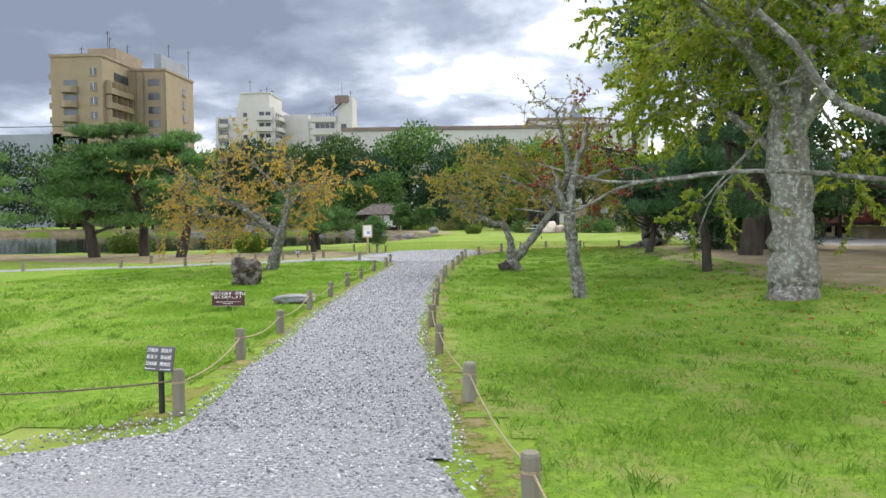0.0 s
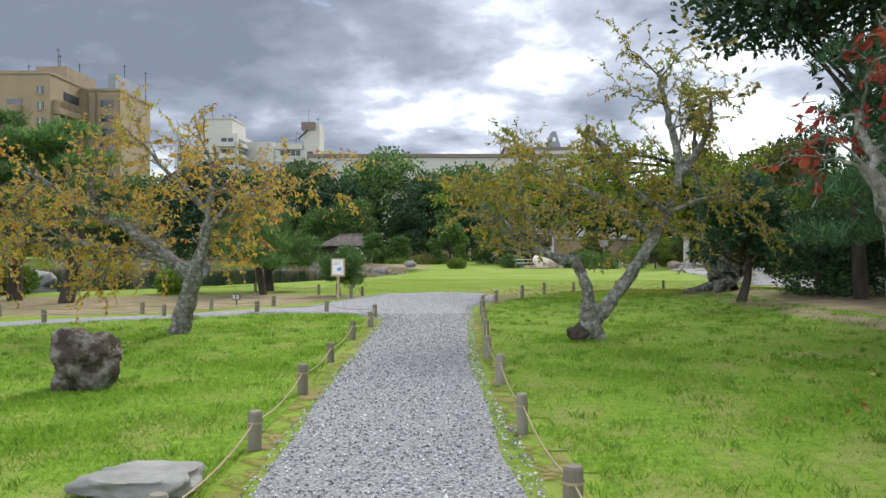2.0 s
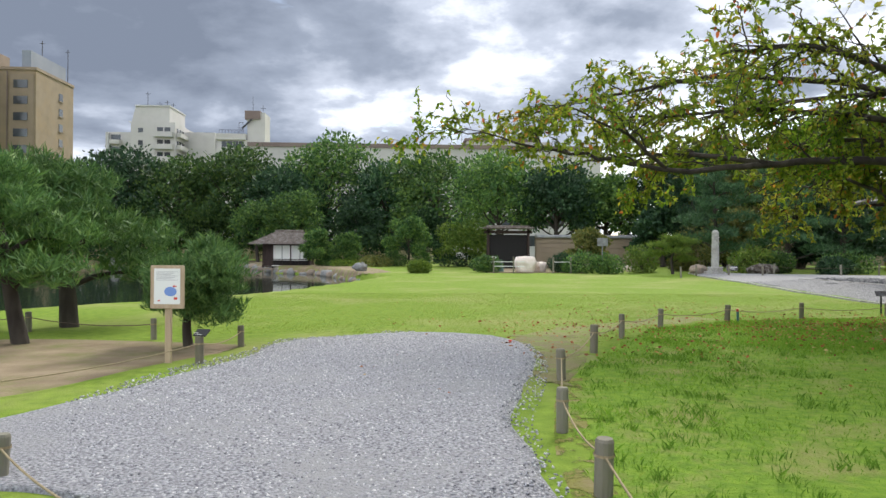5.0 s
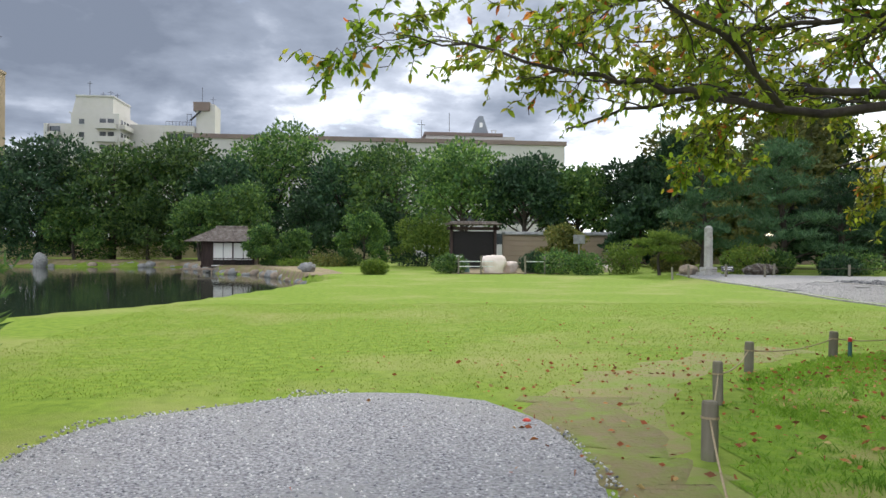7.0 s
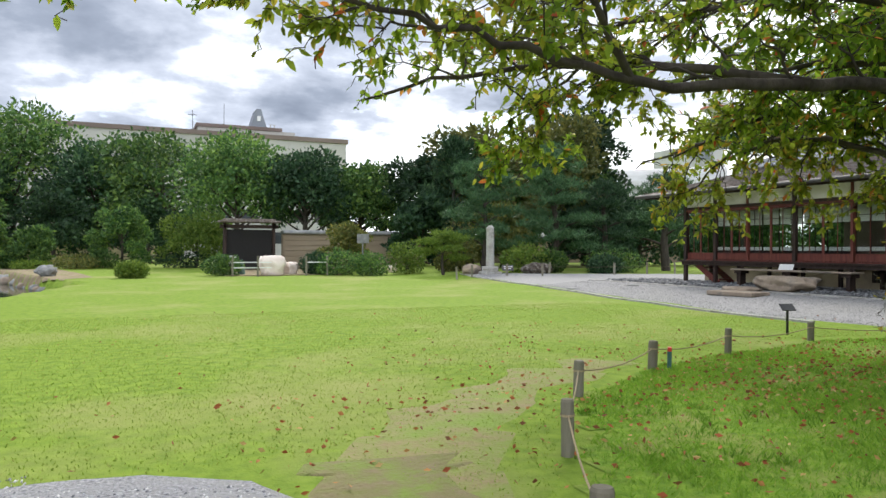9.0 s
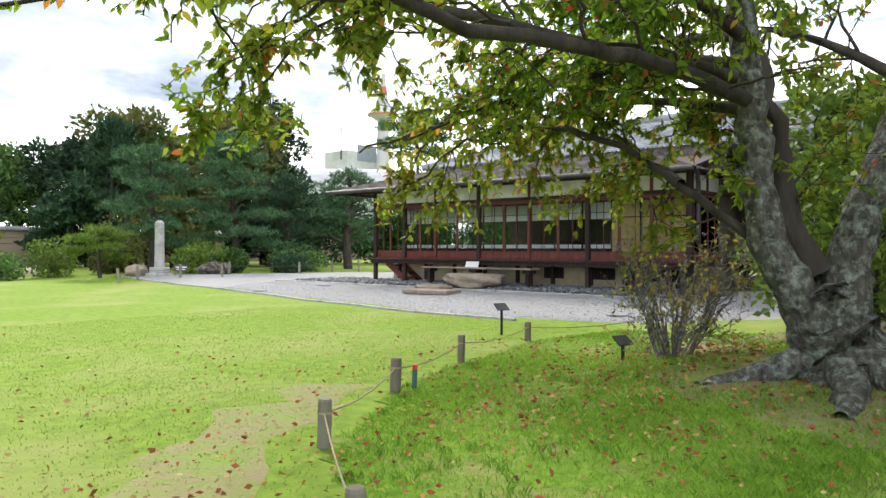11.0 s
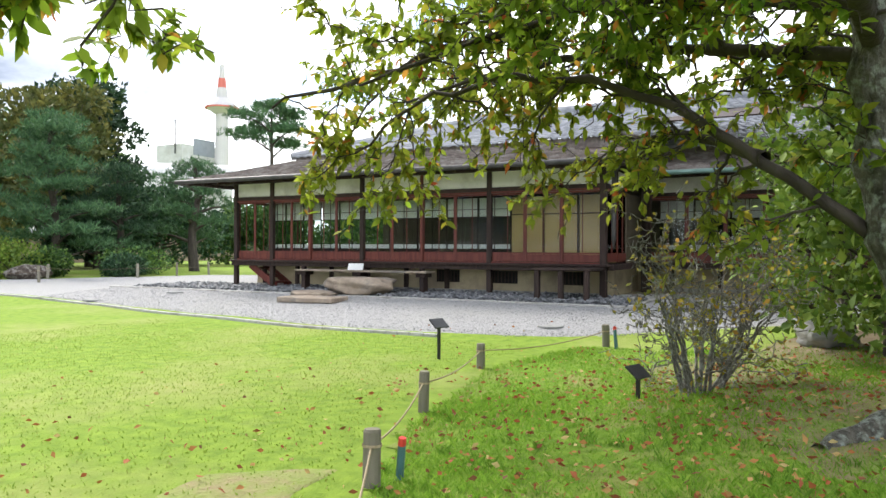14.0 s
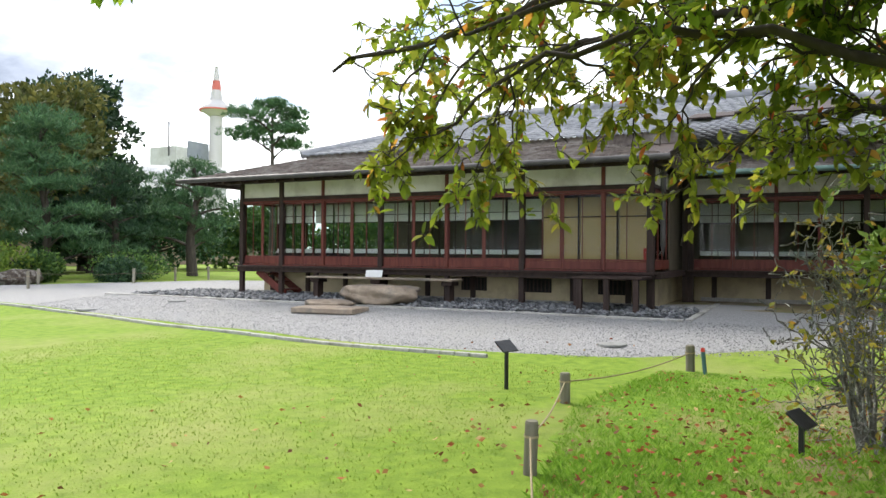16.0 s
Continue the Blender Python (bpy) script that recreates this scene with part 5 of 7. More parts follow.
bmesh.ops.create_circle(bm, cap_ends=True, segments=20, radius=0.055, matrix=Matrix.Translation((0.03, -0.0412, 0.635)) @ Matrix.Rotation(radians(90), 4, "X") @ Matrix.Diagonal((1, 0.75, 1, 1)))
part("map_print", bm, "print_blue", sheet_, "blue printed map")
part("red_mark", boxes((0.06, 0.09, -0.0412, -0.0404, 0.565, 0.585), (-0.08, -0.06, -0.0412, -0.0404, 0.55, 0.56), (0.05, 0.085, -0.0416, -0.0413, 0.675, 0.687)), "red", sheet_)


def boulder(name, x, y, sx, sy, sz, seed, mat, label, rough=0.35, sink=0.15, z=None, category="rock", flat=False, yaw=0.0, sub=4):
    bm = bmesh.new()
    bmesh.ops.create_icosphere(bm, subdivisions=sub, radius=1)
    o = Vector((seed * 3.1, seed * 1.7, seed * 0.9))
    for v in bm.verts:
        k = 1 + rough * (noise.noise(v.co * 1.5 + o) + 0.5 * noise.noise(v.co * 3.4 + o) + 0.3 * noise.noise(v.co * 8 + o))
        c = v.co * k
        if flat:
            c.z = max(min(c.z, 0.55 + 0.05 * noise.noise(v.co * 4 + o)), -0.6)
        v.co = Vector((c.x * sx, c.y * sy, c.z * sz + sz * (1 - sink)))
    ob = part(name, bm, mat, smooth=True)
    ob.matrix_basis = pose(x, y, gz(x, y) if z is None else z, 0, 0, yaw)
    return tagged(ob, label, category)


boulder("tree_stump", -3.1, 8.95, 0.22, 0.20, 0.23, 3, "stump", "rough brown stump-like rock with pale lichen on the lawn", 0.4, 0.1)
boulder("flat_stone", -1.72, 6.72, 0.25, 0.17, 0.085, 5, "stone", "low flat grey stone lying in the grass", 0.3, 0.4, flat=True)
boulder("burl", 1.06, 11.86, 0.11, 0.10, 0.10, 8, "bark_dark", "knotted burl at the foot of the leaning cherry", 0.5, 0.2)
boulder("pond_stone", -2.9, 46.2, 0.34, 0.26, 0.22, 4, "stone", "grey stone on the pond's far shore")
rng_ = random.Random(5)
for i in range(84):
    x = -38 + i * 0.53 if i < 52 else -10.4 + (i - 52) * 0.28 + rng_.uniform(-0.2, 0.2)
    y = float(np.interp(x, (-84, -28, -14, -11, -8.9, -6.1, -1.6), (69.0, 71.5, 71.0, 63.3, 58.0, 55.3, 41.3))) + 0.5 * math.sin(x * 0.9) + rng_.uniform(-0.7, 0.2)
    k = rng_.uniform(0.16, 0.36) if y > 50 else rng_.uniform(0.09, 0.2)
    boulder("shore_stone", x, y, k, k * 0.7, k * rng_.uniform(0.5, 0.9), 20 + i, "stone" if i % 3 else "stone_warm", "rounded stone in the pond's edging", 0.3, 0.3, z=-0.52, sub=2)
boulder("standing_stone", -23.9, 70.2, 0.48, 0.4, 0.66, 61, "stone", "tall standing stone at the pond's edge", 0.15, 0.3, z=-0.55, sub=3)
boulder("islet_stone", -18.0, 33.5, 0.75, 0.5, 0.4, 62, "stone", "pale rounded rock standing in the pond", 0.25, 0.3, z=-0.5, sub=3)
boulder("garden_rock", 13.3, 39.6, 0.62, 0.4, 0.26, 63, "stump", "low dark rock among the shrubs", 0.25, 0.4, sub=3)
boulder("garden_rock", 11.0, 40.3, 0.35, 0.3, 0.22, 64, "stone_warm", "small rock among the shrubs", 0.25, 0.3, sub=3)
boulder("edge_rock", 8.75, 20.45, 0.36, 0.26, 0.13, 65, "stone", "dark flat rock beside the cherry", 0.3, 0.3, sub=3)

# caption stands and the stake
for x, y, h, yaw, lab in ((7.1, 23.62, 0.33, -20, "dark tilted caption stand on a thin leg at the lawn's edge"), (6.1, 21.6, 0.19, -20, "dark tilted caption stand beside the bare shrub")):
    t = thing("caption_stand", pose(x, y, gz(x, y), 0, 0, yaw), lab, "sign", "caption stands")
    part("leg", boxes((-0.012, 0.012, -0.012, 0.012, -0.08, h - 0.03), bevel=0.002), "steel_dark", t)
    bm = boxes((-0.085, 0.085, -0.06, 0.06, -0.006, 0.006), bevel=0.002)
    bm.transform(Matrix.Translation((0, 0, h)) @ Matrix.Rotation(radians(38), 4, "X"))
    part("plate", bm, "steel_dark", t)
t = thing("marker_stake", pose(4.0, 22.18, 0, 8, -6, 0), "short teal stake with a red top leaning by a post", "stake")
part("shaft", cyl(bmesh.new(), 0, 0, -0.08, 0.17, 0.018, 0.018, 8), "teal", t)
part("cap", cyl(bmesh.new(), 0, 0, 0.171, 0.205, 0.019, 0.017, 8), "red", t, "red painted top")
t = thing("marker_stake", pose(8.62, 22.36, gz(8.62, 22.36), -6, 5, 0), "short teal stake with a red top leaning by the yard post", "stake")
part("shaft", cyl(bmesh.new(), 0, 0, -0.08, 0.20, 0.018, 0.018, 8), "teal", t)
part("cap", cyl(bmesh.new(), 0, 0, 0.201, 0.235, 0.019, 0.017, 8), "red", t, "red painted top")
t = thing("red_ball_cap", pose(0.42, 20.0, 0.0) @ Matrix.Scale(0.6, 4), "small red plastic cap lying on the bare soil", "cap")
bm = bmesh.new()
bmesh.ops.create_uvsphere(bm, u_segments=12, v_segments=8, radius=0.035, matrix=Matrix.Translation((0, 0, 0.032)) @ Matrix.Diagonal((1.2, 1, 0.9, 1)))
part("shell", bm, "red", t, smooth=True)


# ---- the garden house ----
G0 = 0.16
house = thing("garden_house", pose(13.09, 23.67, 0), "old single-storey Japanese house with red-brown glazed veranda and tiled roof", "house")
FLOOR, SILL, HEAD, TOP, LEN, REC = 0.77, 0.955, 2.06, 2.42, 8.15, 2.5
BAYS = (0.0, 0.73, 2.08, 3.48, 4.83, 6.13, 7.13, 8.15)


def hp(name, bm, mat, label="", parent=None, smooth=False):
    return part(name, bm, mat, parent or house, label, smooth)


# a wall of the house is drawn along a line: origin, direction along, and which side is outside
def bay_wall(o, yaw, bays, ochre=()):
    m = Matrix.Translation((*o, 0)) @ Matrix.Rotation(radians(yaw), 4, "Z")

    def put(name, bm, mat, label="", parent=None):
        bm.transform(m)
        return hp(name, bm, mat, label, parent)

    y0, y1 = bays[0], bays[-1]
    put("veranda_edge", boxes((-0.16, 0.30, y0 - 0.10, y1 + 0.10, FLOOR - 0.035, FLOOR), bevel=0.004), "wood_dark")
    put("edge_beam", boxes((-0.10, 0.0, y0 - 0.05, y1 + 0.05, FLOOR - 0.12, FLOOR - 0.037), bevel=0.004), "wood_dark")
    put("lintel", boxes((-0.03, 0.05, y0, y1, HEAD, HEAD + 0.07), bevel=0.004), "wood_dark")
    put("track", boxes((-0.035, 0.055, y0, y1, HEAD - 0.035, HEAD - 0.002), bevel=0.003), "wood_red")
    put("eave_plate", boxes((-0.06, 0.06, y0 - 0.6, y1 + 0.3, TOP, TOP + 0.08), bevel=0.004), "wood_dark")
    put("sill_rail", boxes((-0.03, 0.05, y0, y1, FLOOR + 0.002, FLOOR + 0.03), bevel=0.003), "wood_red")
    for i, (a, b) in enumerate(zip(bays[:-1], bays[1:])):
        put("transom_panel", boxes((0.0, 0.03, a + 0.03, b - 0.03, HEAD + 0.075, TOP - 0.002)), "plaster", "white plaster transom panel")
        half = (a + b) / 2
        wide = b - a > 0.9
        for c, d in ((a, half), (half, b)) if wide else ((a, b),):
            k = 0.0 if c == a else 0.022
            door = put("sliding_door", boxes((k, k + 0.022, c + 0.035, d - 0.005, FLOOR + 0.035, SILL - 0.02), bevel=0.002), "wood_red", "red-brown glazed sliding door")
            put("stile", boxes((k - 0.003, k + 0.027, c + 0.004, c + 0.038, FLOOR + 0.032, HEAD - 0.04), (k - 0.003, k + 0.027, d - 0.036, d - 0.004, FLOOR + 0.032, HEAD - 0.04), (k - 0.002, k + 0.026, c + 0.039, d - 0.037, SILL - 0.018, SILL + 0.012), (k - 0.002, k + 0.026, c + 0.039, d - 0.037, HEAD - 0.07, HEAD - 0.04), bevel=0.003), "wood_red", "", door)
            put("glazing_bar", boxes(((k + 0.004, k + 0.018, (c + d) / 2 - 0.006, (c + d) / 2 + 0.006, SILL + 0.014, HEAD - 0.072))), "wood_red", "", door)
            pane = put("pane", boxes((k + 0.009, k + 0.012, c + 0.04, d - 0.04, SILL + 0.013, HEAD - 0.071)), "glass", "clear window pane", door)
            pane.visible_shadow = False
        put("pillar", boxes((-0.045, 0.045, b - 0.045, b + 0.045, G0, TOP - 0.002), bevel=0.006) if i % 2 or b == y1 else boxes((-0.03, 0.04, b - 0.03, b + 0.03, FLOOR + 0.002, TOP - 0.002), bevel=0.004), "wood_dark" if i % 2 or b == y1 else "wood_red")
        # inner screens a metre behind the glass
        n = 2 if wide else 1
        for q in range(n):
            c, d = a + (b - a) * q / n, a + (b - a) * (q + 1) / n
            if any(lo <= (c + d) / 2 <= hi for lo, hi in ochre):
                put("ochre_screen", boxes((1.05, 1.08, c + 0.01, d - 0.01, FLOOR + 0.02, HEAD - 0.03)), "fusuma", "plain ochre sliding screen with dark frame")
                put("screen_frame", boxes((1.04, 1.049, c + 0.01, c + 0.04, FLOOR + 0.02, HEAD - 0.03), (1.04, 1.049, c + 0.04, d - 0.02, 1.68, 1.70)), "wood_dark")
                continue
            scr = put("shoji_screen", boxes((1.05, 1.065, c + 0.02, d - 0.02, 1.66, HEAD - 0.03)), "paper", "white paper screen with glazed middle")
            put("paper_strip", boxes((1.05, 1.065, c + 0.02, d - 0.02, 1.03, 1.115)), "paper", "", scr)
            put("screen_frame", boxes((1.035, 1.049, c, c + 0.022, FLOOR + 0.01, HEAD - 0.03), (1.035, 1.049, (c + d) / 2 - 0.006, (c + d) / 2 + 0.006, 1.03, HEAD - 0.03), (1.035, 1.049, c + 0.023, d, 1.65, 1.664), (1.035, 1.049, c + 0.023, d, 1.80, 1.812), (1.035, 1.08, c + 0.023, d, FLOOR + 0.01, 1.028)), "wood_dark", "", scr)
            gp = put("screen_glass", boxes((1.055, 1.058, c + 0.023, d - 0.005, 1.117, 1.648)), "glass", "", scr)
            gp.visible_shadow = False
    put("veranda_floor", boxes((0.302, 1.03, y0 + 0.02, y1 - 0.02, FLOOR - 0.03, FLOOR - 0.002)), "wood_dark")
    put("foundation_wall", boxes((0.55, 0.63, y0 + 0.1, y1 - 0.1, G0 - 0.1, FLOOR - 0.125)), "plaster_ochre", "ochre plaster wall below the floor")
    put("foundation_sill", boxes((0.535, 0.549, y0 + 0.1, y1 - 0.1, G0 - 0.1, G0 + 0.09)), "granite")
    for i, b in enumerate(np.arange(y0 + 0.45, y1, 0.92)):
        put("stub_post", boxes((0.50, 0.549, b - 0.045, b + 0.045, G0 + 0.09, FLOOR - 0.125), bevel=0.004), "wood_dark")
        put("footing_stone", boxes((0.47, 0.56, b - 0.07, b + 0.07, G0 - 0.05, G0 + 0.088), bevel=0.01), "granite")
    return put


bay_wall((0, 0), 0, BAYS, ochre=((0.0, 1.9),))
bay_wall((REC, -8.4), 0, (0.0, 1.35, 2.7, 4.05, 5.4, 6.75, 8.15))
# side return between the two fronts
m_side = Matrix.Rotation(radians(-90), 4, "Z")
for a, b in ((0.12, 0.85), (0.85, 1.65), (1.65, REC - 0.02)):
    bm = boxes((0.0, 0.022, a + 0.03, b - 0.005, FLOOR + 0.035, SILL))
    bm.transform(Matrix.Rotation(radians(-90), 4, "Z") @ Matrix.Identity(4))
    d = hp("side_door", bm, "wood_red", "glazed side door")
    bm = boxes((-0.003, 0.027, a, a + 0.035, FLOOR + 0.03, HEAD), (-0.003, 0.027, (a + b) / 2 - 0.008, (a + b) / 2 + 0.008, SILL + 0.002, HEAD), (-0.003, 0.027, a + 0.037, b, HEAD - 0.05, HEAD - 0.002))
    bm.transform(m_side)
    hp("stile", bm, "wood_red", "", d)
    bm = boxes((0.01, 0.013, a + 0.037, b - 0.002, SILL + 0.002, HEAD - 0.052))
    bm.transform(m_side)
    g_ = hp("pane", bm, "glass", "clear window pane", d)
    g_.visible_shadow = False
hp("side_lintel", boxes((0.05, REC, -0.05, 0.04, HEAD + 0.002, HEAD + 0.07), bevel=0.004), "wood_dark")
hp("side_sill", boxes((0.05, REC, -0.16, 0.05, FLOOR - 0.10, FLOOR - 0.002), bevel=0.004), "wood_dark")
hp("foundation_wall", boxes((0.64, REC + 0.6, 0.08, 0.16, G0 - 0.1, FLOOR - 0.125)), "plaster_ochre", "ochre plaster wall below the floor")
hp("side_transom", boxes((0.05, REC, -0.005, 0.025, HEAD + 0.072, TOP)), "plaster", "white plaster transom panel")
for xx in (0.82, 1.62):
    hp("side_mullion", boxes((xx, xx + 0.06, -0.03, -0.006, HEAD + 0.072, TOP)), "wood_dark")
hp("corner_pillar", boxes((-0.055, 0.055, -0.055, 0.055, G0, TOP), bevel=0.006), "wood_dark")
hp("inner_pillar", boxes((REC - 0.06, REC + 0.05, -0.21, -0.10, G0, TOP), bevel=0.006), "wood_dark")
# left end, glazed
for k in range(3):
    a, b = 0.05 + k * 1.0, 1.0 + k * 1.0
    bm = boxes((a, b, LEN - 0.02, LEN, FLOOR, SILL), (a, a + 0.04, LEN - 0.025, LEN + 0.005, SILL, HEAD), (a + 0.04, b, LEN - 0.025, LEN + 0.005, HEAD - 0.05, HEAD))
    d = hp("end_door", bm, "wood_red", "glazed end door")
    g_ = hp("pane", boxes((a + 0.042, b, LEN - 0.012, LEN - 0.009, SILL + 0.002, HEAD - 0.052)), "glass", "clear window pane", d)
    g_.visible_shadow = False
hp("end_transom", boxes((0.05, 6, LEN - 0.03, LEN, HEAD, TOP)), "plaster")
# rooms added to close the view through the glass, their shade in dark colours
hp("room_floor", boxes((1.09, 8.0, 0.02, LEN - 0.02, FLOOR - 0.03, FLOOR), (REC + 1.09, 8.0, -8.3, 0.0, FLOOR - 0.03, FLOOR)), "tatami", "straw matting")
hp("room_back_wall", boxes((6.0, 6.1, -8.3, LEN, FLOOR, TOP)), "room_shade")
hp("room_partition", boxes((1.5, 6.0, 3.9, 3.96, FLOOR, 1.2), (1.5, 6.0, -0.03, 0.03, FLOOR, TOP), (3.1, 6.0, 3.9, 3.96, 1.2, TOP), (3.5, 3.55, 0.1, 2.2, FLOOR, TOP)), "room_shade")
hp("ceiling_boards", boxes((0.06, 6.0, 0.0, LEN, TOP - 0.06, TOP - 0.03), (REC + 0.06, 6.0, -8.3, 0.0, TOP - 0.06, TOP - 0.03)), "wood_dark")
hp("under_floor_dark", boxes((0.9, 6.0, -8.2, LEN - 0.2, G0 - 0.1, G0 + 0.02)), "dirt")
bm = boxes((0.95, 1.03, 0.12, 0.30, FLOOR + 0.10, FLOOR + 0.38), bevel=0.005)
hp("hose_cabinet", bm, "red", "small red fire-hose cabinet")

# front platform, long bench and steps
hp("platform_top", boxes((-0.92, -0.17, -0.05, 0.95, FLOOR - 0.085, FLOOR - 0.05), bevel=0.004), "wood_dark")
hp("platform_leg", boxes((-0.90, -0.82, 0.0, 0.08, G0, FLOOR - 0.087), bevel=0.004), "wood_dark")
hp("platform_leg", boxes((-0.90, -0.82, 0.82, 0.90, G0, FLOOR - 0.087), bevel=0.004), "wood_dark")
hp("platform_leg", boxes((-0.90, -0.82, 0.42, 0.50, G0, FLOOR - 0.087), bevel=0.004), "wood_dark")
bench = thing("veranda_bench", pose(13.09, 23.67, 0), "long weathered grey board bench below the veranda", "bench")
part("seat", boxes((-0.62, -0.24, 3.05, 6.05, 0.575, 0.61), bevel=0.008), "stone_warm", bench)
for yy in (3.2, 4.6, 5.9):
    part("bracket", boxes((-0.52, -0.34, yy - 0.045, yy + 0.045, G0, 0.573), (-0.56, -0.3, yy - 0.1, yy + 0.1, 0.50, 0.572), bevel=0.01), "wood_dark", bench)
plq = thing("white_plaque", pose(12.66, 28.38, 0.61, 0, 0, -70), "small white tilted information plaque on the bench", "sign")
bm = boxes((-0.15, 0.15, -0.006, 0.006, 0, 0.15), bevel=0.003)
bm.transform(Matrix.Rotation(radians(-35), 4, "X"))
part("plate", bm, "white", plq)
part("foot", boxes((-0.1, 0.1, 0.02, 0.1, 0, 0.03), bevel=0.003), "steel_dark", plq)
st = thing("wooden_steps", pose(13.09, 30.7, 0), "small reddish wooden steps up to the veranda", "steps")
for i in range(3):
    part("tread", boxes((0.05, 0.5, 0.05 + i * 0.22, 0.32 + i * 0.22, G0 + 0.12 + i * 0.15, G0 + 0.15 + i * 0.15), bevel=0.004), "wood_red", st)
for xx in (0.03, 0.5):
    bm = boxes((xx, xx + 0.03, -0.42, 0.42, -0.07, 0.07))
    bm.transform(Matrix.Translation((0, 0.4, G0 + 0.28)) @ Matrix.Rotation(radians(32), 4, "X"))
    part("stringer", bm, "wood_red", st)
for yy in (0.45, 1.75, 2.95):
    # a solid near-black slab stands in for the shaded hole of each vent
    bm = boxes((0.545, 0.575, yy, yy + 0.5, G0 + 0.22, G0 + 0.46))
    v_ = hp("vent_opening", bm, "near_black", "near-black panel for the shade behind the vent bars")
    hp("vent_bar", boxes(*[(0.530, 0.543, yy + 0.03 + k * 0.07, yy + 0.05 + k * 0.07, G0 + 0.22, G0 + 0.46) for k in range(7)]), "wood_dark", "", v_)
for yy in (1.1, 3.4, 6.2):
    hp("floor_post", boxes((-0.10, -0.02, yy, yy + 0.08, G0, FLOOR - 0.122), bevel=0.004), "wood_dark")


# roofs: a sloped field between an eave line and an upper line
def field(name, a0, a1, b0, b1, mat, courses, per, lift, curl, parent, seed):
    """Courses of overlapping pieces; a0-a1 is the eave, b0-b1 the upper edge."""
    rng = np.random.default_rng(seed)
    a0, a1, b0, b1 = (np.array(q, float) for q in (a0, a1, b0, b1))
    nrm = np.cross(a1 - a0, b0 - a0)
    nrm /= np.linalg.norm(nrm)
    if nrm[2] < 0:
        nrm = -nrm
    vs, fs, o = [], [], 0
    for c in range(courses):
        t0, t1 = c / courses, min(1.0, (c + 1.18) / courses)
        l0, r0 = a0 + (b0 - a0) * t0, a1 + (b1 - a1) * t0
        l1, r1 = a0 + (b0 - a0) * t1, a1 + (b1 - a1) * t1
        n = max(2, int(np.linalg.norm(r0 - l0) / per))
        k = 4 if curl else 1
        u = np.linspace(0, 1, n * k + 1)
        wave = curl * np.abs(np.sin(u * n * np.pi)) if curl else rng.uniform(-1, 1, len(u)) * lift * 0.25
        lo = l0 + (r0 - l0) * u[:, None] + nrm * (lift + wave)[:, None]
        hi = l1 + (r1 - l1) * u[:, None] + nrm * (wave * 0.8)[:, None]
        bt = lo - nrm * (lift + 0.01)
        m = len(u)
        vs += [lo, hi, bt]
        i = np.arange(m - 1)
        fs.append(np.stack([o + i, o + i + 1, o + m + i + 1, o + m + i], -1))
        fs.append(np.stack([o + 2 * m + i, o + 2 * m + i + 1, o + i + 1, o + i], -1))
        o += 3 * m
    ob = arrays(name, np.concatenate(vs), np.concatenate(fs), mat, parent)
    ob["kind"] = "stuff"
    return ob


roof = hp("roof", boxes((0.4, 6.5, 0.2, LEN - 0.2, TOP + 0.09, TOP + 0.13), (REC + 0.3, 8.0, -8.3, 0.0, TOP + 0.09, TOP + 0.13)), "wood_dark", "tiled hipped roof with a bark-shingled lower eave")
EZ, MZ = 2.44, 3.02
E0, E1, U0, U1 = (-0.95, -0.35, EZ), (-0.95, LEN + 0.7, EZ), (1.1, 1.3, MZ), (1.1, LEN - 0.7, MZ)
field("shingles", E0, E1, U0, U1, "shingle", 16, 0.16, 0.022, 0, roof, 1)
field("shingles", E1, (7.0, LEN + 0.7, EZ), U1, (6.0, LEN - 0.7, MZ), "shingle", 16, 0.16, 0.022, 0, roof, 2)
field("shingles", (REC - 1.0, -8.4, EZ), (REC - 1.0, -0.35, EZ), (REC + 1.1, -8.4, MZ + 0.04), (REC + 1.1, 1.4, MZ + 0.04), "shingle", 16, 0.16, 0.022, 0, roof, 3)
field("shingles", (REC - 1.0, -0.35, EZ), (-0.95, -0.35, EZ), (REC - 0.6, 1.3, MZ), (1.1, 1.3, MZ), "shingle", 16, 0.16, 0.022, 0, roof, 4)
RZ = 4.25
field("roof_tiles", (1.05, -0.2, MZ + 0.06), (1.05, LEN - 0.65, MZ + 0.06), (4.6, -2.5, RZ), (4.6, LEN - 3.6, RZ), "tile", 15, 0.2, 0.025, 0.035, roof, 5)
field("roof_tiles", (1.05, LEN - 0.65, MZ + 0.06), (8.0, LEN - 0.65, MZ + 0.06), (4.6, LEN - 3.6, RZ), (5.0, LEN - 3.6, RZ), "tile", 15, 0.2, 0.025, 0.035, roof, 6)
field("roof_tiles", (REC + 1.05, -8.4, MZ + 0.1), (REC + 1.05, 1.5, MZ + 0.1), (REC + 5.2, -8.4, 4.62), (REC + 5.2, 0.2, 4.62), "tile", 18, 0.2, 0.025, 0.035, roof, 7)
field("roof_tiles", (REC + 1.05, 1.5, MZ + 0.1), (10.0, 1.5, MZ + 0.1), (REC + 5.2, 0.2, 4.62), (REC + 6, 0.2, 4.62), "tile", 18, 0.2, 0.025, 0.035, roof, 8)
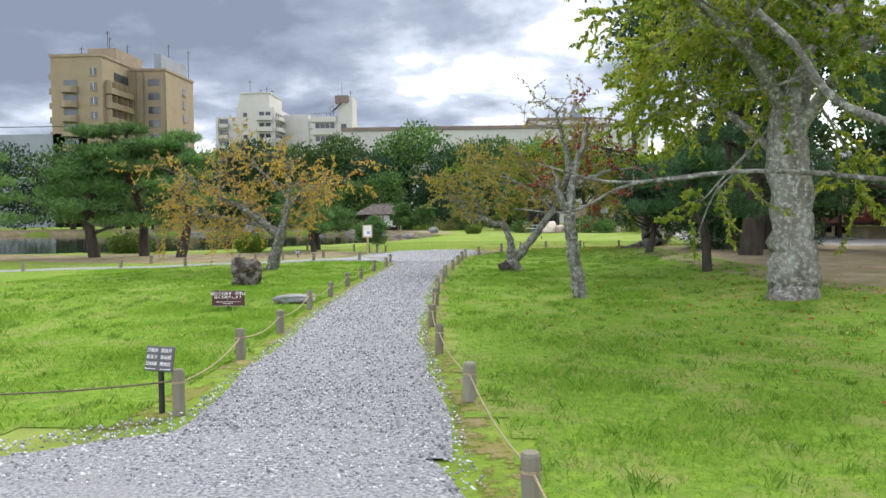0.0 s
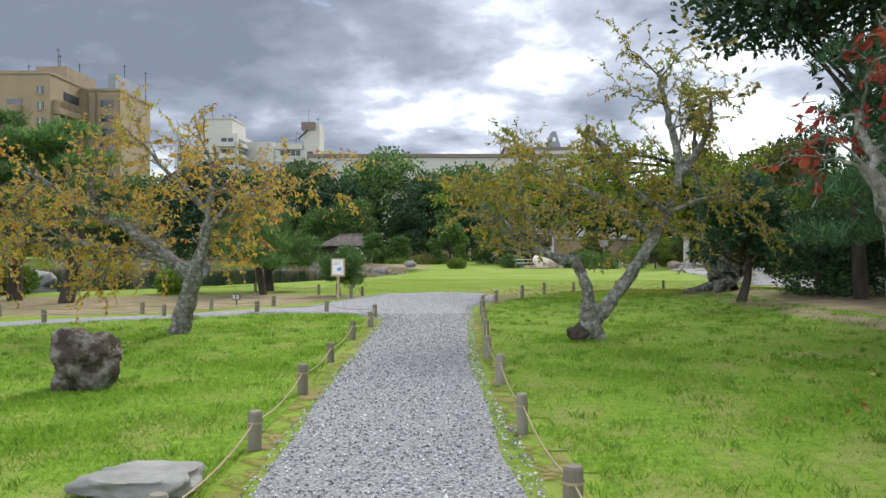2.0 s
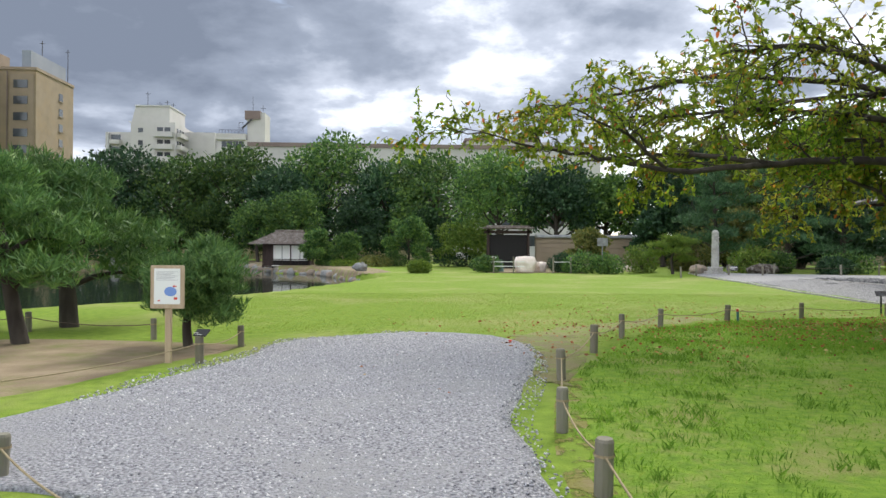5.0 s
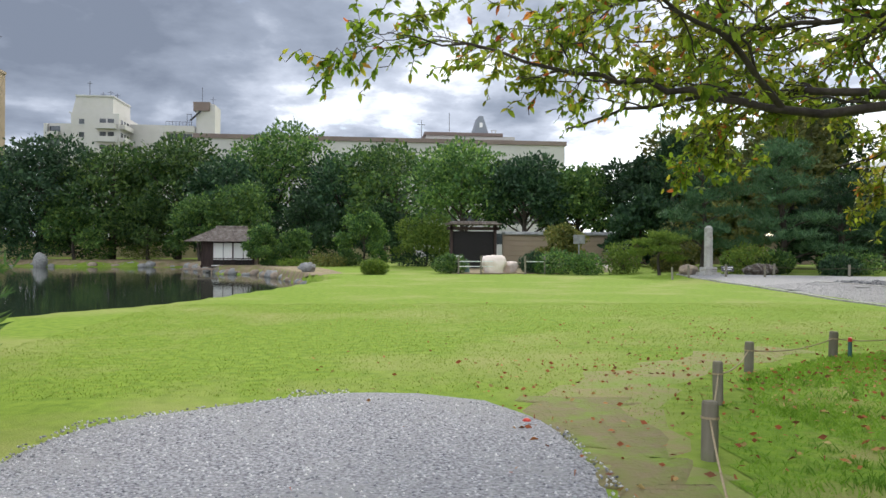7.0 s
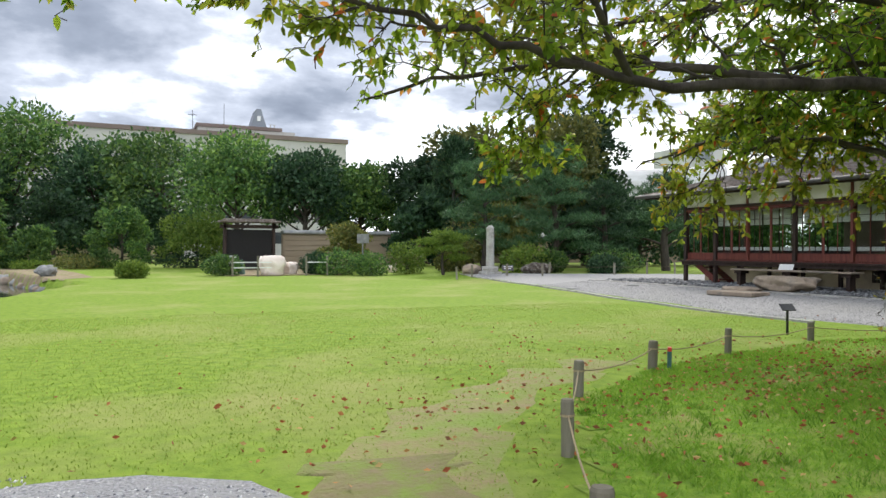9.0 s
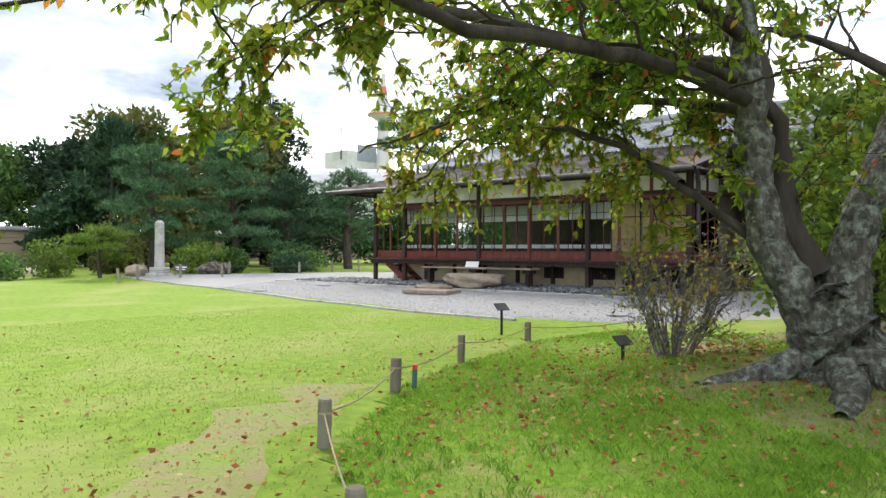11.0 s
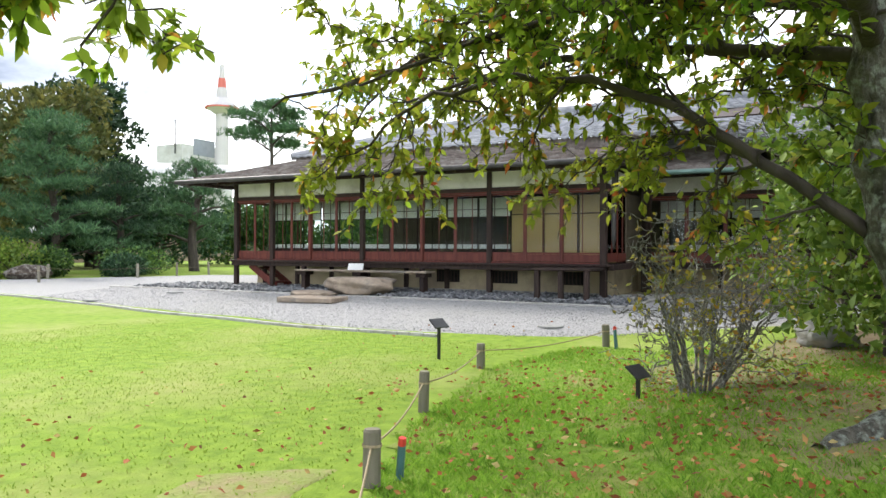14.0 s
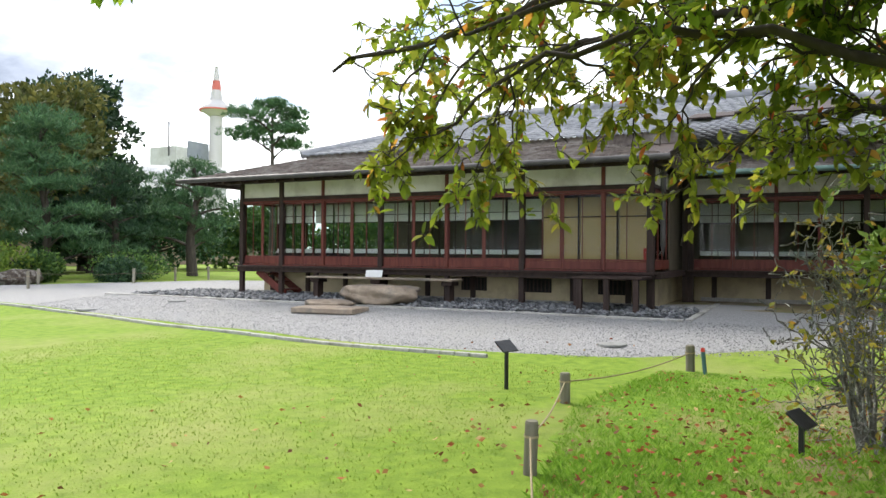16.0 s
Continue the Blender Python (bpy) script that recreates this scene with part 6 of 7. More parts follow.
for a, b, r in (((1.05, LEN - 0.65, MZ + 0.1), (4.6, LEN - 3.6, RZ + 0.05), 0.09), ((4.6, -2.5, RZ + 0.06), (4.6, LEN - 3.6, RZ + 0.06), 0.13), ((REC + 1.05, 1.5, MZ + 0.14), (REC + 5.2, 0.2, 4.67), 0.1), ((REC + 5.2, -8.4, 4.68), (REC + 5.2, 0.2, 4.68), 0.13)):
    v, f = tube(np.linspace(a, b, 14), np.full(14, r) * (1 + 0.08 * (np.arange(14) % 2)), 8)
    arrays("ridge_tiles", v, f, "tile", roof)
part("roof_curb", boxes((1.10, 1.20, -0.25, LEN - 0.75, TOP + 0.131, MZ + 0.085)), "shingle", roof)
part("roof_curb", boxes((REC + 1.10, REC + 1.20, -8.4, 1.4, TOP + 0.131, MZ + 0.13)), "shingle", roof)
hp("foundation_wall", boxes((REC + 0.551, REC + 0.629, -0.349, 0.079, G0 - 0.1, FLOOR - 0.125)), "plaster_ochre", "ochre plaster wall below the floor")
hp("eave_board", boxes((-0.99, -0.93, -0.4, LEN + 0.75, EZ - 0.06, EZ + 0.005), (REC - 1.04, REC - 0.98, -8.4, -0.42, EZ - 0.06, EZ + 0.005), (-0.93, 7.0, LEN + 0.69, LEN + 0.75, EZ - 0.06, EZ + 0.005), bevel=0.004), "wood_dark")
for yy in np.arange(-0.2, LEN + 0.65, 0.42):
    b2 = boxes((-0.93, 0.6, yy, yy + 0.05, -0.03, 0.03))
    b2.transform(Matrix.Translation((0, 0, TOP + 0.13)) @ Matrix.Rotation(radians(-12), 4, "Y"))
    hp("rafter", b2, "wood_dark")
b2 = boxes((-0.9, 1.2, -0.3, LEN + 0.65, -0.012, 0.012))
b2.transform(Matrix.Translation((0, 0, TOP + 0.19)) @ Matrix.Rotation(radians(-14), 4, "Y"))
hp("soffit", b2, "wood_dark")
b2 = boxes((REC - 0.95, REC + 1.2, -8.4, -0.3, -0.012, 0.012))
b2.transform(Matrix.Translation((0, 0, TOP + 0.55)) @ Matrix.Rotation(radians(-14), 4, "Y"))
hp("soffit", b2, "wood_dark")
v, f = tube([(-1.03, -0.45, EZ - 0.045), (-1.03, LEN + 0.75, EZ - 0.03)], [0.045, 0.045], 8)
arrays("gutter", v, f, "gutter", house, "dark metal rain gutter", True)
v, f = tube([(REC - 1.08, -8.4, EZ - 0.045), (REC - 1.08, -0.5, EZ - 0.03)], [0.045, 0.045], 8)
arrays("gutter", v, f, "copper", house, "green copper rain gutter", True)
v, f = tube(curve([(-1.0, -0.45, EZ - 0.06), (-0.7, -0.4, EZ - 0.12), (-0.3, -0.25, EZ - 0.17), (-0.12, -0.2, EZ - 0.3), (-0.12, -0.2, 1.2), (-0.12, -0.2, G0)], 5), np.full(26, 0.04), 8)
arrays("downpipe", v, f, "gutter", house, "dark metal downpipe", True)

# curb, pebble bed and yard stones
curb = thing("curb", pose(0, 0, 0), "narrow granite curb along the house", "curb", kind="structure")
for i in range(11):
    part("curb_stone", boxes((11.72, 11.84, 23.0 + i * 1.02, 24.01 + i * 1.02, G0 - 0.08, G0 + 0.035), bevel=0.008), "granite", curb)
for i in range(6):
    part("curb_stone", boxes((11.85 + i * 0.6, 12.44 + i * 0.6, 22.9, 22.99, G0 - 0.08, G0 + 0.035), bevel=0.008), "granite", curb)


def pebbles(name, pts, sizes, mat, rng, squash=0.6, label=""):
    n = len(pts)
    base = np.array([(1, 0, 0), (-1, 0, 0), (0, 1, 0), (0, -1, 0), (0, 0, 1), (0, 0, -1)], float)
    tri = np.array([(0, 2, 4), (2, 1, 4), (1, 3, 4), (3, 0, 4), (2, 0, 5), (1, 2, 5), (3, 1, 5), (0, 3, 5)])
    v = base[None] * rng.uniform(0.6, 1.25, (n, 6, 1)) + rng.normal(scale=0.15, size=(n, 6, 3))
    v[:, :, 2] *= squash
    a = rng.uniform(0, 6.28, n)
    c, s_ = np.cos(a)[:, None], np.sin(a)[:, None]
    v = np.stack([v[..., 0] * c - v[..., 1] * s_, v[..., 0] * s_ + v[..., 1] * c, v[..., 2]], -1) * np.asarray(sizes)[:, None, None] + pts[:, None]
    f = (tri[None] + np.arange(n)[:, None, None] * 6).reshape(-1, 3)
    ob = arrays(name, v.reshape(-1, 3), f, mat)
    return tagged(ob, label, name.replace("_", " "), "", "stuff")


rng = np.random.default_rng(71)
n = 5200
px_, py_ = rng.uniform(11.86, 13.6, n), rng.uniform(23.0, 33.6, n)
pebbles("river_stones", np.stack([px_, py_, G0 + 0.02 + rng.uniform(0, 0.05, n)], -1), rng.uniform(0.025, 0.06, n), "slate", rng, 0.6, "dark grey river stones under the veranda")
boulder("stepping_rock", 12.1, 27.9, 0.42, 0.66, 0.25, 72, "stone_warm", "broad weathered stepping rock before the veranda", 0.28, 0.2, flat=True)
boulder("stepping_rock", 11.55, 28.55, 0.35, 0.42, 0.09, 73, "stone_warm", "low flat stepping rock before the veranda", 0.25, 0.2, flat=True)
slab = part("stone_slab", boxes((-0.3, 0.3, -0.52, 0.52, 0, 0.085), bevel=0.012), "stone_warm")
slab.matrix_basis = pose(11.0, 28.1, gz(11.0, 28.1) + 0.012, 0, 0, 8)
tagged(slab, "flat rectangular stone slab lying on the yard gravel", "stone slab")
for x, y in ((9.75, 23.45), (9.9, 32.3), (11.2, 31.6)):
    o_ = part("manhole_cover", cyl(bmesh.new(), 0, 0, 0, 0.02, 0.16, 0.155, 20), "stone")
    o_.matrix_basis = pose(x, y, gz(x, y) + 0.016)
    tagged(o_, "round drain cover set in the gravel", "drain cover")
edge = thing("lawn_edging", pose(0, 0, 0), "pale stone edging between lawn and yard", "edging", kind="structure")
line = curve([(10.9, 41.0), (10.2, 37.4), (9.7, 33.0), (9.1, 29.6), (8.55, 26.0), (8.55, 24.4)], 8)
for p_, q_ in zip(line[:-1], line[1:]):
    d_ = q_ - p_
    bm = boxes((-0.03, 0.03, 0, float(np.linalg.norm(d_)) - 0.01, -0.05, 0.035), bevel=0.005)
    bm.transform(Matrix.Translation((p_[0], p_[1], gz(*p_))) @ Matrix.Rotation(math.atan2(-d_[0], d_[1]), 4, "Z"))
    part("edging_stone", bm, "granite", edge)

# ---- tea house by the pond ----
tea = thing("tea_house", pose(-8.5, 59.0, -0.36) @ Matrix.Diagonal((0.757, 0.8, 0.926, 1)), "small pondside tea house with white screens and shingled roof", "tea house")
part("floor", boxes((-1.9, 2.1, -1.2, 1.2, 0.28, 0.36)), "wood_dark", tea)
for x in (-1.8, -1.0, 0.5, 2.08):
    part("post", boxes((x - 0.05, x + 0.05, -1.15, -1.05, -0.5, 2.0), bevel=0.01), "wood_dark", tea)
    part("post", boxes((x - 0.05, x + 0.05, 1.05, 1.15, -0.5, 2.0), bevel=0.01), "wood_dark", tea)
for x in (-0.95, -0.2, 0.55, 1.3):
    part("paper_screen", boxes((x, x + 0.70, -1.08, -1.06, 0.72, 1.76)), "paper", tea, "white paper screen")
part("low_wall", boxes((-0.95, 2.04, -1.1, -1.07, 0.37, 0.70)), "near_black", tea)
for q in range(12):
    part("baluster", boxes((-0.95 + q * 0.27, -0.91 + q * 0.27, -1.49, -1.45, 0.40, 0.78)), "wood_dark", tea)
part("handrail", boxes((-1.0, 2.3, -1.5, -1.44, 0.781, 0.83)), "wood_dark", tea)
part("landing", boxes((-1.0, 2.3, -1.5, -1.12, 0.34, 0.39)), "paper", tea)
for r_ in ((-1.8, -1.06, -1.1, -1.05, 0.37, 1.95), (1.96, 2.02, -1.03, 1.03, 0.37, 1.95), (-1.8, 2.0, 1.04, 1.1, 0.37, 1.95)):
    part("side_wall", boxes(r_), "wood_dark", tea)
part("pier", boxes((-3.1, -0.4, -2.2, -1.3, 0.12, 0.2), *[(x, x + 0.1, -2.15, -2.05, -0.7, 0.12) for x in (-3.0, -2.3, -1.6, -0.9)]), "stone_warm", tea, "weathered plank landing")
troof = part("roof", boxes((-1.9, 2.1, -1.2, 1.2, 1.96, 2.02)), "wood_dark", tea, "hipped brown shingled roof")
for a, b, c, d in (((-2.9, -2.0, 1.85), (3.0, -2.0, 1.85), (-0.9, 0, 2.75), (1.3, 0, 2.75)), ((3.0, -2.0, 1.85), (3.0, 2.0, 1.85), (1.3, 0, 2.75), (1.3, 0.02, 2.75)), ((-2.9, 2.0, 1.85), (-2.9, -2.0, 1.85), (-0.9, 0.02, 2.75), (-0.9, 0, 2.75)), ((3.0, 2.0, 1.85), (-2.9, 2.0, 1.85), (1.3, 0, 2.75), (-0.9, 0, 2.75))):
    field("shingles", a, b, c, d, "shingle", 10, 0.3, 0.03, 0, troof, 9)
part("ridge", boxes((-1.0, 1.4, -0.1, 0.1, 2.72, 2.86), bevel=0.03), "shingle", tea)

# ---- gate, wall and works behind the lawn ----
gate = thing("garden_gate", pose(4.95, 52.0, 0) @ Matrix.Diagonal((0.5, 1, 0.64, 1)), "dark timber gate with a low shingled roof", "gate")
part("door_leaf", boxes((-2.0, 2.2, 0, 0.15, 0, 3.0)), "near_black", gate)
part("gate_post", boxes((-2.3, -2.05, -0.1, 0.2, 0, 3.5), (2.25, 2.5, -0.1, 0.2, 0, 3.5), (-2.6, 2.8, -0.1, 0.2, 3.1, 3.35)), "wood_dark", gate)
part("gate_roof", boxes((-2.7, 2.9, -0.5, 0.6, 3.51, 3.66), (-2.3, 2.5, -0.2, 0.3, 3.661, 3.80), bevel=0.03), "shingle", gate, "low shingled gate roof")
gw = thing("garden_wall", pose(0, 0, 0), "pale plaster garden wall with a tiled coping", "wall", kind="structure")
for x0, x1, y in ((6.6, 14.0, 52.2), (-42.0, 4.0, 86.0), (14.0, 44.0, 58.0)):
    part("wall_panel", boxes((x0, x1, y, y + 0.3, 0, 1.75)), "plaster_ochre" if x0 < 0 else "brown_facade", gw)
    part("coping", boxes((x0, x1, y - 0.2, y + 0.5, 1.751, 1.93), bevel=0.04), "tile", gw)
for k in range(6):
    part("board", boxes((6.65, 13.9, 52.16, 52.195, 0.15 + k * 0.26, 0.39 + k * 0.26), bevel=0.01), "brown_facade", gw)
works = thing("bulk_bag", pose(4.78, 44.9, 0) @ Matrix.Scale(0.66, 4), "pale woven bulk bag of building material", "bag", "bulk bags")
bm = bmesh.new()
bmesh.ops.create_cube(bm, size=1, matrix=Matrix.Translation((0, 0, 0.55)) @ Matrix.Diagonal((1.15, 1.0, 1.1, 1)))
bmesh.ops.subdivide_edges(bm, edges=bm.edges[:], cuts=5, use_grid_fill=True)
for v in bm.verts:
    v.co += Vector((noise.noise(v.co * 2), noise.noise(v.co * 2 + Vector((5, 0, 0))), noise.noise(v.co * 2 + Vector((0, 7, 0))))) * 0.16
    k = 1 + 0.12 * math.sin(min(max(v.co.z, 0), 1.1) * 2.8)
    v.co.x *= k; v.co.y *= k
part("bag", bm, "sack", works, smooth=True)
for x, y, yaw, k in ((5.52, 45.4, 40, 0.66), (5.2, 46.2, 70, 0.62), (9.35, 45.5, 20, 0.5), (9.95, 45.7, 65, 0.5)):
    copy_thing(works, pose(x, y, 0, 0, 0, yaw) @ Matrix.Scale(k, 4))
wf = thing("works_fence", pose(0, 0, 0), "low rail fence round the building works", "fence")
for x in (3.2, 4.1, 5.9, 6.7):
    part("post", boxes((x - 0.03, x + 0.03, 44.0, 44.06, -0.1, 0.75)), "post", wf)
part("rail", boxes((3.2, 4.6, 44.02, 44.04, 0.5, 0.53), (3.2, 4.6, 44.02, 44.04, 0.3, 0.33), (5.9, 6.7, 44.02, 44.04, 0.5, 0.53)), "white", wf)
tagged(part("works_soil", boxes((3.0, 7.4, 44.4, 51.5, -0.05, 0.03)), "dirt"), "", "", "", "structure")
wc = thing("works_cone", pose(3.75, 45.6, 0), "small green traffic cone at the works", "cone")
part("cone", cyl(bmesh.new(), 0, 0, 0.03, 0.6, 0.14, 0.03, 12), "copper", wc)
ws = thing("works_notice", pose(3.35, 45.2, 0), "white notice on a post at the works", "sign")
part("plate", boxes((-0.2, 0.2, 0, 0.02, 0.45, 0.75)), "white", ws)
part("post", boxes((-0.02, 0.02, 0.021, 0.05, 0, 0.7)), "post", ws)
gs = thing("grey_sign_post", pose(8.4, 44.9, 0), "square grey sign on a thin pole among shrubs", "sign")
part("plate", boxes((-0.25, 0.25, 0, 0.03, 1.25, 1.63), bevel=0.01), "stone", gs)
part("pole", cyl(bmesh.new(), 0, 0.05, 0, 1.6, 0.03, 0.03, 8), "stone", gs)

lan = thing("stone_pillar", pose(11.4, 39.6, gz(11.4, 39.6)) @ Matrix.Scale(0.82, 4), "tall weathered stone marker pillar on a stepped base", "pillar")
part("base", boxes((-0.38, 0.38, -0.38, 0.38, -0.1, 0.12), (-0.27, 0.27, -0.27, 0.27, 0.121, 0.34), bevel=0.02), "granite", lan)
bm = bmesh.new()
cyl(bm, 0, 0, 0.341, 2.0, 0.19, 0.17, 8)
cyl(bm, 0, 0, 2.0, 2.1, 0.17, 0.08, 8)
part("shaft", bm, "granite", lan)
s = panel_sign("small_notice", 11.95, 39.3, 0.12, 0.45, 0.2, 0, 10, "grey_sign", "small dark notice with white writing before the pillar")
part("writing_bar", boxes((-0.18, 0.18, -0.012, -0.009, 0.24, 0.27), (-0.15, 0.12, -0.012, -0.009, 0.18, 0.205)), "white", s)


# ---- the town beyond ----
def facade_windows(b, name, mat, rows, w=0.05, frame_="pale_facade"):
    """Each row: x0, x1, z0, z1 on the plane y = yy, looking along +y; the pane sits in a recess with a sill."""
    for x0, x1, yy, z0, z1 in rows:
        win = part(name, boxes((x0, x1, yy - 0.06, yy + 0.1, z0, z1)), mat, b)
        part("sill", boxes((x0 - 0.1, x1 + 0.1, yy - 0.16, yy - 0.061, z0 - 0.15, z0 - 0.02)), frame_, win)


tan = thing("tan_apartment_block", pose(-58.4, 105.0, 0), "tan tiled apartment block with curved balconies and roof aerials", "apartment building")
part("wall", boxes((-8.2, 0.0, 0, 14, 0, 26.3)), "tan", tan)
part("rear_wing", boxes((0.01, 6.4, 8.0, 19, 0, 25.6)), "tan", tan)
part("parapet", boxes((-8.35, 0.15, -0.15, 14, 26.301, 26.75), (0.16, 6.55, 7.85, 19, 25.601, 26.0)), "brown_facade", tan)
part("roof_block", boxes((-5.0, -0.3, 5, 13.8, 26.76, 28.7)), "brown_facade", tan)
part("water_tank_screen", boxes((4.2, 5.4, 8.6, 18.6, 26.01, 28.5)), "slate_blue", tan, "blue-grey roof screen")
part("stair_front", boxes((3.0, 6.2, 7.80, 7.99, 0, 25.0)), "brown_facade", tan)
for k in range(9):
    z = 24.0 - k * 2.25
    win = part("window", boxes((-1.9, -0.9, -0.06, 0.1, z - 0.55, z + 0.55)), "window_dark", tan)
    part("sill", boxes((-2.0, -0.8, -0.14, -0.061, z - 0.70, z - 0.56)), "brown_facade", win)
    part("mullion", boxes((-1.43, -1.37, -0.10, -0.061, z - 0.55, z + 0.55)), "white", win)
    if k:
        bm = bmesh.new()
        bmesh.ops.create_cone(bm, cap_ends=True, segments=20, radius1=1.25, radius2=1.25, depth=0.95, matrix=Matrix.Translation((-5.1, -0.15, z - 0.55)))
        bal = part("curved_balcony", bm, "brown_facade", tan, "round-fronted brown balcony")
        part("opening", boxes((-6.2, -4.0, -0.07, 0.02, z - 0.06, z + 1.0)), "window_dark", bal)
    part("side_balcony", boxes((-8.95, -8.21, 0.6, 3.4, z - 1.0, z - 0.1)), "tan", tan)
    if k == 0:
        for q in range(7):
            part("window", boxes((-0.05, 0.06, 3.6 + q * 0.62, 4.12 + q * 0.62, z - 0.75, z + 0.55)), "window_dark", tan)
    else:
        bal = part("balcony", boxes((0.01, 1.15, 0.7, 7.8, z - 1.05, z - 0.12), bevel=0.05), "tan", tan)
        part("opening", boxes((-0.05, 0.03, 0.9, 7.7, z - 0.11, z + 1.05)), "window_dark", bal)
        for q in range(5):
            part("divider", boxes((0.04, 1.0, 0.8 + q * 1.7, 0.95 + q * 1.7, z - 0.11, z + 1.05)), "tan", bal)
    win = part("window", boxes((3.5, 5.4, 7.72, 7.82, z - 0.9, z + 0.2)), "window_dark", tan)
    win = part("window", boxes((6.38, 6.46, 14.5, 15.6, z - 1.3, z - 0.2)), "window_dark", tan)
    part("sill", boxes((6.461, 6.56, 14.4, 15.7, z - 1.45, z - 1.31)), "brown_facade", win)
for x, y, h in ((-5.5, 4, 1.6), (-2.2, 6, 4.6), (-1.9, 6, 3.6), (-0.5, 9, 3.0), (5.2, 12, 3.6), (6.0, 18, 4.0)):
    part("aerial", boxes((x - 0.04, x + 0.04, y, y + 0.08, 26.0, 27.2 + h), (x - 0.35, x + 0.35, y, y + 0.05, 26.8 + h, 26.86 + h)), "steel_dark", tan)
for x in (1.4, 2.6):
    part("drainpipe", boxes((x, x + 0.12, 7.7, 7.82, 0, 25.4)), "brown_band", tan)

apt = thing("white_apartment_block", pose(-50.0, 152.0, 0), "pale stepped apartment block with balconies and an outdoor stair", "apartment building")
part("wall", boxes((-4.0, 4.4, 0, 14, 0, 25.5)), "pale_facade", apt)
bm = boxes((-4.0, 3.2, 0.4, 10, 25.501, 28.6))
for v in bm.verts:
    if v.co.z > 27 and v.co.x < 0:
        v.co.x += 0.75
part("upper_block", bm, "pale_facade", apt)
part("roof_slab", boxes((-3.4, 3.35, 0.2, 10, 28.601, 28.85)), "grey_facade", apt)
part("left_block", boxes((-9.6, -4.01, 2, 10, 0, 23.8)), "pale_facade", apt)
part("right_wing", boxes((4.41, 10.4, 6, 26, 0, 24.6)), "pale_facade", apt)
for k in range(8):
    z = 23.9 - k * 2.4
    win = part("window", boxes((-2.6, -1.7, -0.06, 0.05, z - 0.45, z + 0.45)), "window_dark", apt)
    part("sill", boxes((-2.7, -1.6, -0.15, -0.061, z - 0.6, z - 0.46)), "grey_facade", win)
    bal = part("balcony", boxes((0.6, 4.0, -0.95, -0.01, z - 1.15, z - 0.30)), "pale_facade", apt)
    part("slab", boxes((0.5, 4.1, -1.0, -0.01, z - 1.30, z - 1.151)), "grey_facade", bal)
    for q in range(2):
        part("window", boxes((1.0 + q * 1.4, 2.1 + q * 1.4, -0.07, 0.02, z - 0.29, z + 0.62)), "window_dark", bal)
    bal = part("balcony", boxes((4.42, 5.3, 0.6, 5.6, z - 1.15, z - 0.30)), "pale_facade", apt)
    for q in range(3):
        part("window", boxes((4.38, 4.46, 1.0 + q * 1.6, 2.0 + q * 1.6, z - 0.29, z + 0.6)), "window_dark", bal)
    bal = part("balcony", boxes((10.41, 11.3, 6.5, 25.5, z - 1.75 - 0.6, z - 1.45)), "pale_facade", apt)
    part("opening", boxes((10.38, 10.46, 6.8, 25.2, z - 1.44, z - 0.2)), "window_dark", bal)
    for q in range(6):
        part("divider", boxes((10.47, 11.1, 6.7 + q * 3.6, 6.95 + q * 3.6, z - 1.44, z - 0.2)), "pale_facade", bal)
    bal = part("balcony", boxes((-8.6, -6.6, 1.1, 1.99, z - 2.5, z - 1.7)), "pale_facade", apt)
    part("opening", boxes((-8.5, -6.7, 1.93, 2.02, z - 1.69, z - 0.6)), "window_dark", bal)
    part("pier", boxes((-9.0, -8.7, 1.1, 1.99, z - 2.5, z - 0.3)), "grey_facade", bal)
    bm = boxes((-4.9, -3.5, -0.5, 0.0, -0.10, 0.10))
    bm.transform(Matrix.Translation((-0.5, 0.9, z - 1.0)) @ Matrix.Rotation(radians(-35 if k % 2 else 35), 4, "Y"))
    part("stair_flight", bm, "grey_facade", apt)
for x, h in ((-2.6, 3.2), (-0.2, 1.2), (1.2, 1.5), (2.4, 1.0)):
    part("aerial", boxes((x - 0.04, x + 0.04, 5, 5.08, 28.8, 29.2 + h), (x - 0.5, x + 0.5, 5, 5.06, 28.8 + h, 28.86 + h)), "steel_dark", apt)

wb = thing("white_office_block", pose(-30.2, 140.0, 0), "white office block with a stair tower and roof railing", "office building")
part("wall", boxes((-4.0, 4.1, 0, 12, 0, 20.4)), "pale_facade", wb)
part("roof_slab", boxes((-4.3, 0.9, -0.5, 12, 20.401, 21.5)), "pale_facade", wb)
part("balcony_band", boxes((-4.3, 0.9, -0.6, -0.01, 17.9, 18.9)), "pale_facade", wb)
part("stair_tower", boxes((1.0, 4.1, 0.3, 5, 20.41, 25.4)), "pale_facade", wb)
part("tank_room", boxes((0.6, 3.3, 0.0, 3.4, 24.2, 25.7)), "brown_band", wb)
part("railing", boxes((-3.9, 0.5, 0, 0.05, 22.2, 22.26), *[(x, x + 0.05, 0, 0.05, 21.5, 22.2) for x in np.arange(-3.9, 0.5, 0.55)]), "steel_dark", wb)
bm = boxes((-1.2, 1.2, -0.1, 0.1, -0.14, 0.14))
bm.transform(Matrix.Translation((1.0, -0.1, 23.3)) @ Matrix.Rotation(radians(-45), 4, "Y"))
part("stair_flight", bm, "steel_dark", wb)
part("stair_cage", boxes((-0.4, -0.34, -0.1, -0.04, 21.5, 23.6), (0.3, 0.36, -0.1, -0.04, 21.5, 23.6), (-0.4, 0.36, -0.1, -0.04, 22.5, 22.56), (-0.4, 0.36, -0.1, -0.04, 23.5, 23.56)), "steel_dark", wb)
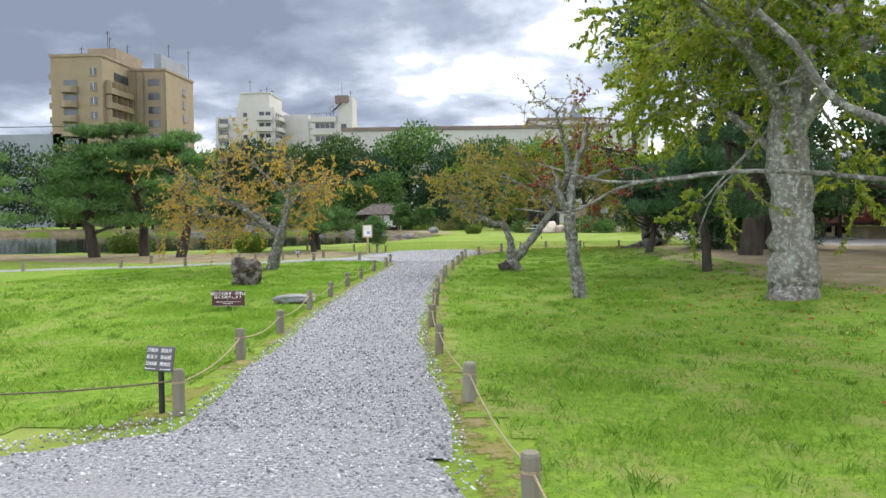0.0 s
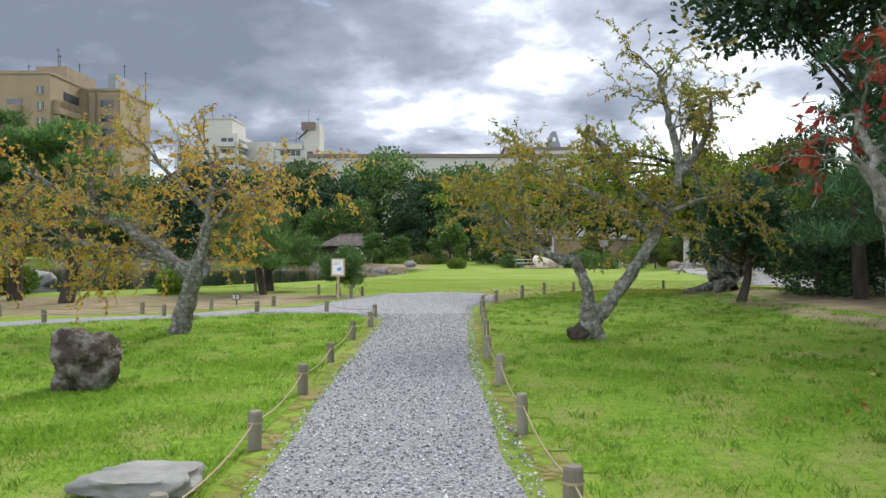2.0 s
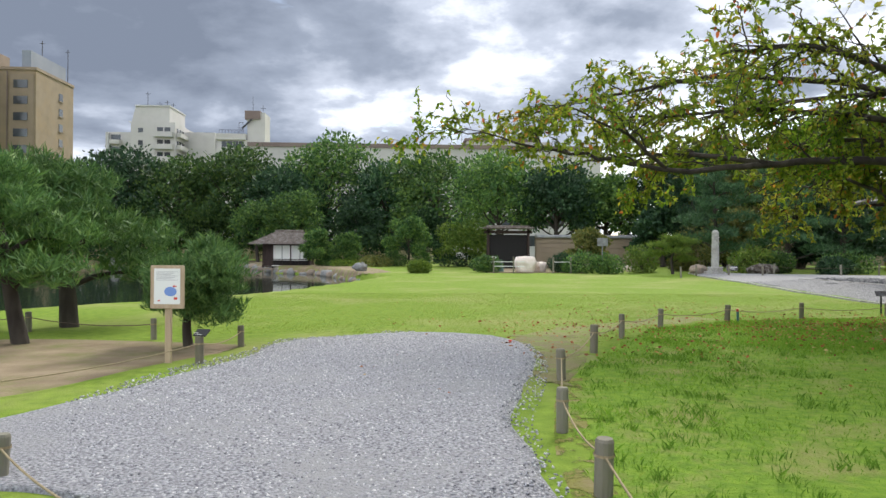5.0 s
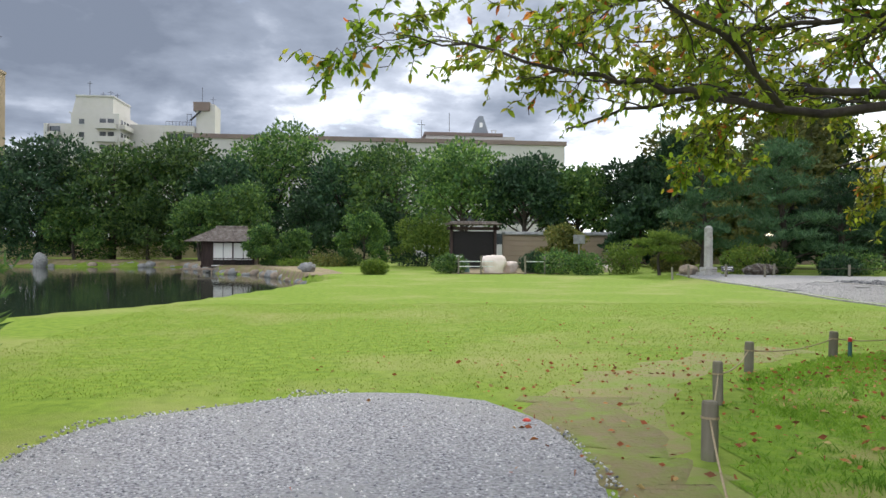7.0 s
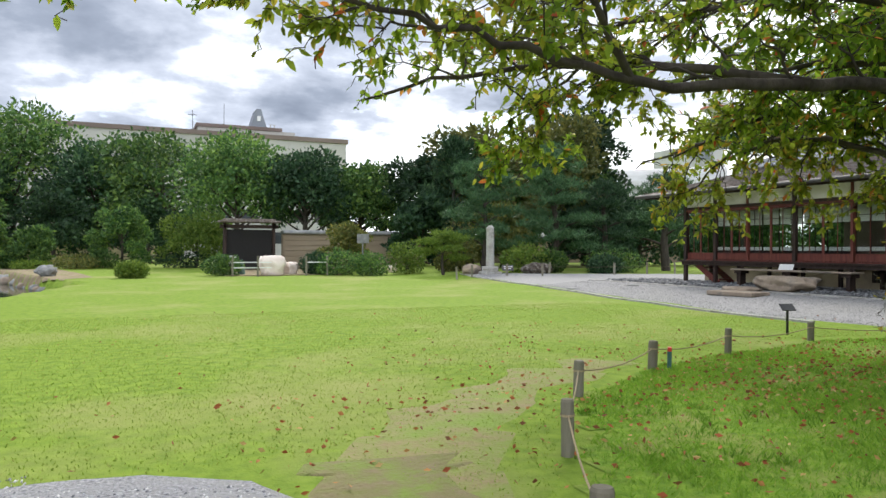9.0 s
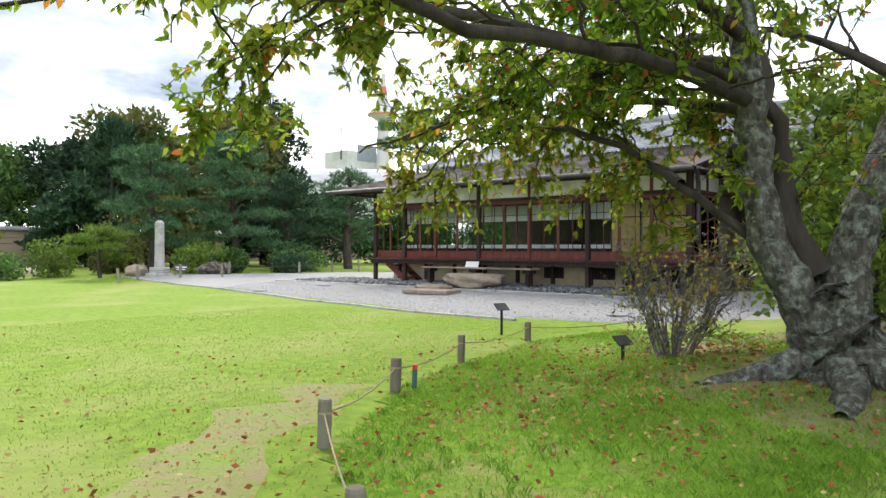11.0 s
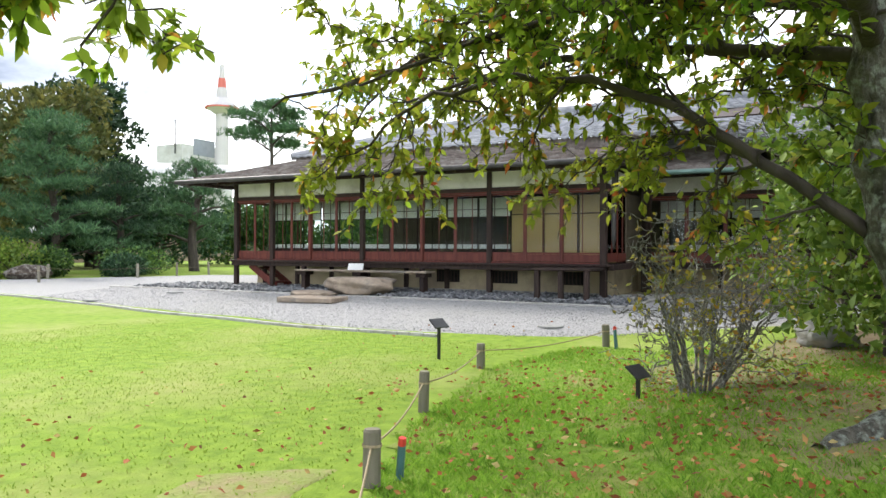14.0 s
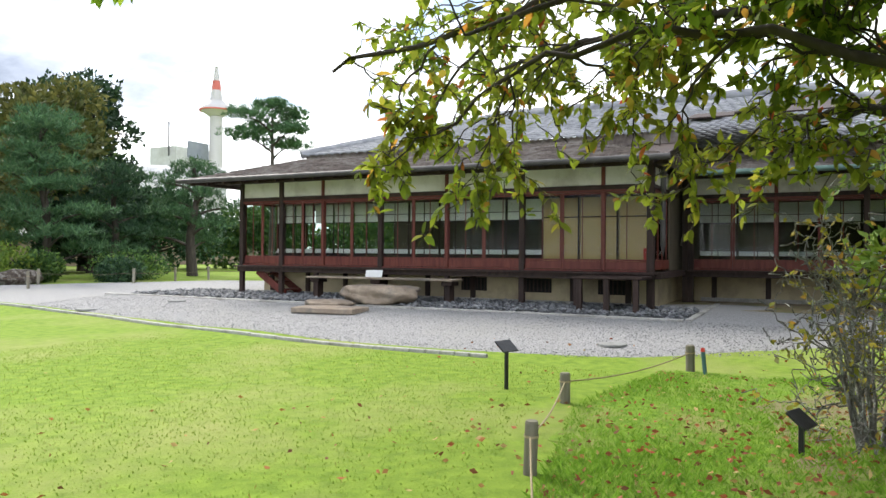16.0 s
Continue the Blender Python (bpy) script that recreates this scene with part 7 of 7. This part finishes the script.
for z in (16.6, 19.2):
    for q in range(4):
        part("window", boxes((-3.4 + q * 1.0, -2.55 + q * 1.0, -0.06, 0.05, z, z + 1.0)), "window_dark", wb)
    part("window", boxes((1.8, 2.9, -0.06, 0.05, z, z + 0.8)), "window_dark", wb)
part("aerial", boxes((1.6, 1.66, 2, 2.06, 25.7, 28.6), (3.4, 3.46, 2, 2.06, 25.4, 27.0), (3.0, 3.9, 2, 2.05, 26.5, 26.56)), "steel_dark", wb)

lb = thing("long_white_building", pose(0, 100.0, 0), "long pale building with a brown parapet band", "office building")
part("wall", boxes((-20.0, 23.5, 0, 30, 0, 13.6)), "pale_facade", lb)
part("parapet", boxes((-20.2, 23.7, -0.2, 30, 13.601, 14.1)), "brown_band", lb, "brown parapet band")
part("upper_storey", boxes((7.1, 18.6, 6, 28, 14.101, 15.5)), "pale_facade", lb)
part("upper_parapet", boxes((6.9, 17.0, 5.8, 28, 15.501, 15.9)), "brown_band", lb)
bm = boxes((13.4, 15.6, 8, 11, 15.901, 17.6))
for v in bm.verts:
    if v.co.z > 17:
        v.co.x = 14.5 + (v.co.x - 14.5) * 0.25
        v.co.z += 0.9
part("gabled_tower", bm, "slate_blue", lb, "blue-grey gabled roof tower")
part("tower_window", boxes((14.3, 14.7, 7.9, 8.02, 17.0, 17.6)), "white", lb)
part("roof_plant", boxes((-4.5, -3.7, 3, 4, 14.101, 14.6), (15.9, 16.0, 8, 8.1, 15.9, 16.6), (16.4, 16.5, 8, 8.1, 15.9, 16.6), (15.8, 16.6, 8, 8.1, 16.601, 16.66)), "grey_facade", lb)
for k in range(4):
    for q in range(14):
        part("window", boxes((-18 + q * 2.9, -15.9 + q * 2.9, -0.06, 0.05, 1.6 + k * 2.5, 2.9 + k * 2.5)), "window_dark", lb)
part("aerial", boxes((6.4, 6.46, 5, 5.06, 14.1, 17.2), (5.9, 6.9, 5, 5.05, 16.6, 16.66), (10.4, 10.46, 9, 9.06, 15.9, 19)), "steel_dark", lb)

tower = thing("observation_tower", pose(225, 243, 0), "white observation tower with red mast and disc-shaped decks", "tower")
bm = cyl(bmesh.new(), 0, 0, 30, 64, 3.0, 2.5, 20)
part("shaft", bm, "tower_white", tower)
bm = bmesh.new()
cyl(bm, 0, 0, 58, 60.5, 3.2, 6.8, 24); cyl(bm, 0, 0, 60.5, 62.0, 6.8, 5.8, 24); cyl(bm, 0, 0, 62.1, 64.5, 5.2, 3.2, 24)
part("deck", bm, "tower_white", tower, "round white observation deck")
part("deck_band", cyl(bmesh.new(), 0, 0, 60.1, 60.7, 6.95, 6.95, 24), "tower_red", tower, "red band round the deck")
part("neck", cyl(bmesh.new(), 0, 0, 64.5, 69, 2.6, 2.0, 12), "tower_white", tower)
part("red_mast", cyl(bmesh.new(), 0, 0, 69, 73, 2.0, 1.5, 12), "tower_red", tower)
part("mast", cyl(bmesh.new(), 0, 0, 73, 79, 1.3, 0.7, 10), "tower_white", tower)
ob_ = thing("tower_block", pose(222, 250, 0), "grey office block with panels below the tower", "office building")
part("wall", boxes((-12, 6, 0, 15, 0, 44)), "grey_facade", ob_)
part("screen", boxes((-6, 5.5, -0.3, -0.01, 40, 47)), "slate_blue", ob_)
part("mast", boxes((-13, -12.6, 3, 3.4, 40, 54)), "steel_dark", ob_)
ob_ = thing("grey_hall", pose(150, 195, 0, 0, 0, -45), "grey hall with a pale curved roof", "hall")
part("wall", boxes((-16, 22, 0, 15, 0, 22.5)), "grey_facade", ob_)
bm = cyl(bmesh.new(), 0, 0, -16, 22, 9.0, 9.0, 24)
bm.transform(Matrix.Translation((0, 8, 18.5)) @ Matrix.Rotation(radians(90), 4, "Y"))
part("roof", bm, "grey_facade", ob_)
ob_ = thing("slim_tower_block", pose(125, 215, 0), "slim pale office tower behind the trees", "office building")
part("wall", boxes((0, 5.5, 0, 8, 0, 37)), "grey_facade", ob_)
for k in range(10):
    part("window", boxes((0.8, 4.8, -0.1, 0.05, 5 + k * 3.1, 6.6 + k * 3.1)), "window_dark", ob_)
ob_ = thing("low_dark_building", pose(-75, 105, 0), "low dark building with a thin roof railing", "building")
part("wall", boxes((-20, 14, 0, 10, 0, 14.5)), "slate_blue", ob_)
part("railing", boxes((-20, 14, 0, 0.1, 15.6, 15.7)), "steel_dark", ob_)


# ---- small growth ----
def bare_shrub(x, y, h, w, seed, label):
    rng = np.random.default_rng(seed)
    t = thing("twiggy_shrub", pose(x, y, gz(x, y)), label, "shrub")
    tubes, tips = [], []
    for i in range(24):
        a = rng.uniform(0, 6.28)
        r = w * 0.5 * rng.uniform(0.3, 1.0)
        e_ = np.array([math.cos(a) * r, math.sin(a) * r, h * rng.uniform(0.6, 1.0)])
        s_ = np.array([math.cos(a), math.sin(a), 0]) * rng.uniform(0.02, 0.16)
        grow(rng, [s_, s_ * 1.5 + (e_ - s_) * 0.45 + np.array([0, 0, 0.1]), e_], 0.012, 0.003, 2, 0.55, h * 0.36, tubes, tips, 0.0, 0.2, 5, 0.2, 1)
    v, f = joined(tubes)
    arrays("branchwork", v, f, "bark_grey", t)
    v, f = twig_leaves(rng, tips, 1.7, 0.05, 0.1, 0.6)
    arrays("leaves", v, f, "leaf_olive", t)
    return t


bare_shrub(6.35, 21.25, 0.95, 1.25, 301, "half-bare twiggy shrub with a few small leaves")
cherry("leaning_evergreen", 9.7, 20.4, [
    ([(9.9, 20.2, 0.1), (9.5, 20.5, 0.3), (9.1, 20.7, 0.62)], 0.05, 0.03, 0.9),
    ([(9.9, 20.2, 0.1), (9.8, 20.3, 0.7), (9.6, 20.3, 1.4)], 0.06, 0.02, 1.2),
    ([(9.8, 20.3, 0.6), (10.2, 20.0, 1.2), (10.6, 19.6, 1.9)], 0.05, 0.02, 1.2),
    ([(9.7, 20.3, 1.0), (9.3, 20.6, 1.5), (9.1, 20.9, 2.0)], 0.04, 0.015, 1.1)],
    303, "leaf_light", "leaning evergreen with glossy fresh leaves by the yard", bark="bark_dark", per=6.0, size=0.095, length=0.7, spread=0.7, every=0.28)
shrub(9.9, 19.6, 0.5, 0.8, 304, "leaf_light", 1500, 0.06, label="round low clipped shrub by the yard")


def outside_path(x, y):
    """True where rough turf grows: beside the gravel, not on it."""
    l = np.interp(y, [p[1] for p in PATH_L[2:]], [p[0] for p in PATH_L[2:]])
    r = np.interp(y, [p[1] for p in PATH_R[1:]], [p[0] for p in PATH_R[1:]])
    return (x < l - 0.10) | (x > r + 0.12)


def blades(name, x, y, h, mat, rng, width=0.006, lean=0.5, label=""):
    n = len(x)
    z = ground_z(x, y) - 0.005
    a = rng.uniform(0, 6.283, n)
    b = rng.uniform(0, 6.283, n)
    d = np.stack([np.cos(a), np.sin(a), np.zeros(n)], -1) * width * 0.5
    off = np.stack([np.cos(b), np.sin(b), np.zeros(n)], -1) * (h * lean * rng.random(n))[:, None]
    p = np.stack([x, y, z], -1)
    up = np.stack([np.zeros(n), np.zeros(n), h], -1)
    v = np.stack([p - d, p + d, p + d * 0.6 + off * 0.35 + up * 0.6, p + off + up], 1).reshape(-1, 3)
    i = np.arange(n)[:, None] * 4
    f = np.concatenate([i + np.array([[0, 1, 2]]), i + np.array([[0, 2, 3]])])
    ob = arrays(name, v, f, mat)
    return tagged(ob, label, "grass", "", "stuff")


rng = np.random.default_rng(81)


def clumped(n, x0, x1, y0, y1, power):
    x, y = rng.uniform(x0, x1, n * 3), rng.uniform(y0, y1, n * 3)
    k = 0.5 + 0.5 * np.sin(x * 2.3 + np.sin(y * 1.9) * 1.6) * np.sin(y * 2.7 + np.sin(x * 1.3))
    k = 0.35 + 0.65 * k ** power
    ok = rng.random(n * 3) < k
    return x[ok][:n], y[ok][:n], k[ok][:n]


def turf(n, x0, x1, y0, y1, power, lo, hi, width, label):
    x, y, k = clumped(n, x0, x1, y0, y1, power)
    ok = turf_mask(x, y) & outside_path(x, np.minimum(y, 15.5)) & (rng.random(len(x)) < np.where((x > 3.6) & (y < 19), 0.6, 1.0))
    blades("grass", x[ok], y[ok], rng.uniform(lo, hi, ok.sum()) * (0.45 + k[ok]), "grass", rng, width, 1.1, label)


turf(110000, -7.5, -0.9, 1.3, 15.4, 1.5, 0.014, 0.042, 0.007, "long bright green grass on the left-hand lawn")
turf(60000, -3.4, -1.0, 1.5, 12.0, 1.2, 0.012, 0.034, 0.005, "fine bright green grass beside the gravel path")
turf(130000, -0.1, 6.2, -2.0, 22.8, 1.5, 0.012, 0.036, 0.007, "patchy green grass on the right-hand lawn")
turf(70000, 0.0, 3.0, 0.0, 14.0, 1.2, 0.012, 0.032, 0.005, "fine green grass beside the gravel path")
turf(75000, 2.0, 8.6, 19.0, 23.0, 1.0, 0.014, 0.040, 0.006, "patchy green grass under the old cherry")
# rank tufts that stand above the rest
cx, cy = rng.uniform(-6.5, 5.4, 2600), rng.uniform(-1.0, 22.4, 2600)
ok = turf_mask(cx, cy) & outside_path(cx, np.minimum(cy, 15.5))
cx, cy = np.repeat(cx[ok], 26), np.repeat(cy[ok], 26)
wide = np.repeat(rng.uniform(0.02, 0.07, ok.sum()), 26)
blades("grass_tufts", cx + rng.normal(size=len(cx)) * wide, cy + rng.normal(size=len(cx)) * wide, rng.uniform(0.03, 0.062, len(cx)), "tuft", rng, 0.006, 0.9, "darker rank tufts in the long grass")
# mown lawn, close to the walk
x, y, k = clumped(110000, -4.0, 8.4, 19.5, 29.0, 0.5)
lim = np.interp(x, (-4, 0.6, 1.3, 1.9, 2.8, 4.0, 5.4, 6.9, 8.6), (20.9, 20.9, 19.7, 20.7, 21.8, 22.5, 23.0, 23.3, 23.0))
ok = (y > lim) & (x < np.interp(y, (22, 24, 26, 30), (8.4, 8.4, 8.4, 9.0)))
blades("mown_grass", x[ok], y[ok], rng.uniform(0.008, 0.02, ok.sum()), "lawn_blade", rng, 0.009, 0.9, "short mown yellow-green grass of the open lawn")

# loose stones on the gravel
n = 95000
y = rng.uniform(0.6, 21.0, n) ** 1.0
x = rng.uniform(-3.2, 1.6, n)
l = np.interp(y, (0.6, 1.2, 1.7, 3.1, 5.7, 9, 14, 15.5, 17, 18, 19.2, 20.2, 20.8), (-3.2, -1.5, -0.95, -1.05, -1.25, -1.35, -1.42, -2.2, -2.9, -2.7, -2.3, -2.1, -1.0))
r = np.interp(y, (0.6, 4, 4.8, 7.5, 8.8, 11.7, 14, 15.6, 16.4, 17.5, 18.7, 19.8, 20.5, 20.8), (0.7, 0.2, 0.1, 0, -0.1, -0.14, -0.08, -0.02, 0.02, 0.32, 0.58, 0.6, 0.25, -0.6))
ok = (x > l) & (x < r)
x, y = x[ok], y[ok]
pebbles("loose_gravel", np.stack([x, y, ground_z(x, y) + 0.021], -1), rng.uniform(0.005, 0.0115, len(x)), "pebble", rng, 0.7, "grey crushed stone gravel of the path")
n = 16000
x, y = rng.uniform(8.8, 12.0, n), rng.uniform(21.8, 34.0, n)
ok = (x > np.interp(y, (21.8, 23.6, 26, 29.6, 33), (9.8, 8.95, 8.75, 9.3, 9.9))) & (x < 11.7)
pebbles("yard_stones", np.stack([x[ok], y[ok], ground_z(x[ok], y[ok]) + 0.018], -1), rng.uniform(0.006, 0.012, ok.sum()), "yard_pebble", rng, 0.7, "loose grey gravel of the yard")


def fallen(name, n, x0, x1, y0, y1, size, keep, label):
    x, y = rng.uniform(x0, x1, n), rng.uniform(y0, y1, n)
    ok = keep(x, y)
    x, y = x[ok], y[ok]
    w = rng.normal(size=(len(x), 3))
    w[:, 2] *= 0.25
    v, f = leaves(np.stack([x, y, ground_z(x, y) + rng.uniform(0.02, 0.04, len(x))], -1), w, size * rng.uniform(0.6, 1.2, len(x)), 0.55, 0.08, rng)
    ob = arrays(name, v, f, "leaf_fallen")
    return tagged(ob, label, "fallen leaves", "", "stuff")


fallen("fallen_leaves", 300, 0.3, 2.6, 18.8, 22.2, 0.045, lambda x, y: rng.random(len(x)) < 0.8, "brown leaves and twigs on the worn grass")
fallen("fallen_leaves", 7500, 1.0, 10.0, 18.6, 25.5, 0.043, lambda x, y: rng.random(len(x)) < np.exp(-((x - 4.8) ** 2 / 9 + (y - 21.6) ** 2 / 4.5)) * np.where(turf_mask(x, y), 1.0, 0.42), "fallen red and brown cherry leaves on the grass")
fallen("fallen_leaves", 3600, 3.0, 9.0, 18.6, 23.0, 0.046, lambda x, y: rng.random(len(x)) < np.exp(-((x - 6.0) ** 2 / 3 + (y - 20.6) ** 2 / 1.6)), "red and brown leaves lying thick round the old cherry")
fallen("fallen_leaves", 3200, 0.6, 7.0, -0.5, 16.0, 0.045, lambda x, y: rng.random(len(x)) < np.exp(-((x - 4.2) ** 2 / 4 + (y - 6.8) ** 2 / 9)), "fallen yellow and brown leaves on the shaded lawn")
fallen("fallen_leaves", 380, -1.2, 6.0, 17.0, 29.0, 0.036, lambda x, y: rng.random(len(x)) < 0.5, "scattered fallen leaves on the open lawn")
